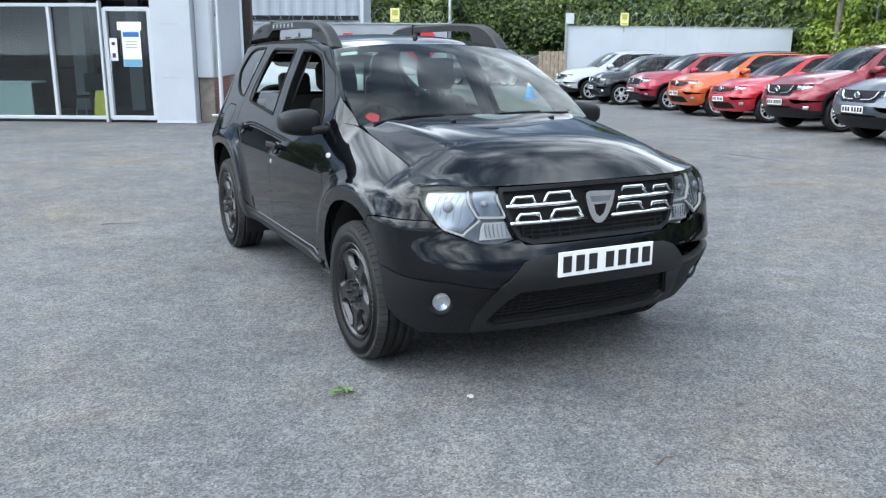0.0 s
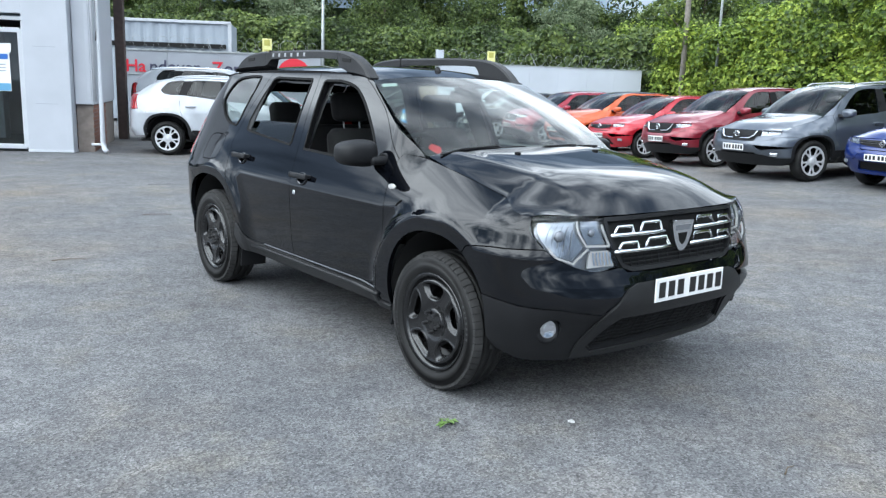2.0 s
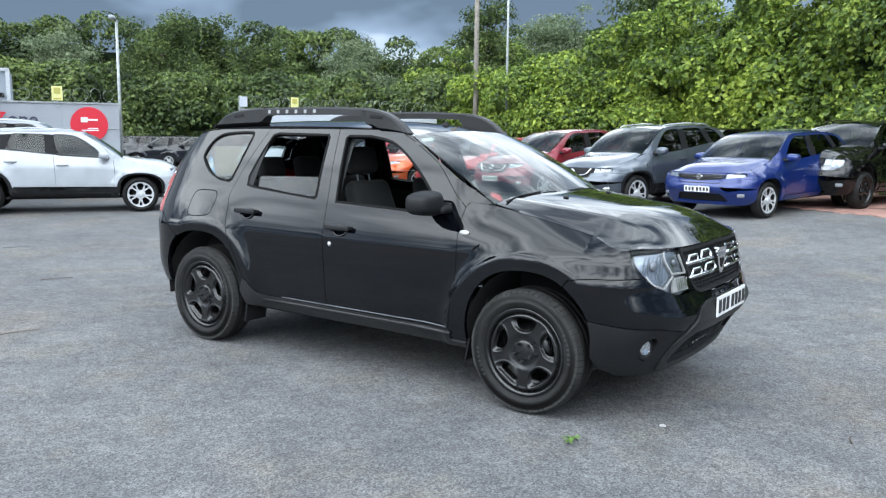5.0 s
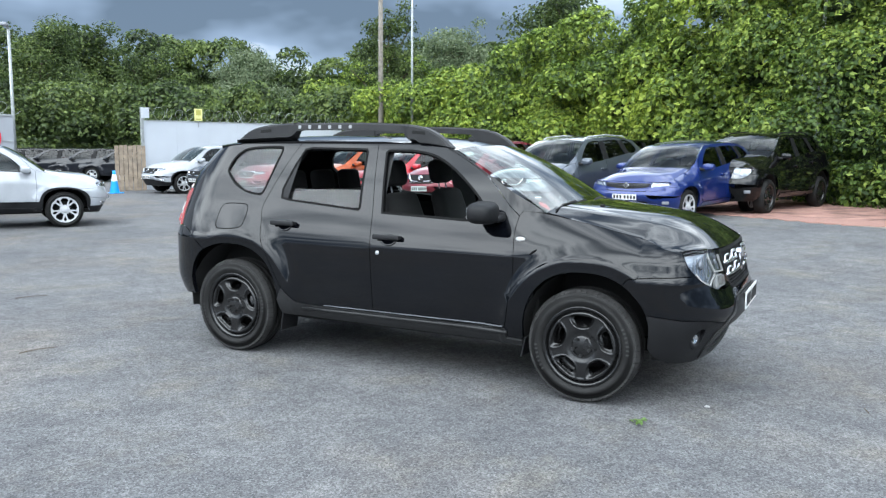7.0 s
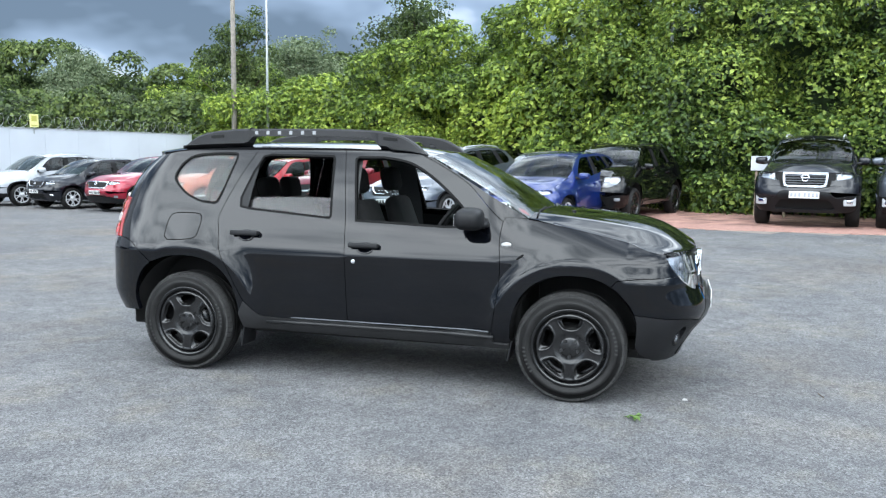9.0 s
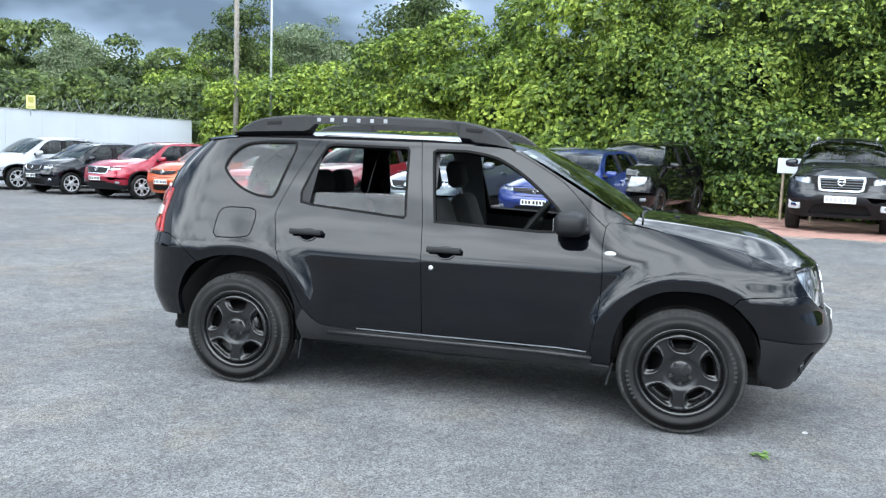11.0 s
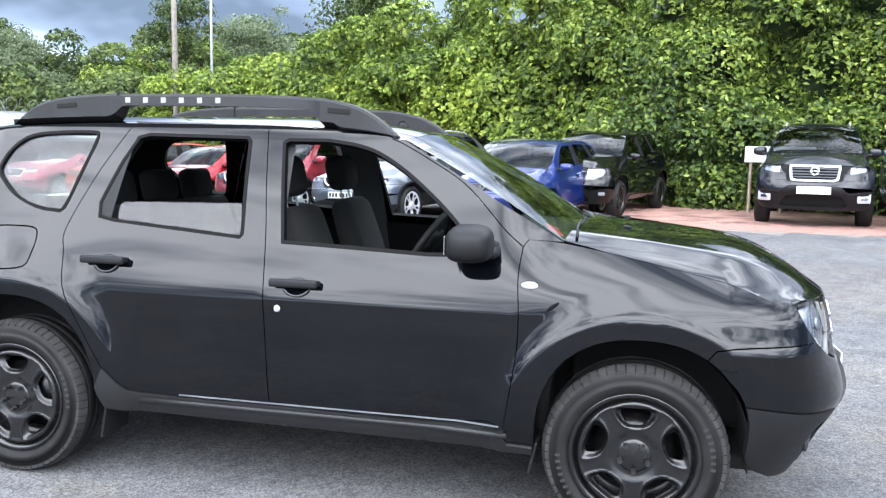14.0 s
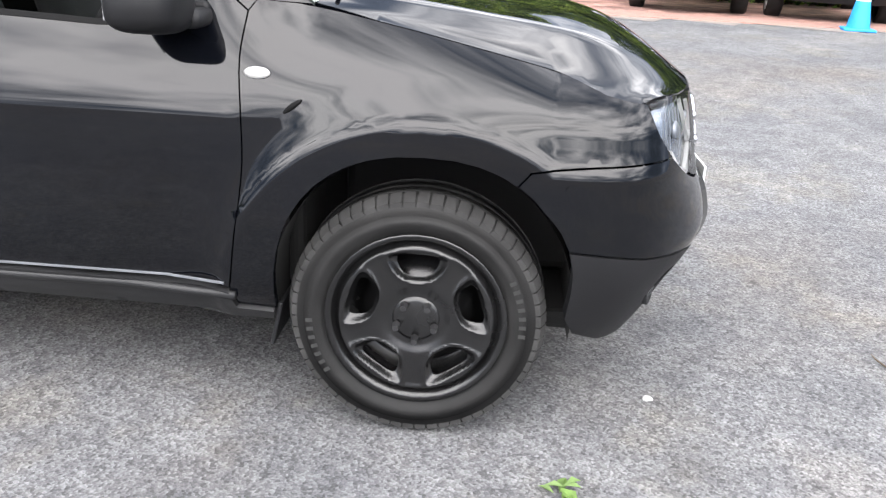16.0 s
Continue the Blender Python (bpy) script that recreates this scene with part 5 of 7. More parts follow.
# ---- the yard ----
def asphalt_mat():
    m = mat("asphalt", (0.2, 0.205, 0.215), 0.88, spec=0.25)
    t = m.node_tree
    b = t.nodes["Principled BSDF"]
    co = t.nodes.new("ShaderNodeTexCoord")

    def noise_tex(scale, detail=5, rough=0.6):
        n = t.nodes.new("ShaderNodeTexNoise")
        n.inputs["Scale"].default_value, n.inputs["Detail"].default_value, n.inputs["Roughness"].default_value = scale, detail, rough
        t.links.new(co.outputs["Object"], n.inputs["Vector"])
        return n

    def ramp_of(src, p0, c0, p1, c1):
        r = t.nodes.new("ShaderNodeValToRGB")
        r.color_ramp.elements[0].position, r.color_ramp.elements[0].color = p0, (*c0, 1)
        r.color_ramp.elements[1].position, r.color_ramp.elements[1].color = p1, (*c1, 1)
        t.links.new(src, r.inputs[0])
        return r.outputs[0]

    def mul(a, c, fac=1.0, mode="MULTIPLY"):
        x = t.nodes.new("ShaderNodeMix")
        x.data_type, x.blend_type = "RGBA", mode
        x.inputs["Factor"].default_value = fac
        t.links.new(a, x.inputs["A"])
        t.links.new(c, x.inputs["B"])
        return x.outputs["Result"]
    vo = t.nodes.new("ShaderNodeTexVoronoi")
    vo.inputs["Scale"].default_value = 105
    t.links.new(co.outputs["Object"], vo.inputs["Vector"])
    chips = ramp_of(vo.outputs["Color"], 0.12, (0.077, 0.077, 0.078), 0.88, (0.192, 0.193, 0.197))
    grit = ramp_of(noise_tex(130, 3).outputs["Fac"], 0.35, (0.7, 0.7, 0.71), 0.66, (1.25, 1.25, 1.26))
    worn = ramp_of(noise_tex(0.55, 8, 0.68).outputs["Fac"], 0.34, (0.80, 0.81, 0.83), 0.66, (1.15, 1.14, 1.12))
    coarse = ramp_of(noise_tex(17, 6, 0.75).outputs["Fac"], 0.36, (0.82, 0.82, 0.83), 0.64, (1.17, 1.17, 1.16))
    patch = ramp_of(noise_tex(5.5, 5, 0.7).outputs["Fac"], 0.36, (0.86, 0.86, 0.87), 0.66, (1.12, 1.12, 1.11))
    stain = ramp_of(noise_tex(2.6, 7, 0.65).outputs["Fac"], 0.30, (0.82, 0.82, 0.82), 0.62, (1.06, 1.06, 1.06))
    brown = ramp_of(noise_tex(0.33, 4).outputs["Fac"], 0.50, (1, 1, 1), 0.68, (1.08, 0.98, 0.87))
    dirt = ramp_of(noise_tex(1.15, 6, 0.7).outputs["Fac"], 0.52, (1, 1, 1), 0.70, (1.16, 1.09, 0.95))
    c = mul(mul(mul(mul(mul(mul(mul(chips, grit), worn), stain), coarse), patch), brown), dirt)
    t.links.new(c, b.inputs["Base Color"])
    bp = t.nodes.new("ShaderNodeBump")
    bp.inputs["Strength"].default_value, bp.inputs["Distance"].default_value = 0.5, 0.004
    t.links.new(vo.outputs["Distance"], bp.inputs["Height"])
    t.links.new(bp.outputs[0], b.inputs["Normal"])
    return m


M_ASPHALT = asphalt_mat()
M_CLAD = mat("white_cladding", (0.44, 0.46, 0.50), 0.5, vary=0.06, scale=1.5)
M_FRAME = mat("white_window_frame", (0.50, 0.52, 0.55), 0.4, vary=0.04)
M_WALLWHITE = mat("white_panel_wall", (0.52, 0.55, 0.60), 0.55, vary=0.05, scale=0.8)
M_GREYPANEL = mat("light_grey_panel", (0.33, 0.35, 0.385), 0.55, vary=0.08, scale=1.2)
M_BRICK = mat("red_brown_brick", (0.20, 0.085, 0.055), 0.85, vary=0.35, scale=14, bump=0.4)
M_MORTAR = mat("mortar", (0.20, 0.17, 0.15), 0.9, vary=0.2)
M_PAVER = mat("red_block_paving", (0.29, 0.165, 0.135), 0.85, vary=0.55, scale=2.2, bump=0.3)
M_BROWN = mat("brown_steel", (0.05, 0.032, 0.028), 0.6, vary=0.3)
M_WOOD = mat("weathered_wood", (0.27, 0.215, 0.16), 0.8, vary=0.3, scale=6, bump=0.3, bscale=40)
M_POLE = mat("galvanised_steel", (0.36, 0.38, 0.38), 0.5, 0.4, vary=0.2)
M_TELEGRAPH = mat("grey_timber_pole", (0.20, 0.18, 0.155), 0.85, vary=0.3)
M_YELLOW = mat("yellow_plastic", (0.72, 0.62, 0.06), 0.5, vary=0.1)
M_PALEYELLOW = mat("pale_yellow_sign", (0.72, 0.70, 0.30), 0.5, vary=0.1)
M_SIGNINK = mat("sign_ink", (0.45, 0.42, 0.10), 0.6)
M_BLUE = mat("blue_print", (0.02, 0.12, 0.42), 0.5)
M_CONE = mat("bright_blue_plastic", (0.01, 0.30, 0.75), 0.5, vary=0.1)
M_SIGNRED = mat("sign_red", (0.62, 0.02, 0.04), 0.5)
M_SIGNDARK = mat("sign_navy", (0.05, 0.05, 0.09), 0.5)
M_BARK = mat("bark", (0.09, 0.07, 0.05), 0.9, vary=0.3, bump=0.5, bscale=20)
M_CRACK = mat("crack_tar", (0.06, 0.06, 0.062), 0.8)
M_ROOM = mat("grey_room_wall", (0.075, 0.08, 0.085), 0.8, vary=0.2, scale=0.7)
M_SHOPGLASS = glass_mat("shop_glass", (0.72, 0.77, 0.77), 1.3)


def solid(name, bm, material, label="", category="", kind="", group="", smooth=False):
    ob = part(name, bm, material, None, "", smooth)
    return tagged(ob, label, category, group, kind)


gx = [-300, -120, -60, -30] + [-20 + i for i in range(61)] + [60, 120, 300]
gv = [(x, y, ground_z(x, y)) for y in gx for x in gx]
gn = len(gx)
gf = [(j * gn + i, j * gn + i + 1, (j + 1) * gn + i + 1, (j + 1) * gn + i) for j in range(gn - 1) for i in range(gn - 1)]
tagged(mesh_ob("ground", gv, gf, M_ASPHALT), "light grey worn asphalt yard", "ground", "", "structure")

# Block paving at the foot of the hedge
PAVED = [(9.5, 11.6), (9.5, 9.7), (9.5, 7.4), (10.3, 5.9), (11.6, 2.5), (13.6, -3.0), (18.0, -3.0), (17.0, 4.0), (16.2, 8.0), (14.8, 10.5), (14.6, 13.0), (13.0, 14.5), (10.5, 13.0)]
bm = bmesh.new()
cells = [(9.0 + 0.5 * i, -3.0 + 0.5 * j) for i in range(18) for j in range(36)]
for x, y in cells:
    if inside(x + 0.25, y + 0.25, PAVED):
        bm.faces.new([bm.verts.new((x + a, y + b, ground_z(x + a, y + b) + 0.005)) for a, b in ((0, 0), (0.5, 0), (0.5, 0.5), (0, 0.5))])
bmesh.ops.remove_doubles(bm, verts=bm.verts, dist=0.001)
pav = solid("pavement", bm, M_MORTAR, "pale red block paving along the hedge", "pavement", "structure")
bmb = rbox(0.196, 0.094, 0.03, None, 0.004, 1)
brick_me = bpy.data.meshes.new("paving_brick")
bmb.to_mesh(brick_me)
bmb.free()
brick_me.materials.append(M_PAVER)


# ---- foliage ----
def leaf_mat(name, dark, mid, light, scale):
    m = bpy.data.materials.new(name)
    m.use_nodes = True
    t = m.node_tree
    b = t.nodes["Principled BSDF"]
    b.inputs["Roughness"].default_value = 0.45
    b.inputs["Specular IOR Level"].default_value = 0.35
    geo, co = t.nodes.new("ShaderNodeNewGeometry"), t.nodes.new("ShaderNodeTexCoord")
    n = t.nodes.new("ShaderNodeTexNoise")
    n.inputs["Scale"].default_value, n.inputs["Detail"].default_value, n.inputs["Roughness"].default_value = scale, 5, 0.62
    t.links.new(co.outputs["Object"], n.inputs["Vector"])
    ad = t.nodes.new("ShaderNodeMath")
    ad.operation = "MULTIPLY_ADD"
    ad.inputs[1].default_value, ad.inputs[2].default_value = 0.40, -0.20
    t.links.new(geo.outputs["Random Per Island"], ad.inputs[0])
    su = t.nodes.new("ShaderNodeMath")
    su.operation = "ADD"
    t.links.new(ad.outputs[0], su.inputs[0])
    t.links.new(n.outputs["Fac"], su.inputs[1])
    r = t.nodes.new("ShaderNodeValToRGB")
    r.color_ramp.elements[0].position, r.color_ramp.elements[0].color = 0.30, (*dark, 1)
    r.color_ramp.elements[1].position, r.color_ramp.elements[1].color = 0.76, (*light, 1)
    e2 = r.color_ramp.elements.new(0.52)
    e2.color = (*mid, 1)
    t.links.new(su.outputs[0], r.inputs[0])
    t.links.new(r.outputs[0], b.inputs["Base Color"])
    tl, mixer = t.nodes.new("ShaderNodeBsdfTranslucent"), t.nodes.new("ShaderNodeMixShader")
    t.links.new(r.outputs[0], tl.inputs[0])
    mixer.inputs[0].default_value = 0.4
    t.links.new(b.outputs[0], mixer.inputs[1])
    t.links.new(tl.outputs[0], mixer.inputs[2])
    t.links.new(mixer.outputs[0], t.nodes["Material Output"].inputs[0])
    return m


M_HEDGE = leaf_mat("hedge_leaves", (0.042, 0.075, 0.018), (0.180, 0.265, 0.044), (0.50, 0.59, 0.105), 0.26)
M_IVY = leaf_mat("dark_hedge_leaves", (0.026, 0.050, 0.014), (0.105, 0.172, 0.034), (0.39, 0.48, 0.095), 0.24)
M_TREE = leaf_mat("tree_leaves", (0.026, 0.044, 0.015), (0.075, 0.115, 0.033), (0.22, 0.28, 0.08), 0.35)
M_WILLOW = leaf_mat("grey_green_leaves", (0.085, 0.12, 0.06), (0.18, 0.23, 0.125), (0.30, 0.35, 0.215), 0.6)
# dark green that stands in for the shade between the leaves
M_INNER_SHADE = mat("hedge_shade", (0.03, 0.05, 0.018), 0.95, vary=0.5, scale=3)


def leaf_mesh(name, blobs, size, density, rng, material, fuzz=0.0, away=None):
    """Folded leaves over a heap of rounded clumps: blobs are rows of x, y, z, radius."""
    blobs = np.array(blobs, dtype=float)
    counts = np.maximum(4, (density * 4 * math.pi * blobs[:, 3] ** 2)).astype(int)
    idx = np.repeat(np.arange(len(blobs)), counts)
    n = len(idx)
    d = rng.normal(size=(n, 3))
    d /= np.linalg.norm(d, axis=1)[:, None]
    d[:, 2] = np.where(d[:, 2] < -0.35, -d[:, 2], d[:, 2])
    rad = blobs[idx, 3] * (0.72 - 0.3 * fuzz + (0.36 + 0.75 * fuzz) * rng.random(n) ** 0.8)
    stretch = np.stack([np.ones(n), np.ones(n), np.full(n, 0.85)], axis=1)
    pos = blobs[idx, :3] + d * stretch * rad[:, None]
    keep = pos[:, 2] > 0.05
    if away is not None:
        # leaves deep on the far side of a clump are never in view
        keep &= np.sum(d[:, :2] * np.array(away)[idx], axis=1) < 0.25
        pos, d, idx = pos[keep], d[keep], idx[keep]
        keep = np.ones(len(pos), bool)
        # nor are leaves buried in a neighbouring clump
        for j, (bx, by, bz, br) in enumerate(blobs):
            near_by = np.abs(pos[:, 0] - bx) < br * 0.62
            k = np.nonzero(near_by)[0]
            q = pos[k] - (bx, by, bz)
            keep[k[(np.sum(q * q, axis=1) < (0.62 * br) ** 2) & (idx[k] != j)]] = False
    pos, d = pos[keep], d[keep]
    n = len(pos)
    nrm = d + rng.normal(size=(n, 3)) * 0.55 + np.array([0, 0, 0.35])
    nrm /= np.linalg.norm(nrm, axis=1)[:, None]
    ax = np.cross(nrm, rng.normal(size=(n, 3)))
    ax /= np.linalg.norm(ax, axis=1)[:, None]
    bx = np.cross(nrm, ax)
    ln = size * (0.6 + 0.8 * rng.random(n))[:, None]
    wd = ln * (0.22 + 0.16 * rng.random(n))[:, None]
    v = np.empty((n, 4, 3))
    v[:, 0] = pos - ax * ln * 0.5
    v[:, 1] = pos + bx * wd + nrm * wd * 0.35
    v[:, 2] = pos + ax * ln * 0.5 - nrm * ln * 0.12
    v[:, 3] = pos - bx * wd + nrm * wd * 0.35
    me = bpy.data.meshes.new(name)
    me.vertices.add(4 * n)
    me.vertices.foreach_set("co", v.reshape(-1))
    base = (np.arange(n) * 4)[:, None]
    loops = np.concatenate([base + [0, 1, 2], base + [0, 2, 3]], axis=1).reshape(-1)
    me.loops.add(6 * n)
    me.loops.foreach_set("vertex_index", loops.astype(np.int32))
    me.polygons.add(2 * n)
    me.polygons.foreach_set("loop_start", (np.arange(2 * n) * 3).astype(np.int32))
    me.update(calc_edges=True)
    me.materials.append(material)
    return me


def along(line, u):
    """A point at the share u of a bent line of (x, y, height)."""
    seg = [math.hypot(b[0] - a[0], b[1] - a[1]) for a, b in zip(line, line[1:])]
    t = u * sum(seg)
    for i, s in enumerate(seg):
        if t <= s or i == len(seg) - 1:
            k = min(1, t / s)
            a, b = line[i], line[i + 1]
            d = Vector((b[0] - a[0], b[1] - a[1])).normalized()
            return [a[j] + (b[j] - a[j]) * k for j in range(3)], d
        t -= s


def hedge(name, line, n, size, density, seed, material, label, rmin=0.7, rmax=1.5, depth=1.6, cat="hedge"):
    rng = np.random.default_rng(seed)
    blobs, away = [], []
    for i in range(n):
        (x, y, h), d = along(line, rng.random())
        nx, ny = -d.y, d.x
        z = h * rng.random() ** 0.75
        r = rmin + (rmax - rmin) * rng.random()
        wave = math.sin(1.9 * (x + y) + 2.3 * z) * math.sin(1.1 * (y - x) - 1.7 * z + 1.0) + 0.6 * math.sin(0.8 * (x + y) - 1.3 * z)
        off = 0.2 + depth * (rng.random() * (0.5 + 0.5 * z / h) + 0.28 * wave)
        blobs.append((x + nx * off, y + ny * off, max(0.4, z - 0.4 * r), r * (1.0 - 0.3 * (z / h) ** 2)))
        away.append((nx, ny))
    me = leaf_mesh(name, blobs, size, density, rng, material, 0.25, away)
    ob = tagged(new(name, me), label, cat, "", "stuff")
    # a dark sheet added behind the leaves as the hedge's inner shade
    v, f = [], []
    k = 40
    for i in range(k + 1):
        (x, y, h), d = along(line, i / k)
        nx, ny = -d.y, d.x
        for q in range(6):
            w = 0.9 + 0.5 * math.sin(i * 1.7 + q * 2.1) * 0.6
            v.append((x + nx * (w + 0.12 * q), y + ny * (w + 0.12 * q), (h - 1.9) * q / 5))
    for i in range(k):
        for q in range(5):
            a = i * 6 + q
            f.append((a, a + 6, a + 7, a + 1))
    mesh_ob("dark_inside", v, f, M_INNER_SHADE, ob)
    return ob


HEDGE_LINE = [(12.6, 32.2, 3.6), (14.2, 27, 4.9), (15.7, 21, 6.2), (15.7, 17, 6.8), (15.0, 14.0, 7.0), (14.2, 12.0, 7.0), (14.2, 10.4, 7.2), (15.4, 8.8, 7.2), (16.4, 6.0, 7.2), (17.6, 0.0, 7.0), (19.0, -6.0, 6.5)]
hedge("hedge", HEDGE_LINE[:5], 450, 0.165, 84, 5, M_HEDGE, "tall bright yellow-green leafy hedge beside the yard", 0.5, 1.25)
hedge("hedge", HEDGE_LINE[4:], 500, 0.125, 130, 6, M_IVY, "tall dark green leafy hedge behind the paving", 0.5, 1.25)
BACK_LINE = [(-30, 41, 5.0), (-14, 42.5, 5.2), (-4, 45, 5.0), (5.5, 46.5, 4.6), (8.5, 38, 4.2), (12.8, 33.4, 4.2)]
hedge("hedge", BACK_LINE, 560, 0.22, 48, 8, M_TREE, "dark green shrubs behind the wall", 0.9, 1.8, 2.2)
FAR_LINE = [(-50, 46, 8.6), (-22, 57, 8.8), (0, 60, 8.9), (18, 56, 8.6), (26, 47, 8.4), (29, 36, 8.0)]
hedge("woods", FAR_LINE, 520, 0.30, 30, 31, M_TREE, "dense olive green woods behind the yard", 1.1, 2.3, 3.0, "woods")
HERB_LINE = [(14.6, 14.0, 1.2), (13.7, 12.0, 1.2), (13.7, 10.2, 1.4), (14.6, 8.9, 1.4), (15.9, 6.0, 1.3), (17.0, 0.0, 1.2)]
hedge("undergrowth", HERB_LINE, 110, 0.12, 90, 9, M_IVY, "low ivy and weeds at the hedge foot", 0.25, 0.5, 0.6)


def tree(name, label, h, spread, seed, material, size=0.26, density=22):
    rng = np.random.default_rng(seed)
    root = new(name, None)
    tagged(root, label, "tree", "trees behind the yard")
    parts = [rod([(0, 0, -0.1), (0.05, 0.04, h * 0.25), (-0.04, 0.08, h * 0.5), (0.05, 0, h * 0.8)], 0.035 * h * 0.5, 9, 0.02)]
    part("trunk", parts[0], M_BARK, root, smooth=True)
    blobs = []
    for i in range(9):
        a = 2.4 * i + rng.random()
        z0 = h * (0.28 + 0.055 * i)
        ln = spread * (0.95 - 0.06 * i) * (0.7 + 0.5 * rng.random())
        e = Vector((math.cos(a) * ln, math.sin(a) * ln, z0 + h * (0.12 + 0.1 * rng.random())))
        part("limb", rod([(0, 0, z0), (e.x * 0.5, e.y * 0.5, z0 + (e.z - z0) * 0.4), tuple(e)], 0.06, 6, 0.015), M_BARK, root)
        for k in range(4):
            t = 0.45 + 0.2 * k
            blobs.append((e.x * t + rng.normal() * 0.3, e.y * t + rng.normal() * 0.3, z0 + (e.z - z0) * t + rng.normal() * 0.3 + 0.2, spread * (0.13 + 0.15 * rng.random())))
    for i in range(34):
        a, q = rng.random() * 6.28, rng.random()
        z = h * (0.55 + 0.42 * q)
        w = spread * 0.75 * (1 - q ** 2 * 0.8)
        blobs.append((math.cos(a) * w * rng.random() ** 0.6, math.sin(a) * w * rng.random() ** 0.6, z - 0.3, spread * (0.22 - 0.11 * q) * (0.6 + 0.7 * rng.random())))
    ob = new("crown", leaf_mesh("crown", blobs, size, density, rng, material, 1.0))
    ob.parent = root
    return root


TREES = [
    tree("tree", "broad dark green tree behind the shrubs", 8.5, 3.4, 21, M_TREE, 0.165, 46),
    tree("tree", "tall grey-green willow behind the wall", 8.8, 2.9, 22, M_WILLOW, 0.155, 46),
    tree("tree", "slim dark green tree above the hedge", 9.5, 2.3, 23, M_TREE, 0.155, 52),
    tree("tree", "bright green young tree beside the hedge", 7.5, 2.6, 24, M_HEDGE, 0.20, 40),
]
PLACES = [
    (0, -24, 50, 1.05, 10), (1, -18, 49, 1.0, 80), (0, -12.5, 51, 1.1, 150), (2, -7.5, 48, 0.85, 33), (1, -2.5, 50, 1.0, 200), (0, 3.0, 53, 1.12, 250), (0, 9.0, 52, 0.98, 310),
    (1, 13.8, 49, 1.05, 20), (2, 18.2, 48, 0.80, 95), (0, 21.5, 45, 0.78, 130), (3, 15.8, 39, 0.78, 15), (2, 15.3, 34.2, 1.12, 60), (3, 18.6, 36, 1.0, 170), (1, 21.5, 38, 1.06, 220),
    (3, 23.0, 32, 1.12, 260), (0, 20.0, 27, 1.02, 330), (3, 20.0, 22, 1.15, 40), (2, 20.0, 18, 1.0, 75), (0, 19.5, 13.5, 1.1, 115), (1, 20.0, 9.5, 1.05, 190), (0, 21.5, 4.5, 1.1, 230), (3, 23, -2, 1.2, 280),
    (0, -31, 49, 1.1, 5), (0, 6, 60, 1.25, 70), (2, -10, 58, 1.1, 145), (0, -20, 60, 1.2, 290), (0, 17, 58, 1.1, 200),
]
for n, (k, x, y, s, a) in enumerate(PLACES):
    m = pose(x, y, 0, 0, 0, a) @ Matrix.Scale(s * (0.92 if y > 44 else 1.0), 4)
    if n in (0, 1, 3, 10):
        TREES[k].matrix_world = m
    else:
        copy_thing(TREES[k], m)

# ---- white panel wall with coiled wire, hoarding, container ----
def strip_wall(name, a, b, z0, z1, t, material, label, count, kind="structure", cat="wall"):
    """A wall of upright panels from a to b."""
    a, b = Vector(a), Vector(b)
    d = b - a
    ang = math.degrees(math.atan2(d.y, d.x))
    root = new(name, None)
    tagged(root, label, cat, "", kind)
    w = d.length / count
    for i in range(count):
        c = a + d * ((i + 0.5) / count)
        part("panel", rbox(w - 0.002, t, z1 - z0, pose(c.x, c.y, (z0 + z1) / 2, 0, 0, ang), 0.004, 1), material, root)
    return root, ang


wall, wang = strip_wall("wall_back", (3.3, 30.5), (11.8, 32.1), 0.0, 2.42, 0.12, M_WALLWHITE, "white panel wall under coiled security wire", 7)
part("post", rbox(0.10, 0.10, 2.9, pose(3.26, 30.42, 1.45, 0, 0, wang), 0.01), M_POLE, wall)
part("capping", rbox(8.66, 0.15, 0.04, pose(7.55, 31.3, 2.44, 0, 0, wang), 0.006), M_POLE, wall)
part("post_sign", rbox(0.28, 0.03, 0.36, pose(3.36, 30.33, 2.70, 0, 0, wang), 0.005), M_WALLWHITE, wall)
for a, b, nm in (((3.4, 30.52), (11.9, 32.12), "coiled_wire"), ((-7.4, 28.75), (-0.95, 28.75), "coiled_wire")):
    a, b = Vector(a), Vector(b)
    n = int((b - a).length * 2.6)
    pts = []
    for i in range(n * 18):
        t = i / (n * 18 - 1)
        q = 2 * math.pi * i / 18
        r = 0.23 + 0.035 * math.sin(t * 31)
        c = a.lerp(b, t) + (b - a).normalized() * r * (1.15 + 0.2 * math.sin(t * 47)) * math.cos(q)
        pts.append((c.x, c.y + r * 0.35 * math.cos(q + 0.6), 2.66 + r * math.sin(q)))
    solid(nm, rod(pts, 0.005, 4), M_POLE, "coiled galvanised security wire on the wall", "wire")
    part("spike_arm", rod([(a.x + (b.x - a.x) * 0.45, a.y + (b.y - a.y) * 0.45, 2.42), (a.x + (b.x - a.x) * 0.42, a.y + (b.y - a.y) * 0.42, 2.9)], 0.012, 5), M_POLE, bpy.data.objects[nm] if nm in bpy.data.objects else None)


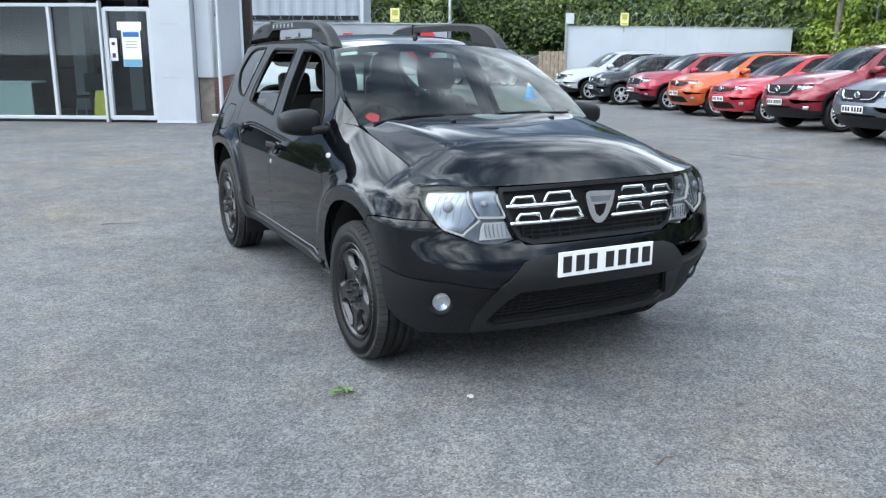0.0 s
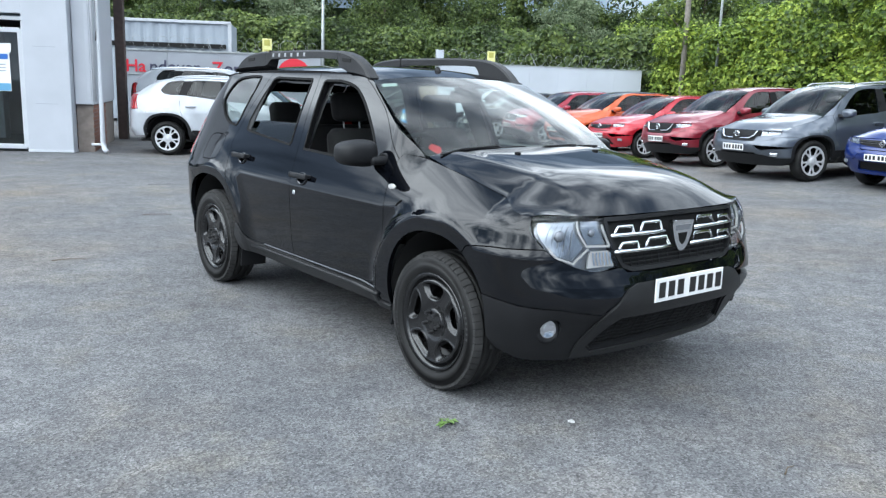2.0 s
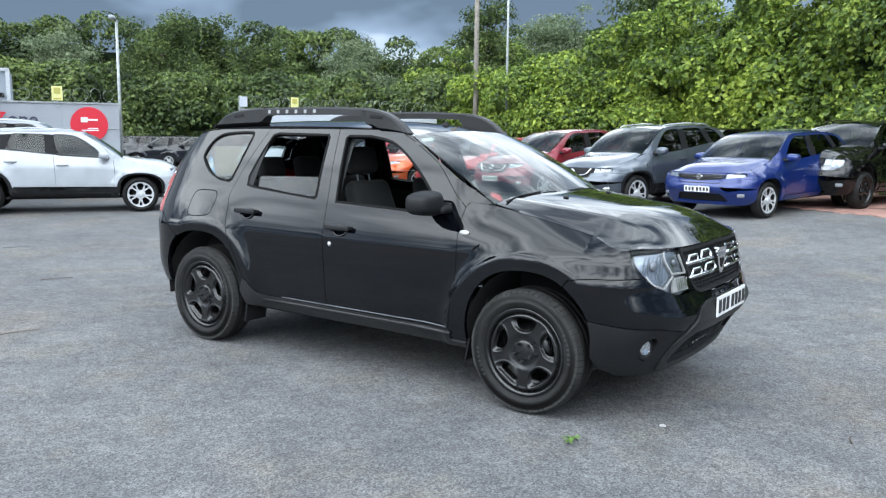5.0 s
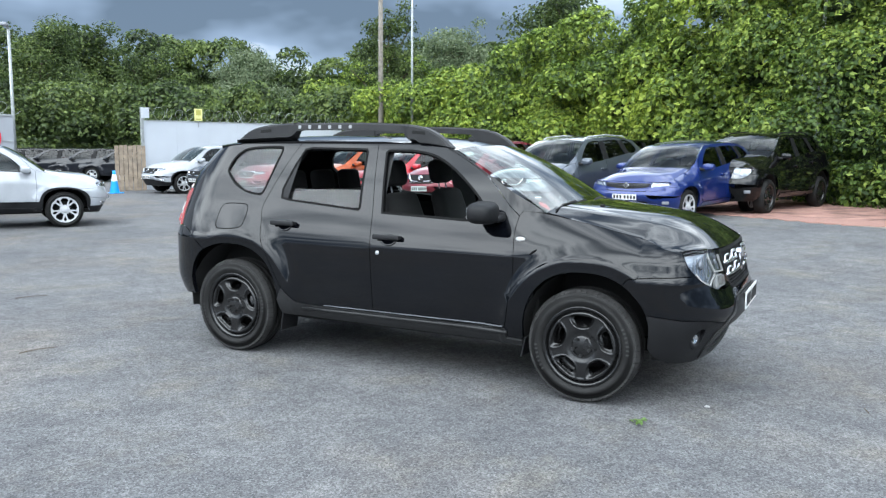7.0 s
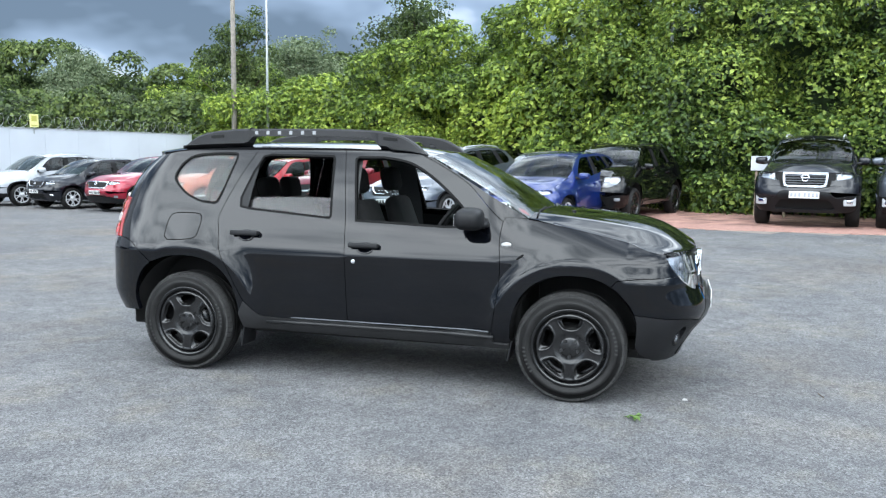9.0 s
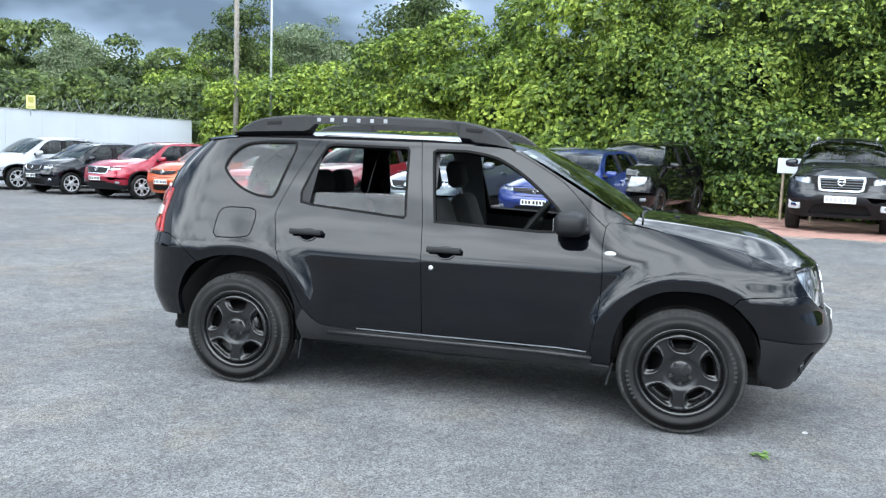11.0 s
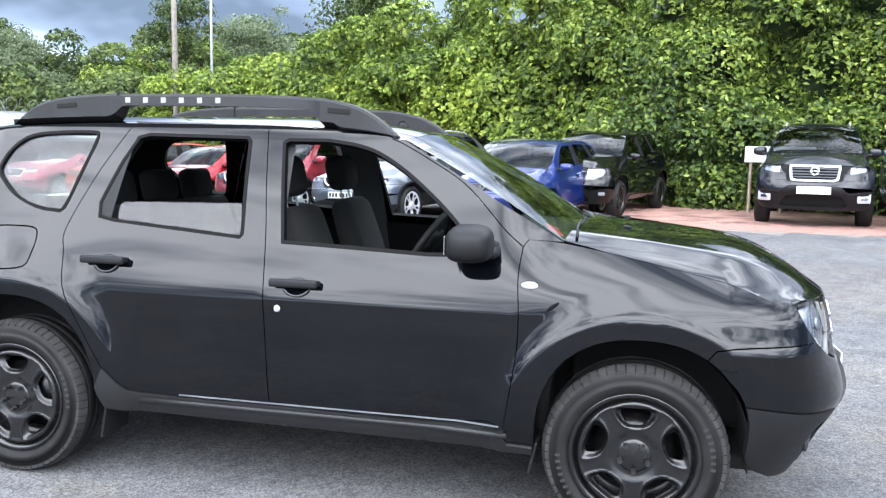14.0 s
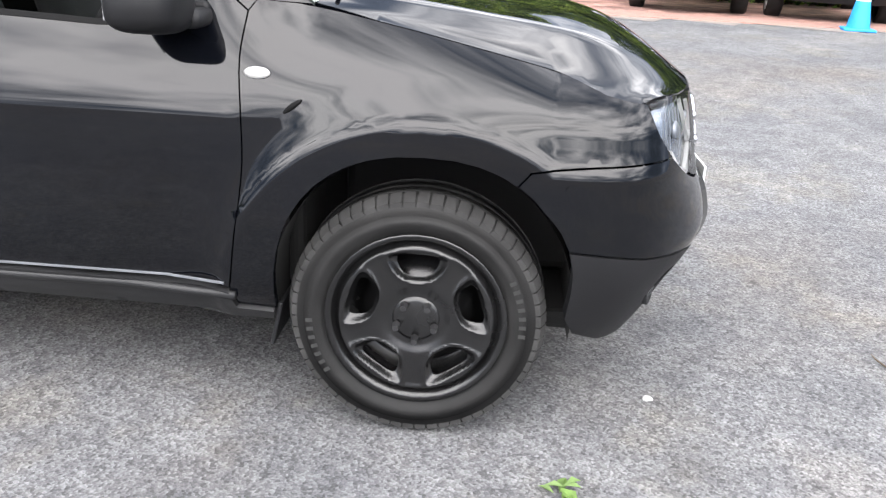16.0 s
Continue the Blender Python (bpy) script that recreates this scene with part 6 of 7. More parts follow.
def warning_sign(x, y, z, ang):
    s = solid("warning_sign", rbox(0.31, 0.02, 0.44, pose(x, y, z, 0, 0, ang), 0.004), M_PALEYELLOW, "pale yellow warning sign on the wall top", "sign", group="yellow warning signs")
    part("symbol", rbox(0.19, 0.006, 0.19, pose(x, y - 0.013, z + 0.08, 0, 0, ang), 0.002, 1, (1, 1)), M_SIGNINK, s)
    part("bar", rbox(0.22, 0.006, 0.04, pose(x, y - 0.013, z - 0.16, 0, 0, ang), 0.002), M_SIGNINK, s)
    part("sign_post", rbox(0.03, 0.02, 0.5, pose(x, y + 0.02, z - 0.2, 0, 0, ang), 0.003), M_POLE, s)


warning_sign(5.35, 30.75, 2.70, wang)
warning_sign(-2.72, 28.62, 2.73, 0)

board, _ = strip_wall("hoarding", (-7.6, 28.7), (-0.95, 28.7), 0.0, 2.42, 0.10, M_GREYPANEL, "pale grey hoarding with red and navy lettering", 4)
part("capping", rbox(6.7, 0.16, 0.05, pose(-4.27, 28.7, 2.445), 0.005), M_POLE, board)
part("rail", rbox(6.6, 0.03, 0.03, pose(-4.27, 28.64, 1.66), 0.004), M_POLE, board)


def lettering(text, x, y, z, size, material, parent):
    cu = bpy.data.curves.new("lettering", "FONT")
    cu.body, cu.size, cu.extrude, cu.offset = text, size, 0.008, 0.006
    tmp = bpy.data.objects.new("lettering", cu)
    scene.collection.objects.link(tmp)
    dg = bpy.context.evaluated_depsgraph_get()
    me = bpy.data.meshes.new_from_object(tmp.evaluated_get(dg))
    bpy.data.objects.remove(tmp)
    me.transform(pose(x, y, z, 90, 0, 0))
    me.materials.clear()
    me.materials.append(material)
    ob = new("lettering", me)
    ob.parent = parent


lettering("Ha", -7.27, 28.63, 1.74, 0.56, M_SIGNRED, board)
lettering("ndover", -6.52, 28.63, 1.74, 0.56, M_SIGNDARK, board)
lettering("Z", -4.52, 28.63, 1.74, 0.56, M_SIGNRED, board)
lettering("one", -4.14, 28.63, 1.74, 0.56, M_SIGNDARK, board)
v, f = lathe([(0.001, -0.012), (0.55, -0.012), (0.55, 0.0)], 40, Matrix.Translation((-1.84, 28.63, 1.78)))
disc = mesh_ob("red_disc", v, f, M_SIGNRED, board, False, "red disc with a plain white outline mark")
for cx, cz, w, h in ((-1.98, 1.93, 0.20, 0.16), (-1.74, 1.93, 0.30, 0.05), (-1.82, 1.60, 0.5, 0.035), (-1.74, 1.66, 0.3, 0.03), (-1.99, 1.52, 0.04, 0.18)):
    part("mark", rbox(w, 0.006, h, pose(cx, 28.613, cz), 0.002), M_WHITE, disc)

box_c = new("shipping_container", None)
tagged(box_c, "pale blue-grey steel container behind the hoarding", "container")
M_CONT = mat("pale_container_steel", (0.33, 0.37, 0.42), 0.6, vary=0.08, scale=1)
v, f = [], []
nrib = 70
for i in range(nrib + 1):
    x = -11.36 + 7.2 * i / nrib
    y = 31.0 + (0.035 if i % 4 in (1, 2) else 0.0)
    v += [(x, y, 0.1), (x, y, 3.55)]
f = [(2 * i, 2 * i + 2, 2 * i + 3, 2 * i + 1) for i in range(nrib)]
mesh_ob("corrugated_side", v, f, M_CONT, box_c, False)
part("body", rbox(7.2, 2.3, 3.45, pose(-7.76, 32.25, 1.825), 0.02), M_CONT, box_c)
part("top_rail", rbox(7.26, 0.10, 0.10, pose(-7.76, 30.99, 3.55), 0.01), M_FRAME, box_c)
part("corner_post", rbox(0.12, 0.12, 3.5, pose(-4.17, 31.0, 1.8), 0.01), M_FRAME, box_c)
part("dark_strip", rbox(4.2, 0.05, 0.16, pose(-6.4, 30.93, 2.72), 0.01), M_DARK, box_c)

fence = new("wooden_fence", None)
tagged(fence, "short weathered plank fence beside the white wall", "fence", "", "structure")
for i in range(7):
    part("plank", rbox(0.13, 0.025, 1.55 + 0.02 * (i % 3), pose(2.35 + 0.14 * i, 30.3 - 0.04 * i, 0.78, 0, 0.4 * (i % 2), -12), 0.004), M_WOOD, fence)
part("rail", rbox(1.0, 0.05, 0.08, pose(2.78, 30.25, 1.2, 0, 0, -14), 0.005), M_WOOD, fence)


# ---- showroom building ----
shop = new("showroom", None)
tagged(shop, "white-clad showroom with large dark shop windows", "building")
part("column", rbox(0.84, 0.30, 6.0, pose(-6.57, 17.40, 3.03), 0.015), M_CLAD, shop)
part("column_foot", rbox(0.86, 0.32, 0.05, pose(-6.57, 17.40, 0.03), 0.006), M_FRAME, shop)
for z in (0.95, 2.04, 3.1):
    part("cladding_joint", rbox(0.42, 0.006, 0.012, pose(-6.60, 17.247, z)), M_GREYPANEL, shop)
part("side_wall", rbox(0.34, 3.95, 5.1, pose(-6.23, 19.45, 3.50, 0, 0, 7.6), 0.01), M_CLAD, shop)
part("end_panel", rbox(0.30, 0.06, 5.1, pose(-5.98, 17.53, 3.51), 0.01), M_CLAD, shop)
plinth = part("brick_plinth", rbox(0.30, 3.8, 0.95, pose(-6.24, 19.45, 0.475, 0, 0, 7.6)), M_MORTAR, shop)
for row in range(12):
    for i in range(3):
        x = -6.13 + 0.115 * i + (0.05 if row % 2 else 0)
        if x < -5.85:
            part("brick", rbox(0.105, 0.02, 0.066, pose(x, 17.645, 0.04 + 0.078 * row), 0.003, 1), M_BRICK, plinth)
    for i in range(9):
        y = 17.70 + 0.228 * i + (0.11 if row % 2 else 0)
        part("brick", rbox(0.02, 0.215, 0.066, pose(-5.845 - 0.1334 * (y - 17.6), y, 0.04 + 0.078 * row, 0, 0, 7.6), 0.003, 1), M_BRICK, plinth)
part("upper_wall", rbox(7.6, 0.25, 3.3, pose(-10.75, 17.45, 4.30), 0.01), M_CLAD, shop)
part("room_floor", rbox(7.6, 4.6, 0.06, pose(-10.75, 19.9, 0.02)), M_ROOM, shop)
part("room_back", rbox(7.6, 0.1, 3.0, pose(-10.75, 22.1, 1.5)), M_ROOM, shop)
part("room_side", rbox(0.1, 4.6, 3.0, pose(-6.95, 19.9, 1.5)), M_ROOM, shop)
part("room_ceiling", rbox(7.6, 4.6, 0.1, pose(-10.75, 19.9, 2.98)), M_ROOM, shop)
for px in (-12.9, -10.1, -8.7):
    part("room_pillar", rbox(0.34, 0.34, 2.9, pose(px, 20.6, 1.48), 0.01), M_GREYPANEL, shop)
part("room_counter", rbox(3.2, 0.6, 1.05, pose(-11.6, 21.4, 0.55), 0.02), M_TRIM, shop)
part("roof", rbox(8.2, 5.2, 0.15, pose(-10.6, 19.9, 6.05), 0.02), M_GREYPANEL, shop)
part("far_wall", rbox(0.2, 4.9, 6.0, pose(-14.5, 19.9, 3.0), 0.01), M_CLAD, shop)
part("back_wall", rbox(7.9, 0.2, 6.0, pose(-10.55, 22.3, 3.0), 0.01), M_CLAD, shop)


def glazing(x0, x1, z0, z1, name, fw=0.07, ends=None):
    w = part(name, rbox(x1 - x0, 0.012, z1 - z0, pose((x0 + x1) / 2, 17.47, (z0 + z1) / 2)), M_SHOPGLASS, shop)
    for cx in ends if ends is not None else (x0, x1):
        part("mullion", rbox(fw, 0.12, z1 - z0 + 0.04, pose(cx, 17.44, (z0 + z1) / 2), 0.008), M_FRAME, w)
    for cz in (z0, z1):
        part("transom", rbox(x1 - x0, 0.11, fw, pose((x0 + x1) / 2, 17.44, cz), 0.008), M_FRAME, w)
    return w


glazing(-14.3, -11.80, 0.10, 2.42, "shop_window", ends=(-14.3,))
glazing(-11.80, -9.21, 0.10, 2.42, "shop_window", ends=(-11.80,))
glazing(-9.21, -8.16, 0.10, 2.42, "shop_window", ends=(-9.21,))
glazing(-9.21, -7.0, 2.56, 2.95, "fanlight", ends=(-9.21,))
glazing(-14.3, -9.21, 2.56, 2.95, "fanlight", ends=(-14.3, -11.80))
dr = glazing(-8.02, -7.07, 0.10, 2.34, "glass_door", 0.09)
part("door_frame", rbox(0.05, 0.14, 2.5, pose(-8.11, 17.40, 1.25), 0.008), M_FRAME, dr)
part("door_frame", rbox(0.05, 0.14, 2.5, pose(-7.0, 17.40, 1.25), 0.008), M_FRAME, dr)
part("door_handle", rod([(-7.92, 17.33, 0.85), (-7.92, 17.33, 1.45)], 0.016), M_CHROME, dr)
nt2 = part("notice", rbox(0.40, 0.008, 0.86, pose(-7.50, 17.445, 1.60), 0.002), M_WHITE, dr, "white and blue printed notice")
part("notice_head", rbox(0.52, 0.008, 0.17, pose(-7.52, 17.435, 2.0), 0.002), M_WHITE, nt2)
part("blue_band", rbox(0.34, 0.004, 0.10, pose(-7.50, 17.437, 1.83)), M_BLUE, nt2)
part("blue_band", rbox(0.38, 0.004, 0.14, pose(-7.50, 17.437, 1.25)), mat("pale_blue_print", (0.12, 0.32, 0.5), 0.5), nt2)
for i in range(3):
    part("bar", rbox(0.24, 0.004, 0.022, pose(-7.50, 17.437, 1.68 - 0.06 * i)), M_GREYPANEL, nt2)
nt3 = part("notice", rbox(0.16, 0.008, 0.46, pose(-7.87, 17.40, 1.52), 0.002), M_WHITE, dr, "narrow white notice")
part("symbol", rbox(0.07, 0.004, 0.07, pose(-7.87, 17.394, 1.64)), M_INK, nt3)
part("symbol", rbox(0.07, 0.004, 0.09, pose(-7.87, 17.394, 1.40)), M_SIGNDARK, nt3)
# pipes at the corner
pipe = part("drain_pipe", rod([(-5.62, 17.36, 5.9), (-5.62, 17.36, 0.22), (-5.58, 17.30, 0.08), (-5.52, 17.22, 0.04)], 0.05, 12), M_FRAME, shop, "white plastic drain pipe", True)
part("pipe_bracket", rod([(-5.62, 17.36, 0.17), (-5.84, 17.36, 0.17)], 0.025, 8), M_FRAME, pipe)
part("drain_pipe", rod([(-5.76, 17.50, 5.9), (-5.76, 17.50, 1.0)], 0.03, 10), M_FRAME, shop, smooth=True)
part("cable", rod([(-5.70, 17.48, 3.4), (-5.66, 17.46, 2.5), (-5.70, 17.48, 2.2)], 0.012, 6), M_INK, shop)
shop.location = (0.35, 0, 0)
solid("steel_post", rbox(0.22, 0.2, 5.2, pose(-5.84, 21.7, 2.6), 0.01), M_BROWN, "dark brown steel gate post", "post")

desk = new("reception_desk", None)
tagged(desk, "pale green-white reception desk behind the glass", "desk")
part("front_panel", rbox(0.95, 0.04, 0.72, pose(-10.35, 18.3, 0.42), 0.006), mat("pale_mint_board", (0.62, 0.72, 0.70), 0.5), desk)
part("desk_top", rbox(1.1, 0.6, 0.04, pose(-10.35, 18.55, 0.80), 0.008), M_WHITE, desk)
part("side_panel", rbox(0.04, 0.55, 0.72, pose(-10.8, 18.55, 0.42), 0.006), M_WHITE, desk)
chair = new("chair", None)
tagged(chair, "grey office chair with thin metal legs", "chair")
part("seat", rbox(0.46, 0.44, 0.06, pose(-8.75, 18.7, 0.47), 0.02), M_TRIM, chair)
part("backrest", rbox(0.44, 0.05, 0.42, pose(-8.75, 18.95, 0.78), 0.02), M_TRIM, chair)
for dx, dy in ((-0.2, -0.2), (0.2, -0.2), (-0.2, 0.2), (0.2, 0.2)):
    part("leg", rod([(-8.75 + dx, 18.7 + dy, 0.46), (-8.75 + dx * 1.2, 18.7 + dy * 1.2, 0.05)], 0.012, 6), M_ALLOY, chair)
wet = new("floor_sign", None)
tagged(wet, "folding yellow plastic floor sign behind the glass", "floor sign")
for s in (-1, 1):
    part("board", rbox(0.26, 0.02, 0.62, pose(-8.10, 17.9 + 0.10 * s, 0.35, 16 * s, 0, 0), 0.01), M_YELLOW, wet)

# ---- poles, signs, cones, litter ----
def pole(name, x, y, h, r, material, label, cat, lamp=False):
    p = new(name, None)
    tagged(p, label, cat)
    part("shaft", rod([(x, y, 0), (x, y, h * 0.5), (x, y, h)], r, 10, r * 0.7), material, p, smooth=True)
    part("foot", rod([(x, y, 0), (x, y, min(1.0, h * 0.15))], r * 1.5, 10), material, p, smooth=True)
    if lamp:
        part("arm", rod([(x, y, h), (x - 0.06, y - 0.12, h + 0.05), (x - 0.10, y - 0.25, h + 0.06)], r * 0.6, 8), material, p, smooth=True)
        part("lamp_head", rbox(0.18, 0.42, 0.10, pose(x - 0.14, y - 0.42, h + 0.06, 0, 0, -14), 0.03), M_GREYPANEL, p)


pole("street_lamp", -0.88, 29.2, 5.1, 0.06, M_POLE, "grey steel street lamp beside the hoarding", "street lamp", True)
pole("lamp_column", 13.35, 28.8, 9.5, 0.055, M_POLE, "slim pale steel lamp column", "lamp column")
pole("telegraph_pole", 12.7, 30.2, 9.0, 0.12, M_TELEGRAPH, "grey timber telegraph pole", "telegraph pole")
pole("street_lamp", 14.6, 12.0, 5.6, 0.06, M_POLE, "grey steel street lamp in the hedge", "street lamp", True)
brd = solid("white_board", rbox(0.03, 1.30, 0.32, pose(13.48, 8.53, 1.50, 0, 0, 20), 0.006), M_WALLWHITE, "small white board on two posts before the hedge", "sign board")
for dy in (-0.3, 0.3):
    part("post", rbox(0.05, 0.05, 1.2, pose(13.43 - 0.34 * dy, 8.75 + 0.94 * dy, 0.88), 0.005), M_WOOD, brd)


def cone(x, y):
    c = new("traffic_cone", None)
    tagged(c, "bright blue traffic cone with a white band", "traffic cone", "blue traffic cones")
    for nm, z0, z1, m in (("cone_body", 0.03, 0.40, M_CONE), ("white_band", 0.40, 0.62, M_WHITE), ("cone_tip", 0.62, 0.74, M_CONE)):
        r0, r1 = 0.16 - 0.16 * z0, 0.16 - 0.16 * z1
        v, f = lathe([(r0, z0), (r1, z1)] + ([(0.001, z1)] if nm == "cone_tip" else []), 24, Matrix.Rotation(radians(90), 4, "X") @ Matrix.Diagonal((1, 1, -1, 1)))
        mesh_ob(nm, [Vector((q.x, q.y, abs(q.z))) for q in v], f, m, c)
    part("base", rbox(0.42, 0.42, 0.035, pose(0, 0, 0.018), 0.012), M_CONE, c)
    c.matrix_world = pose(x, y, ground_z(x, y), 0, 0, 20)


cone(10.97, 4.57)
cone(1.9, 28.6)

rl = random.Random(3)
def litter(name, x, y, label, material, size, cat, leafy=False):
    bm = bmesh.new()
    if leafy:
        for k in range(7):
            a = k * 0.9 + rl.random()
            l = size * (0.5 + 0.5 * rl.random())
            d, n = Vector((math.cos(a), math.sin(a), 0)), Vector((-math.sin(a), math.cos(a), 0))
            o = Vector((rl.uniform(-1, 1), rl.uniform(-1, 1), 0)) * size * 0.2 + Vector((0, 0, 0.004 + 0.003 * k))
            q = [bm.verts.new(p) for p in (o, o + d * l * 0.5 + n * l * 0.22 + Vector((0, 0, 0.012)), o + d * l, o + d * l * 0.5 - n * l * 0.22 + Vector((0, 0, 0.010)))]
            bm.faces.new((q[0], q[1], q[2]))
            bm.faces.new((q[0], q[2], q[3]))
    else:
        bmesh.ops.create_icosphere(bm, subdivisions=2, radius=size)
        for v in bm.verts:
            v.co *= 0.8 + 0.4 * rl.random()
            v.co.z = abs(v.co.z) * 0.6
    bmesh.ops.translate(bm, vec=(x, y, 0.002), verts=bm.verts)
    solid(name, bm, material, label, cat)


M_PEBBLE = mat("pale_stone", (0.42, 0.42, 0.41), 0.8, vary=0.2, scale=60)
M_LEAF = mat("fallen_leaf", (0.10, 0.17, 0.04), 0.6, vary=0.3, scale=20)
litter("fallen_leaf", -0.412, 3.454, "small crumpled green leaf on the asphalt", M_LEAF, 0.09, "leaf", True)
litter("pebble", 0.162, 3.449, "small pale stone on the asphalt", M_PEBBLE, 0.015, "stone")
for x, y, a, l in ((-2.99, 6.98, 15, 0.26), (-2.0, 2.2, 70, 0.12), (-2.75, 9.4, 5, 0.3), (0.9, 2.9, 40, 0.1)):
    d = Vector((math.cos(radians(a)), math.sin(radians(a)), 0)) * l / 2
    c = Vector((x, y, 0.006))
    solid("twig", rod([c - d, c + Vector((0, 0.015, 0.004)), c + d], 0.004, 5, 0.002), M_BARK, "thin dark twig on the asphalt", "twig")
for (x0, y0), (x1, y1) in (((3.7, 14.7), (4.4, 14.1)), ((3.9, 12.4), (4.6, 11.0)), ((-3.4, 12.2), (-2.9, 12.25))):
    pts = [(x0 + (x1 - x0) * i / 6 + rl.uniform(-0.03, 0.03), y0 + (y1 - y0) * i / 6 + rl.uniform(-0.03, 0.03), 0.0) for i in range(7)]
    pts = [(x, y, ground_z(x, y) - 0.006) for x, y, z in pts]
    solid("tar_crack", rod(pts, 0.014, 6, 0.008), M_CRACK, "dark tar-filled crack in the asphalt", "crack", "structure")

# ---- parked cars ----
def paint(name, c, metal=0.35, rough=0.3):
    return mat(name, c, rough, metal, 1.0, 0.4, 0.08, 4)


P_WHITE = paint("white_car_paint", (0.38, 0.40, 0.43), 0.0)
P_SILVER = paint("silver_car_paint", (0.45, 0.46, 0.47), 0.6)
P_GREY = paint("slate_grey_car_paint", (0.10, 0.115, 0.14), 0.6)
P_RED = paint("bright_red_car_paint", (0.42, 0.012, 0.025), 0.3)
P_REDDISH = paint("cherry_red_car_paint", (0.28, 0.010, 0.03), 0.35)
P_MAROON = paint("dark_red_car_paint", (0.20, 0.012, 0.025), 0.4)
P_ORANGE = paint("orange_car_paint", (0.55, 0.10, 0.025), 0.4)
P_BLUE = paint("deep_blue_car_paint", (0.004, 0.02, 0.14), 0.3)
P_BLACK = mat("black_car_paint", (0.003, 0.003, 0.0034), 0.4, 0.0, 1.0, 0.0, 0.2, 4)
P_NAVY = mat("blue_black_car_paint", (0.006, 0.007, 0.011), 0.4, 0.0, 1.0, 0.1, 0.2, 4)

parked_car("white crossover with black arch trim beside the hoarding", -2.6, 17.92, -3, 4.36, 1.80, 1.59, 2.68, P_WHITE, "nissan", 0.10, 0.06, clad=True, rails="silver")
parked_car("white van-like people carrier behind the crossover", -3.45, 22.0, 0, 4.4, 1.82, 1.84, 2.7, P_WHITE, "other", 0.12, 0.0, full=False)
ROW = [
    ("slate grey crossover with chrome grille vee", 6.95, 12.3, 192, 4.36, 1.80, 1.59, 2.65, P_GREY, "nissan", 0.10, 0.06, True, "silver"),
    ("dark red small crossover parked in the row", 6.65, 15.0, 192, 4.13, 1.76, 1.56, 2.53, P_MAROON, "nissan", 0.06, 0.10, True, False),
    ("bright red hatchback parked in the row", 6.30, 17.7, 191, 4.05, 1.78, 1.44, 2.58, P_RED, "renault", 0.08, 0.08, False, False),
    ("orange crossover with black roof parked in the row", 5.93, 20.2, 191, 4.12, 1.78, 1.56, 2.60, P_ORANGE, "renault", 0.06, 0.08, False, False),
    ("red crossover with chrome-framed grille", 5.33, 22.6, 191, 4.16, 1.74, 1.55, 2.54, P_REDDISH, "peugeot", 0.06, 0.06, True, False),
    ("blue-black small hatchback parked in the row", 4.40, 24.9, 190, 3.83, 1.68, 1.46, 2.45, P_NAVY, "nissan", 0.07, 0.07, False, False),
    ("white crossover at the end of the row", 3.80, 27.3, 191, 4.36, 1.80, 1.59, 2.65, P_WHITE, "nissan", 0.10, 0.06, True, False),
    ("deep blue hatchback with diamond badge", 7.95, 10.15, 192, 4.05, 1.80, 1.44, 2.58, P_BLUE, "renault", 0.08, 0.08, False, False),
    ("black off-road car parked beside the hedge", 10.3, 10.2, 192, 4.32, 1.82, 1.62, 2.67, P_BLACK, "other", 0.02, 0.0, False, "black"),
]
for lab, x, y, a, ln, w, h, base, pt, st, dr_, sl, cl_, rl_ in ROW:
    cx, cy = by_left_front(x, y, a, base, w)
    parked_car(lab, cx, cy, a, ln, w, h, base, pt, st, dr_, sl, clad=cl_, rails=rl_, lower=pt, roof_paint=P_BLACK if "orange" in lab else None, rim="steel" if "off-road" in lab else "alloy")
parked_car("black pick-up truck with wide chrome grille", 13.2, 7.75, 198, 5.2, 1.85, 1.82, 3.15, P_NAVY, "pickup", 0.02, 0.0, rails="silver", clad=False, ink=M_GREYPANEL, full=False, lower=M_PLASTIC)
parked_car("slate grey pick-up truck with chrome grille", 13.9, 5.75, 198, 5.2, 1.85, 1.82, 3.15, P_GREY, "pickup", 0.02, 0.0, rails="silver", clad=False, ink=M_GREYPANEL, full=False, lower=M_PLASTIC)
parked_car("dark estate car parked behind the row", 12.9, 16.8, 192, 4.5, 1.82, 1.62, 2.7, P_BLACK, "nissan", 0.08, 0.05, full=False)
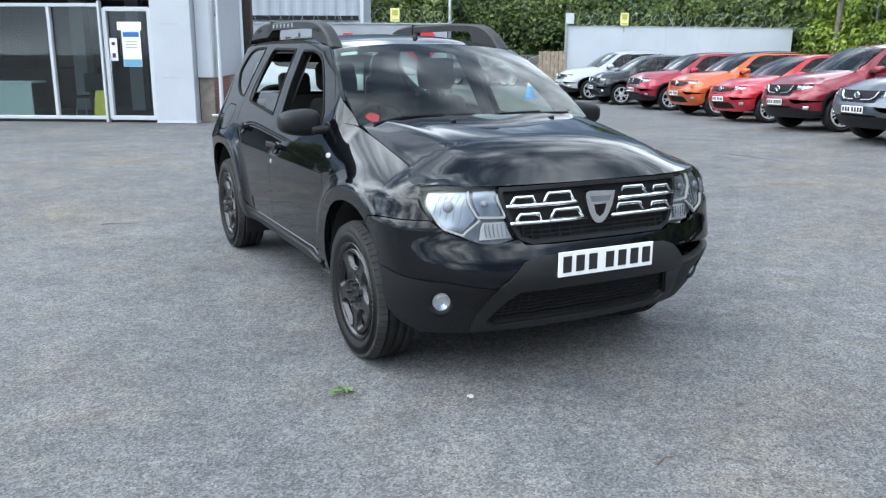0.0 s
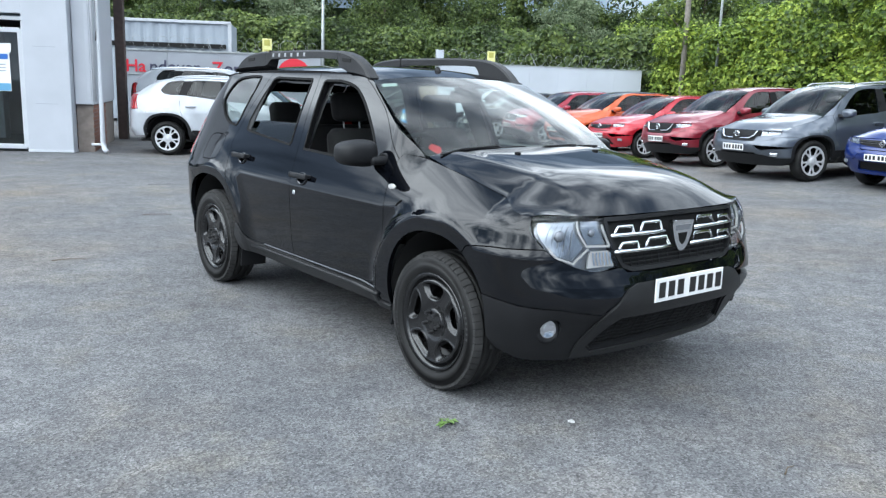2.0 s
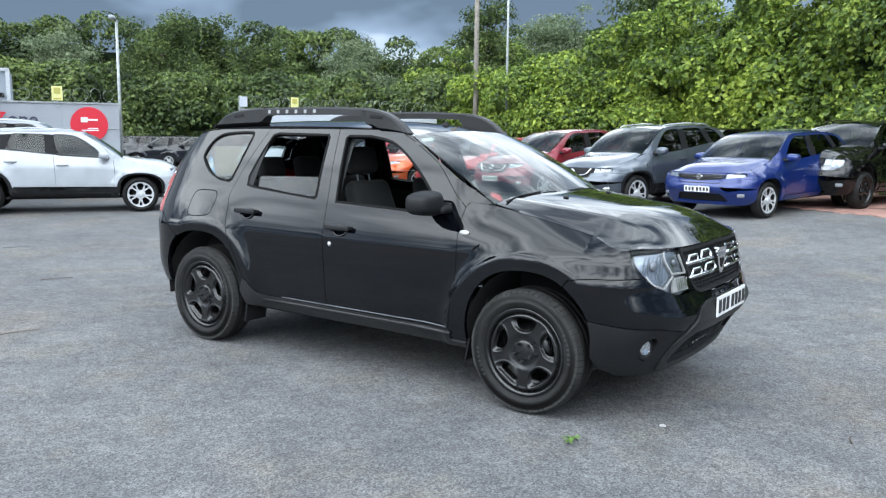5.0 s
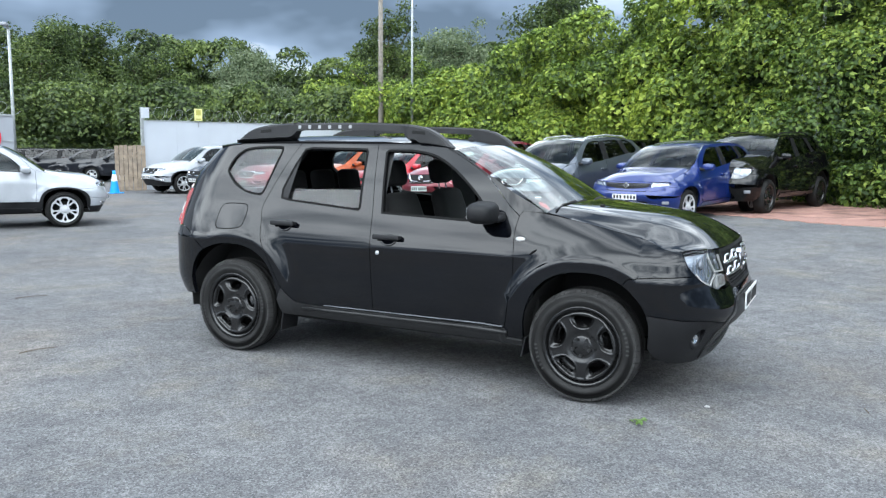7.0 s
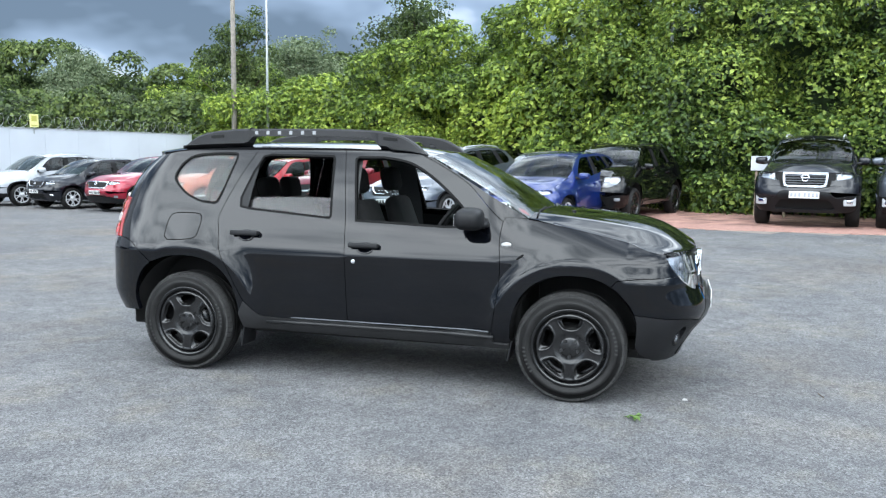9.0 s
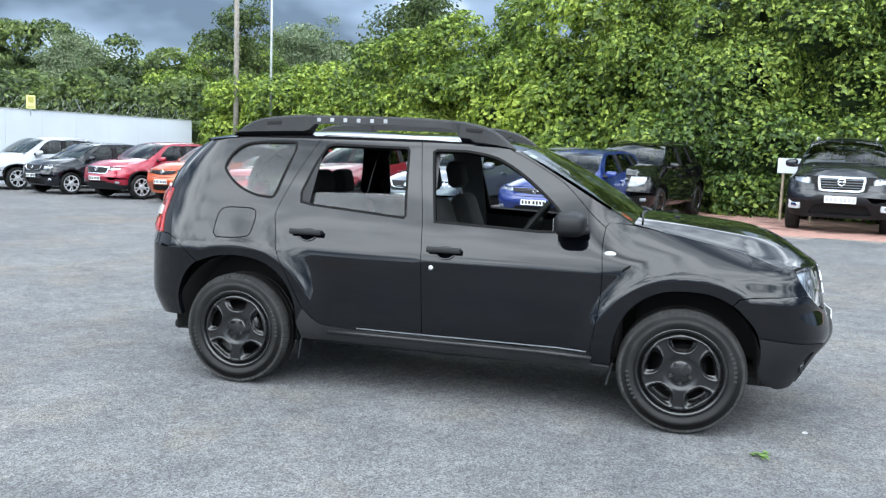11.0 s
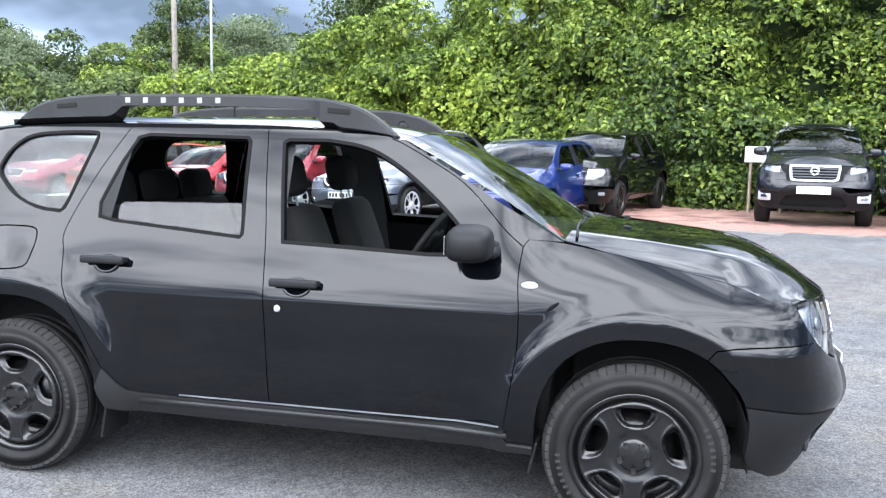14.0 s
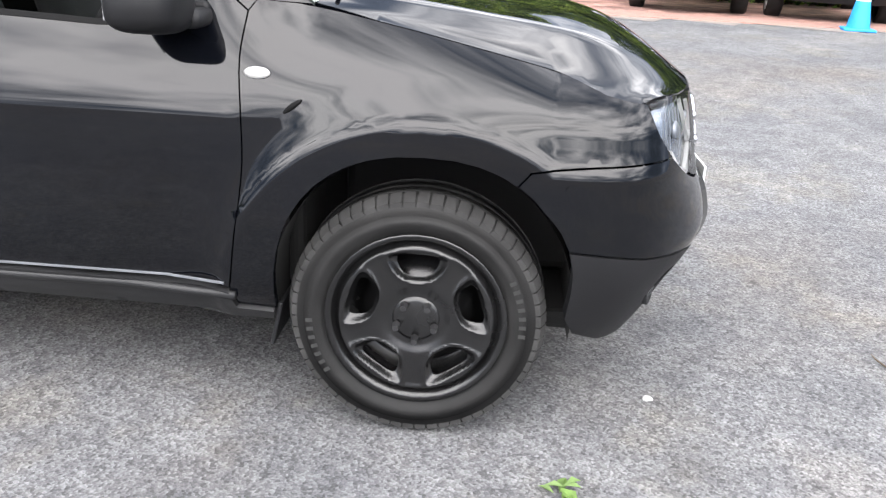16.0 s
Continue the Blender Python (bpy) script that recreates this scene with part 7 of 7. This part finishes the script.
parked_car("silver-green hatchback parked behind the row", 12.6, 14.3, 192, 4.2, 1.78, 1.50, 2.6, P_SILVER, "renault", 0.08, 0.06, full=False)
far = parked_car("dark car in the far row beyond the fence", 0.6, 40.5, 150, 4.2, 1.78, 1.46, 2.6, P_NAVY, "nissan", 0.08, 0.05, full=False)
for x, y, a in ((1.9, 39.6, 152), (3.2, 38.8, 148), (4.4, 38.0, 150), (-0.8, 41.2, 151)):
    copy_thing(far, pose(x, y, 0, 0, 0, a))
parked_car("white car in the far row beyond the fence", -2.6, 42.5, 152, 4.2, 1.78, 1.46, 2.6, P_WHITE, "nissan", 0.08, 0.05, full=False)

# ---- block paving, laid last ----
rows, verts, faces = [], [], []
u = Vector((0.40, -0.916))
w = Vector((0.916, 0.40))
bpts = [(x, y) for x, y in PAVED]
near = []
o = Vector((7.0, 14.0))
for i in range(-20, 110):
    for j in range(0, 110):
        p = o + u * (0.2 * i + (0.1 if j % 2 else 0)) + w * (0.1 * j)
        if inside(p.x, p.y, bpts):
            near.append((p.x, p.y))
near.sort(key=lambda q: q[0] * 0.9 + q[1] * 0.3)
ang = math.degrees(math.atan2(u.y, u.x))
for x, y in near[:300]:
    b = new("brick", brick_me)
    b.parent = pav
    b.matrix_world = pose(x, y, ground_z(x, y) + 0.006 + rl.uniform(-0.002, 0.002), 0, 0, ang)
for x, y in near[300:]:
    k = len(verts)
    z = ground_z(x, y) + 0.020 + rl.uniform(-0.002, 0.002)
    for sx, sy in ((-1, -1), (1, -1), (1, 1), (-1, 1)):
        q = Vector((x, y)) + u * 0.097 * sx + w * 0.046 * sy
        verts.append((q.x, q.y, z))
    for sx, sy in ((-1, -1), (1, -1), (1, 1), (-1, 1)):
        q = Vector((x, y)) + u * 0.098 * sx + w * 0.047 * sy
        verts.append((q.x, q.y, z - 0.012))
    faces += [(k, k + 1, k + 2, k + 3)] + [(k + 4 + q, k + 4 + (q + 1) % 4, k + (q + 1) % 4, k + q) for q in range(4)]
rest = mesh_ob("brick_field", verts, faces, M_PAVER, pav, False)
tagged(rest, kind="stuff")
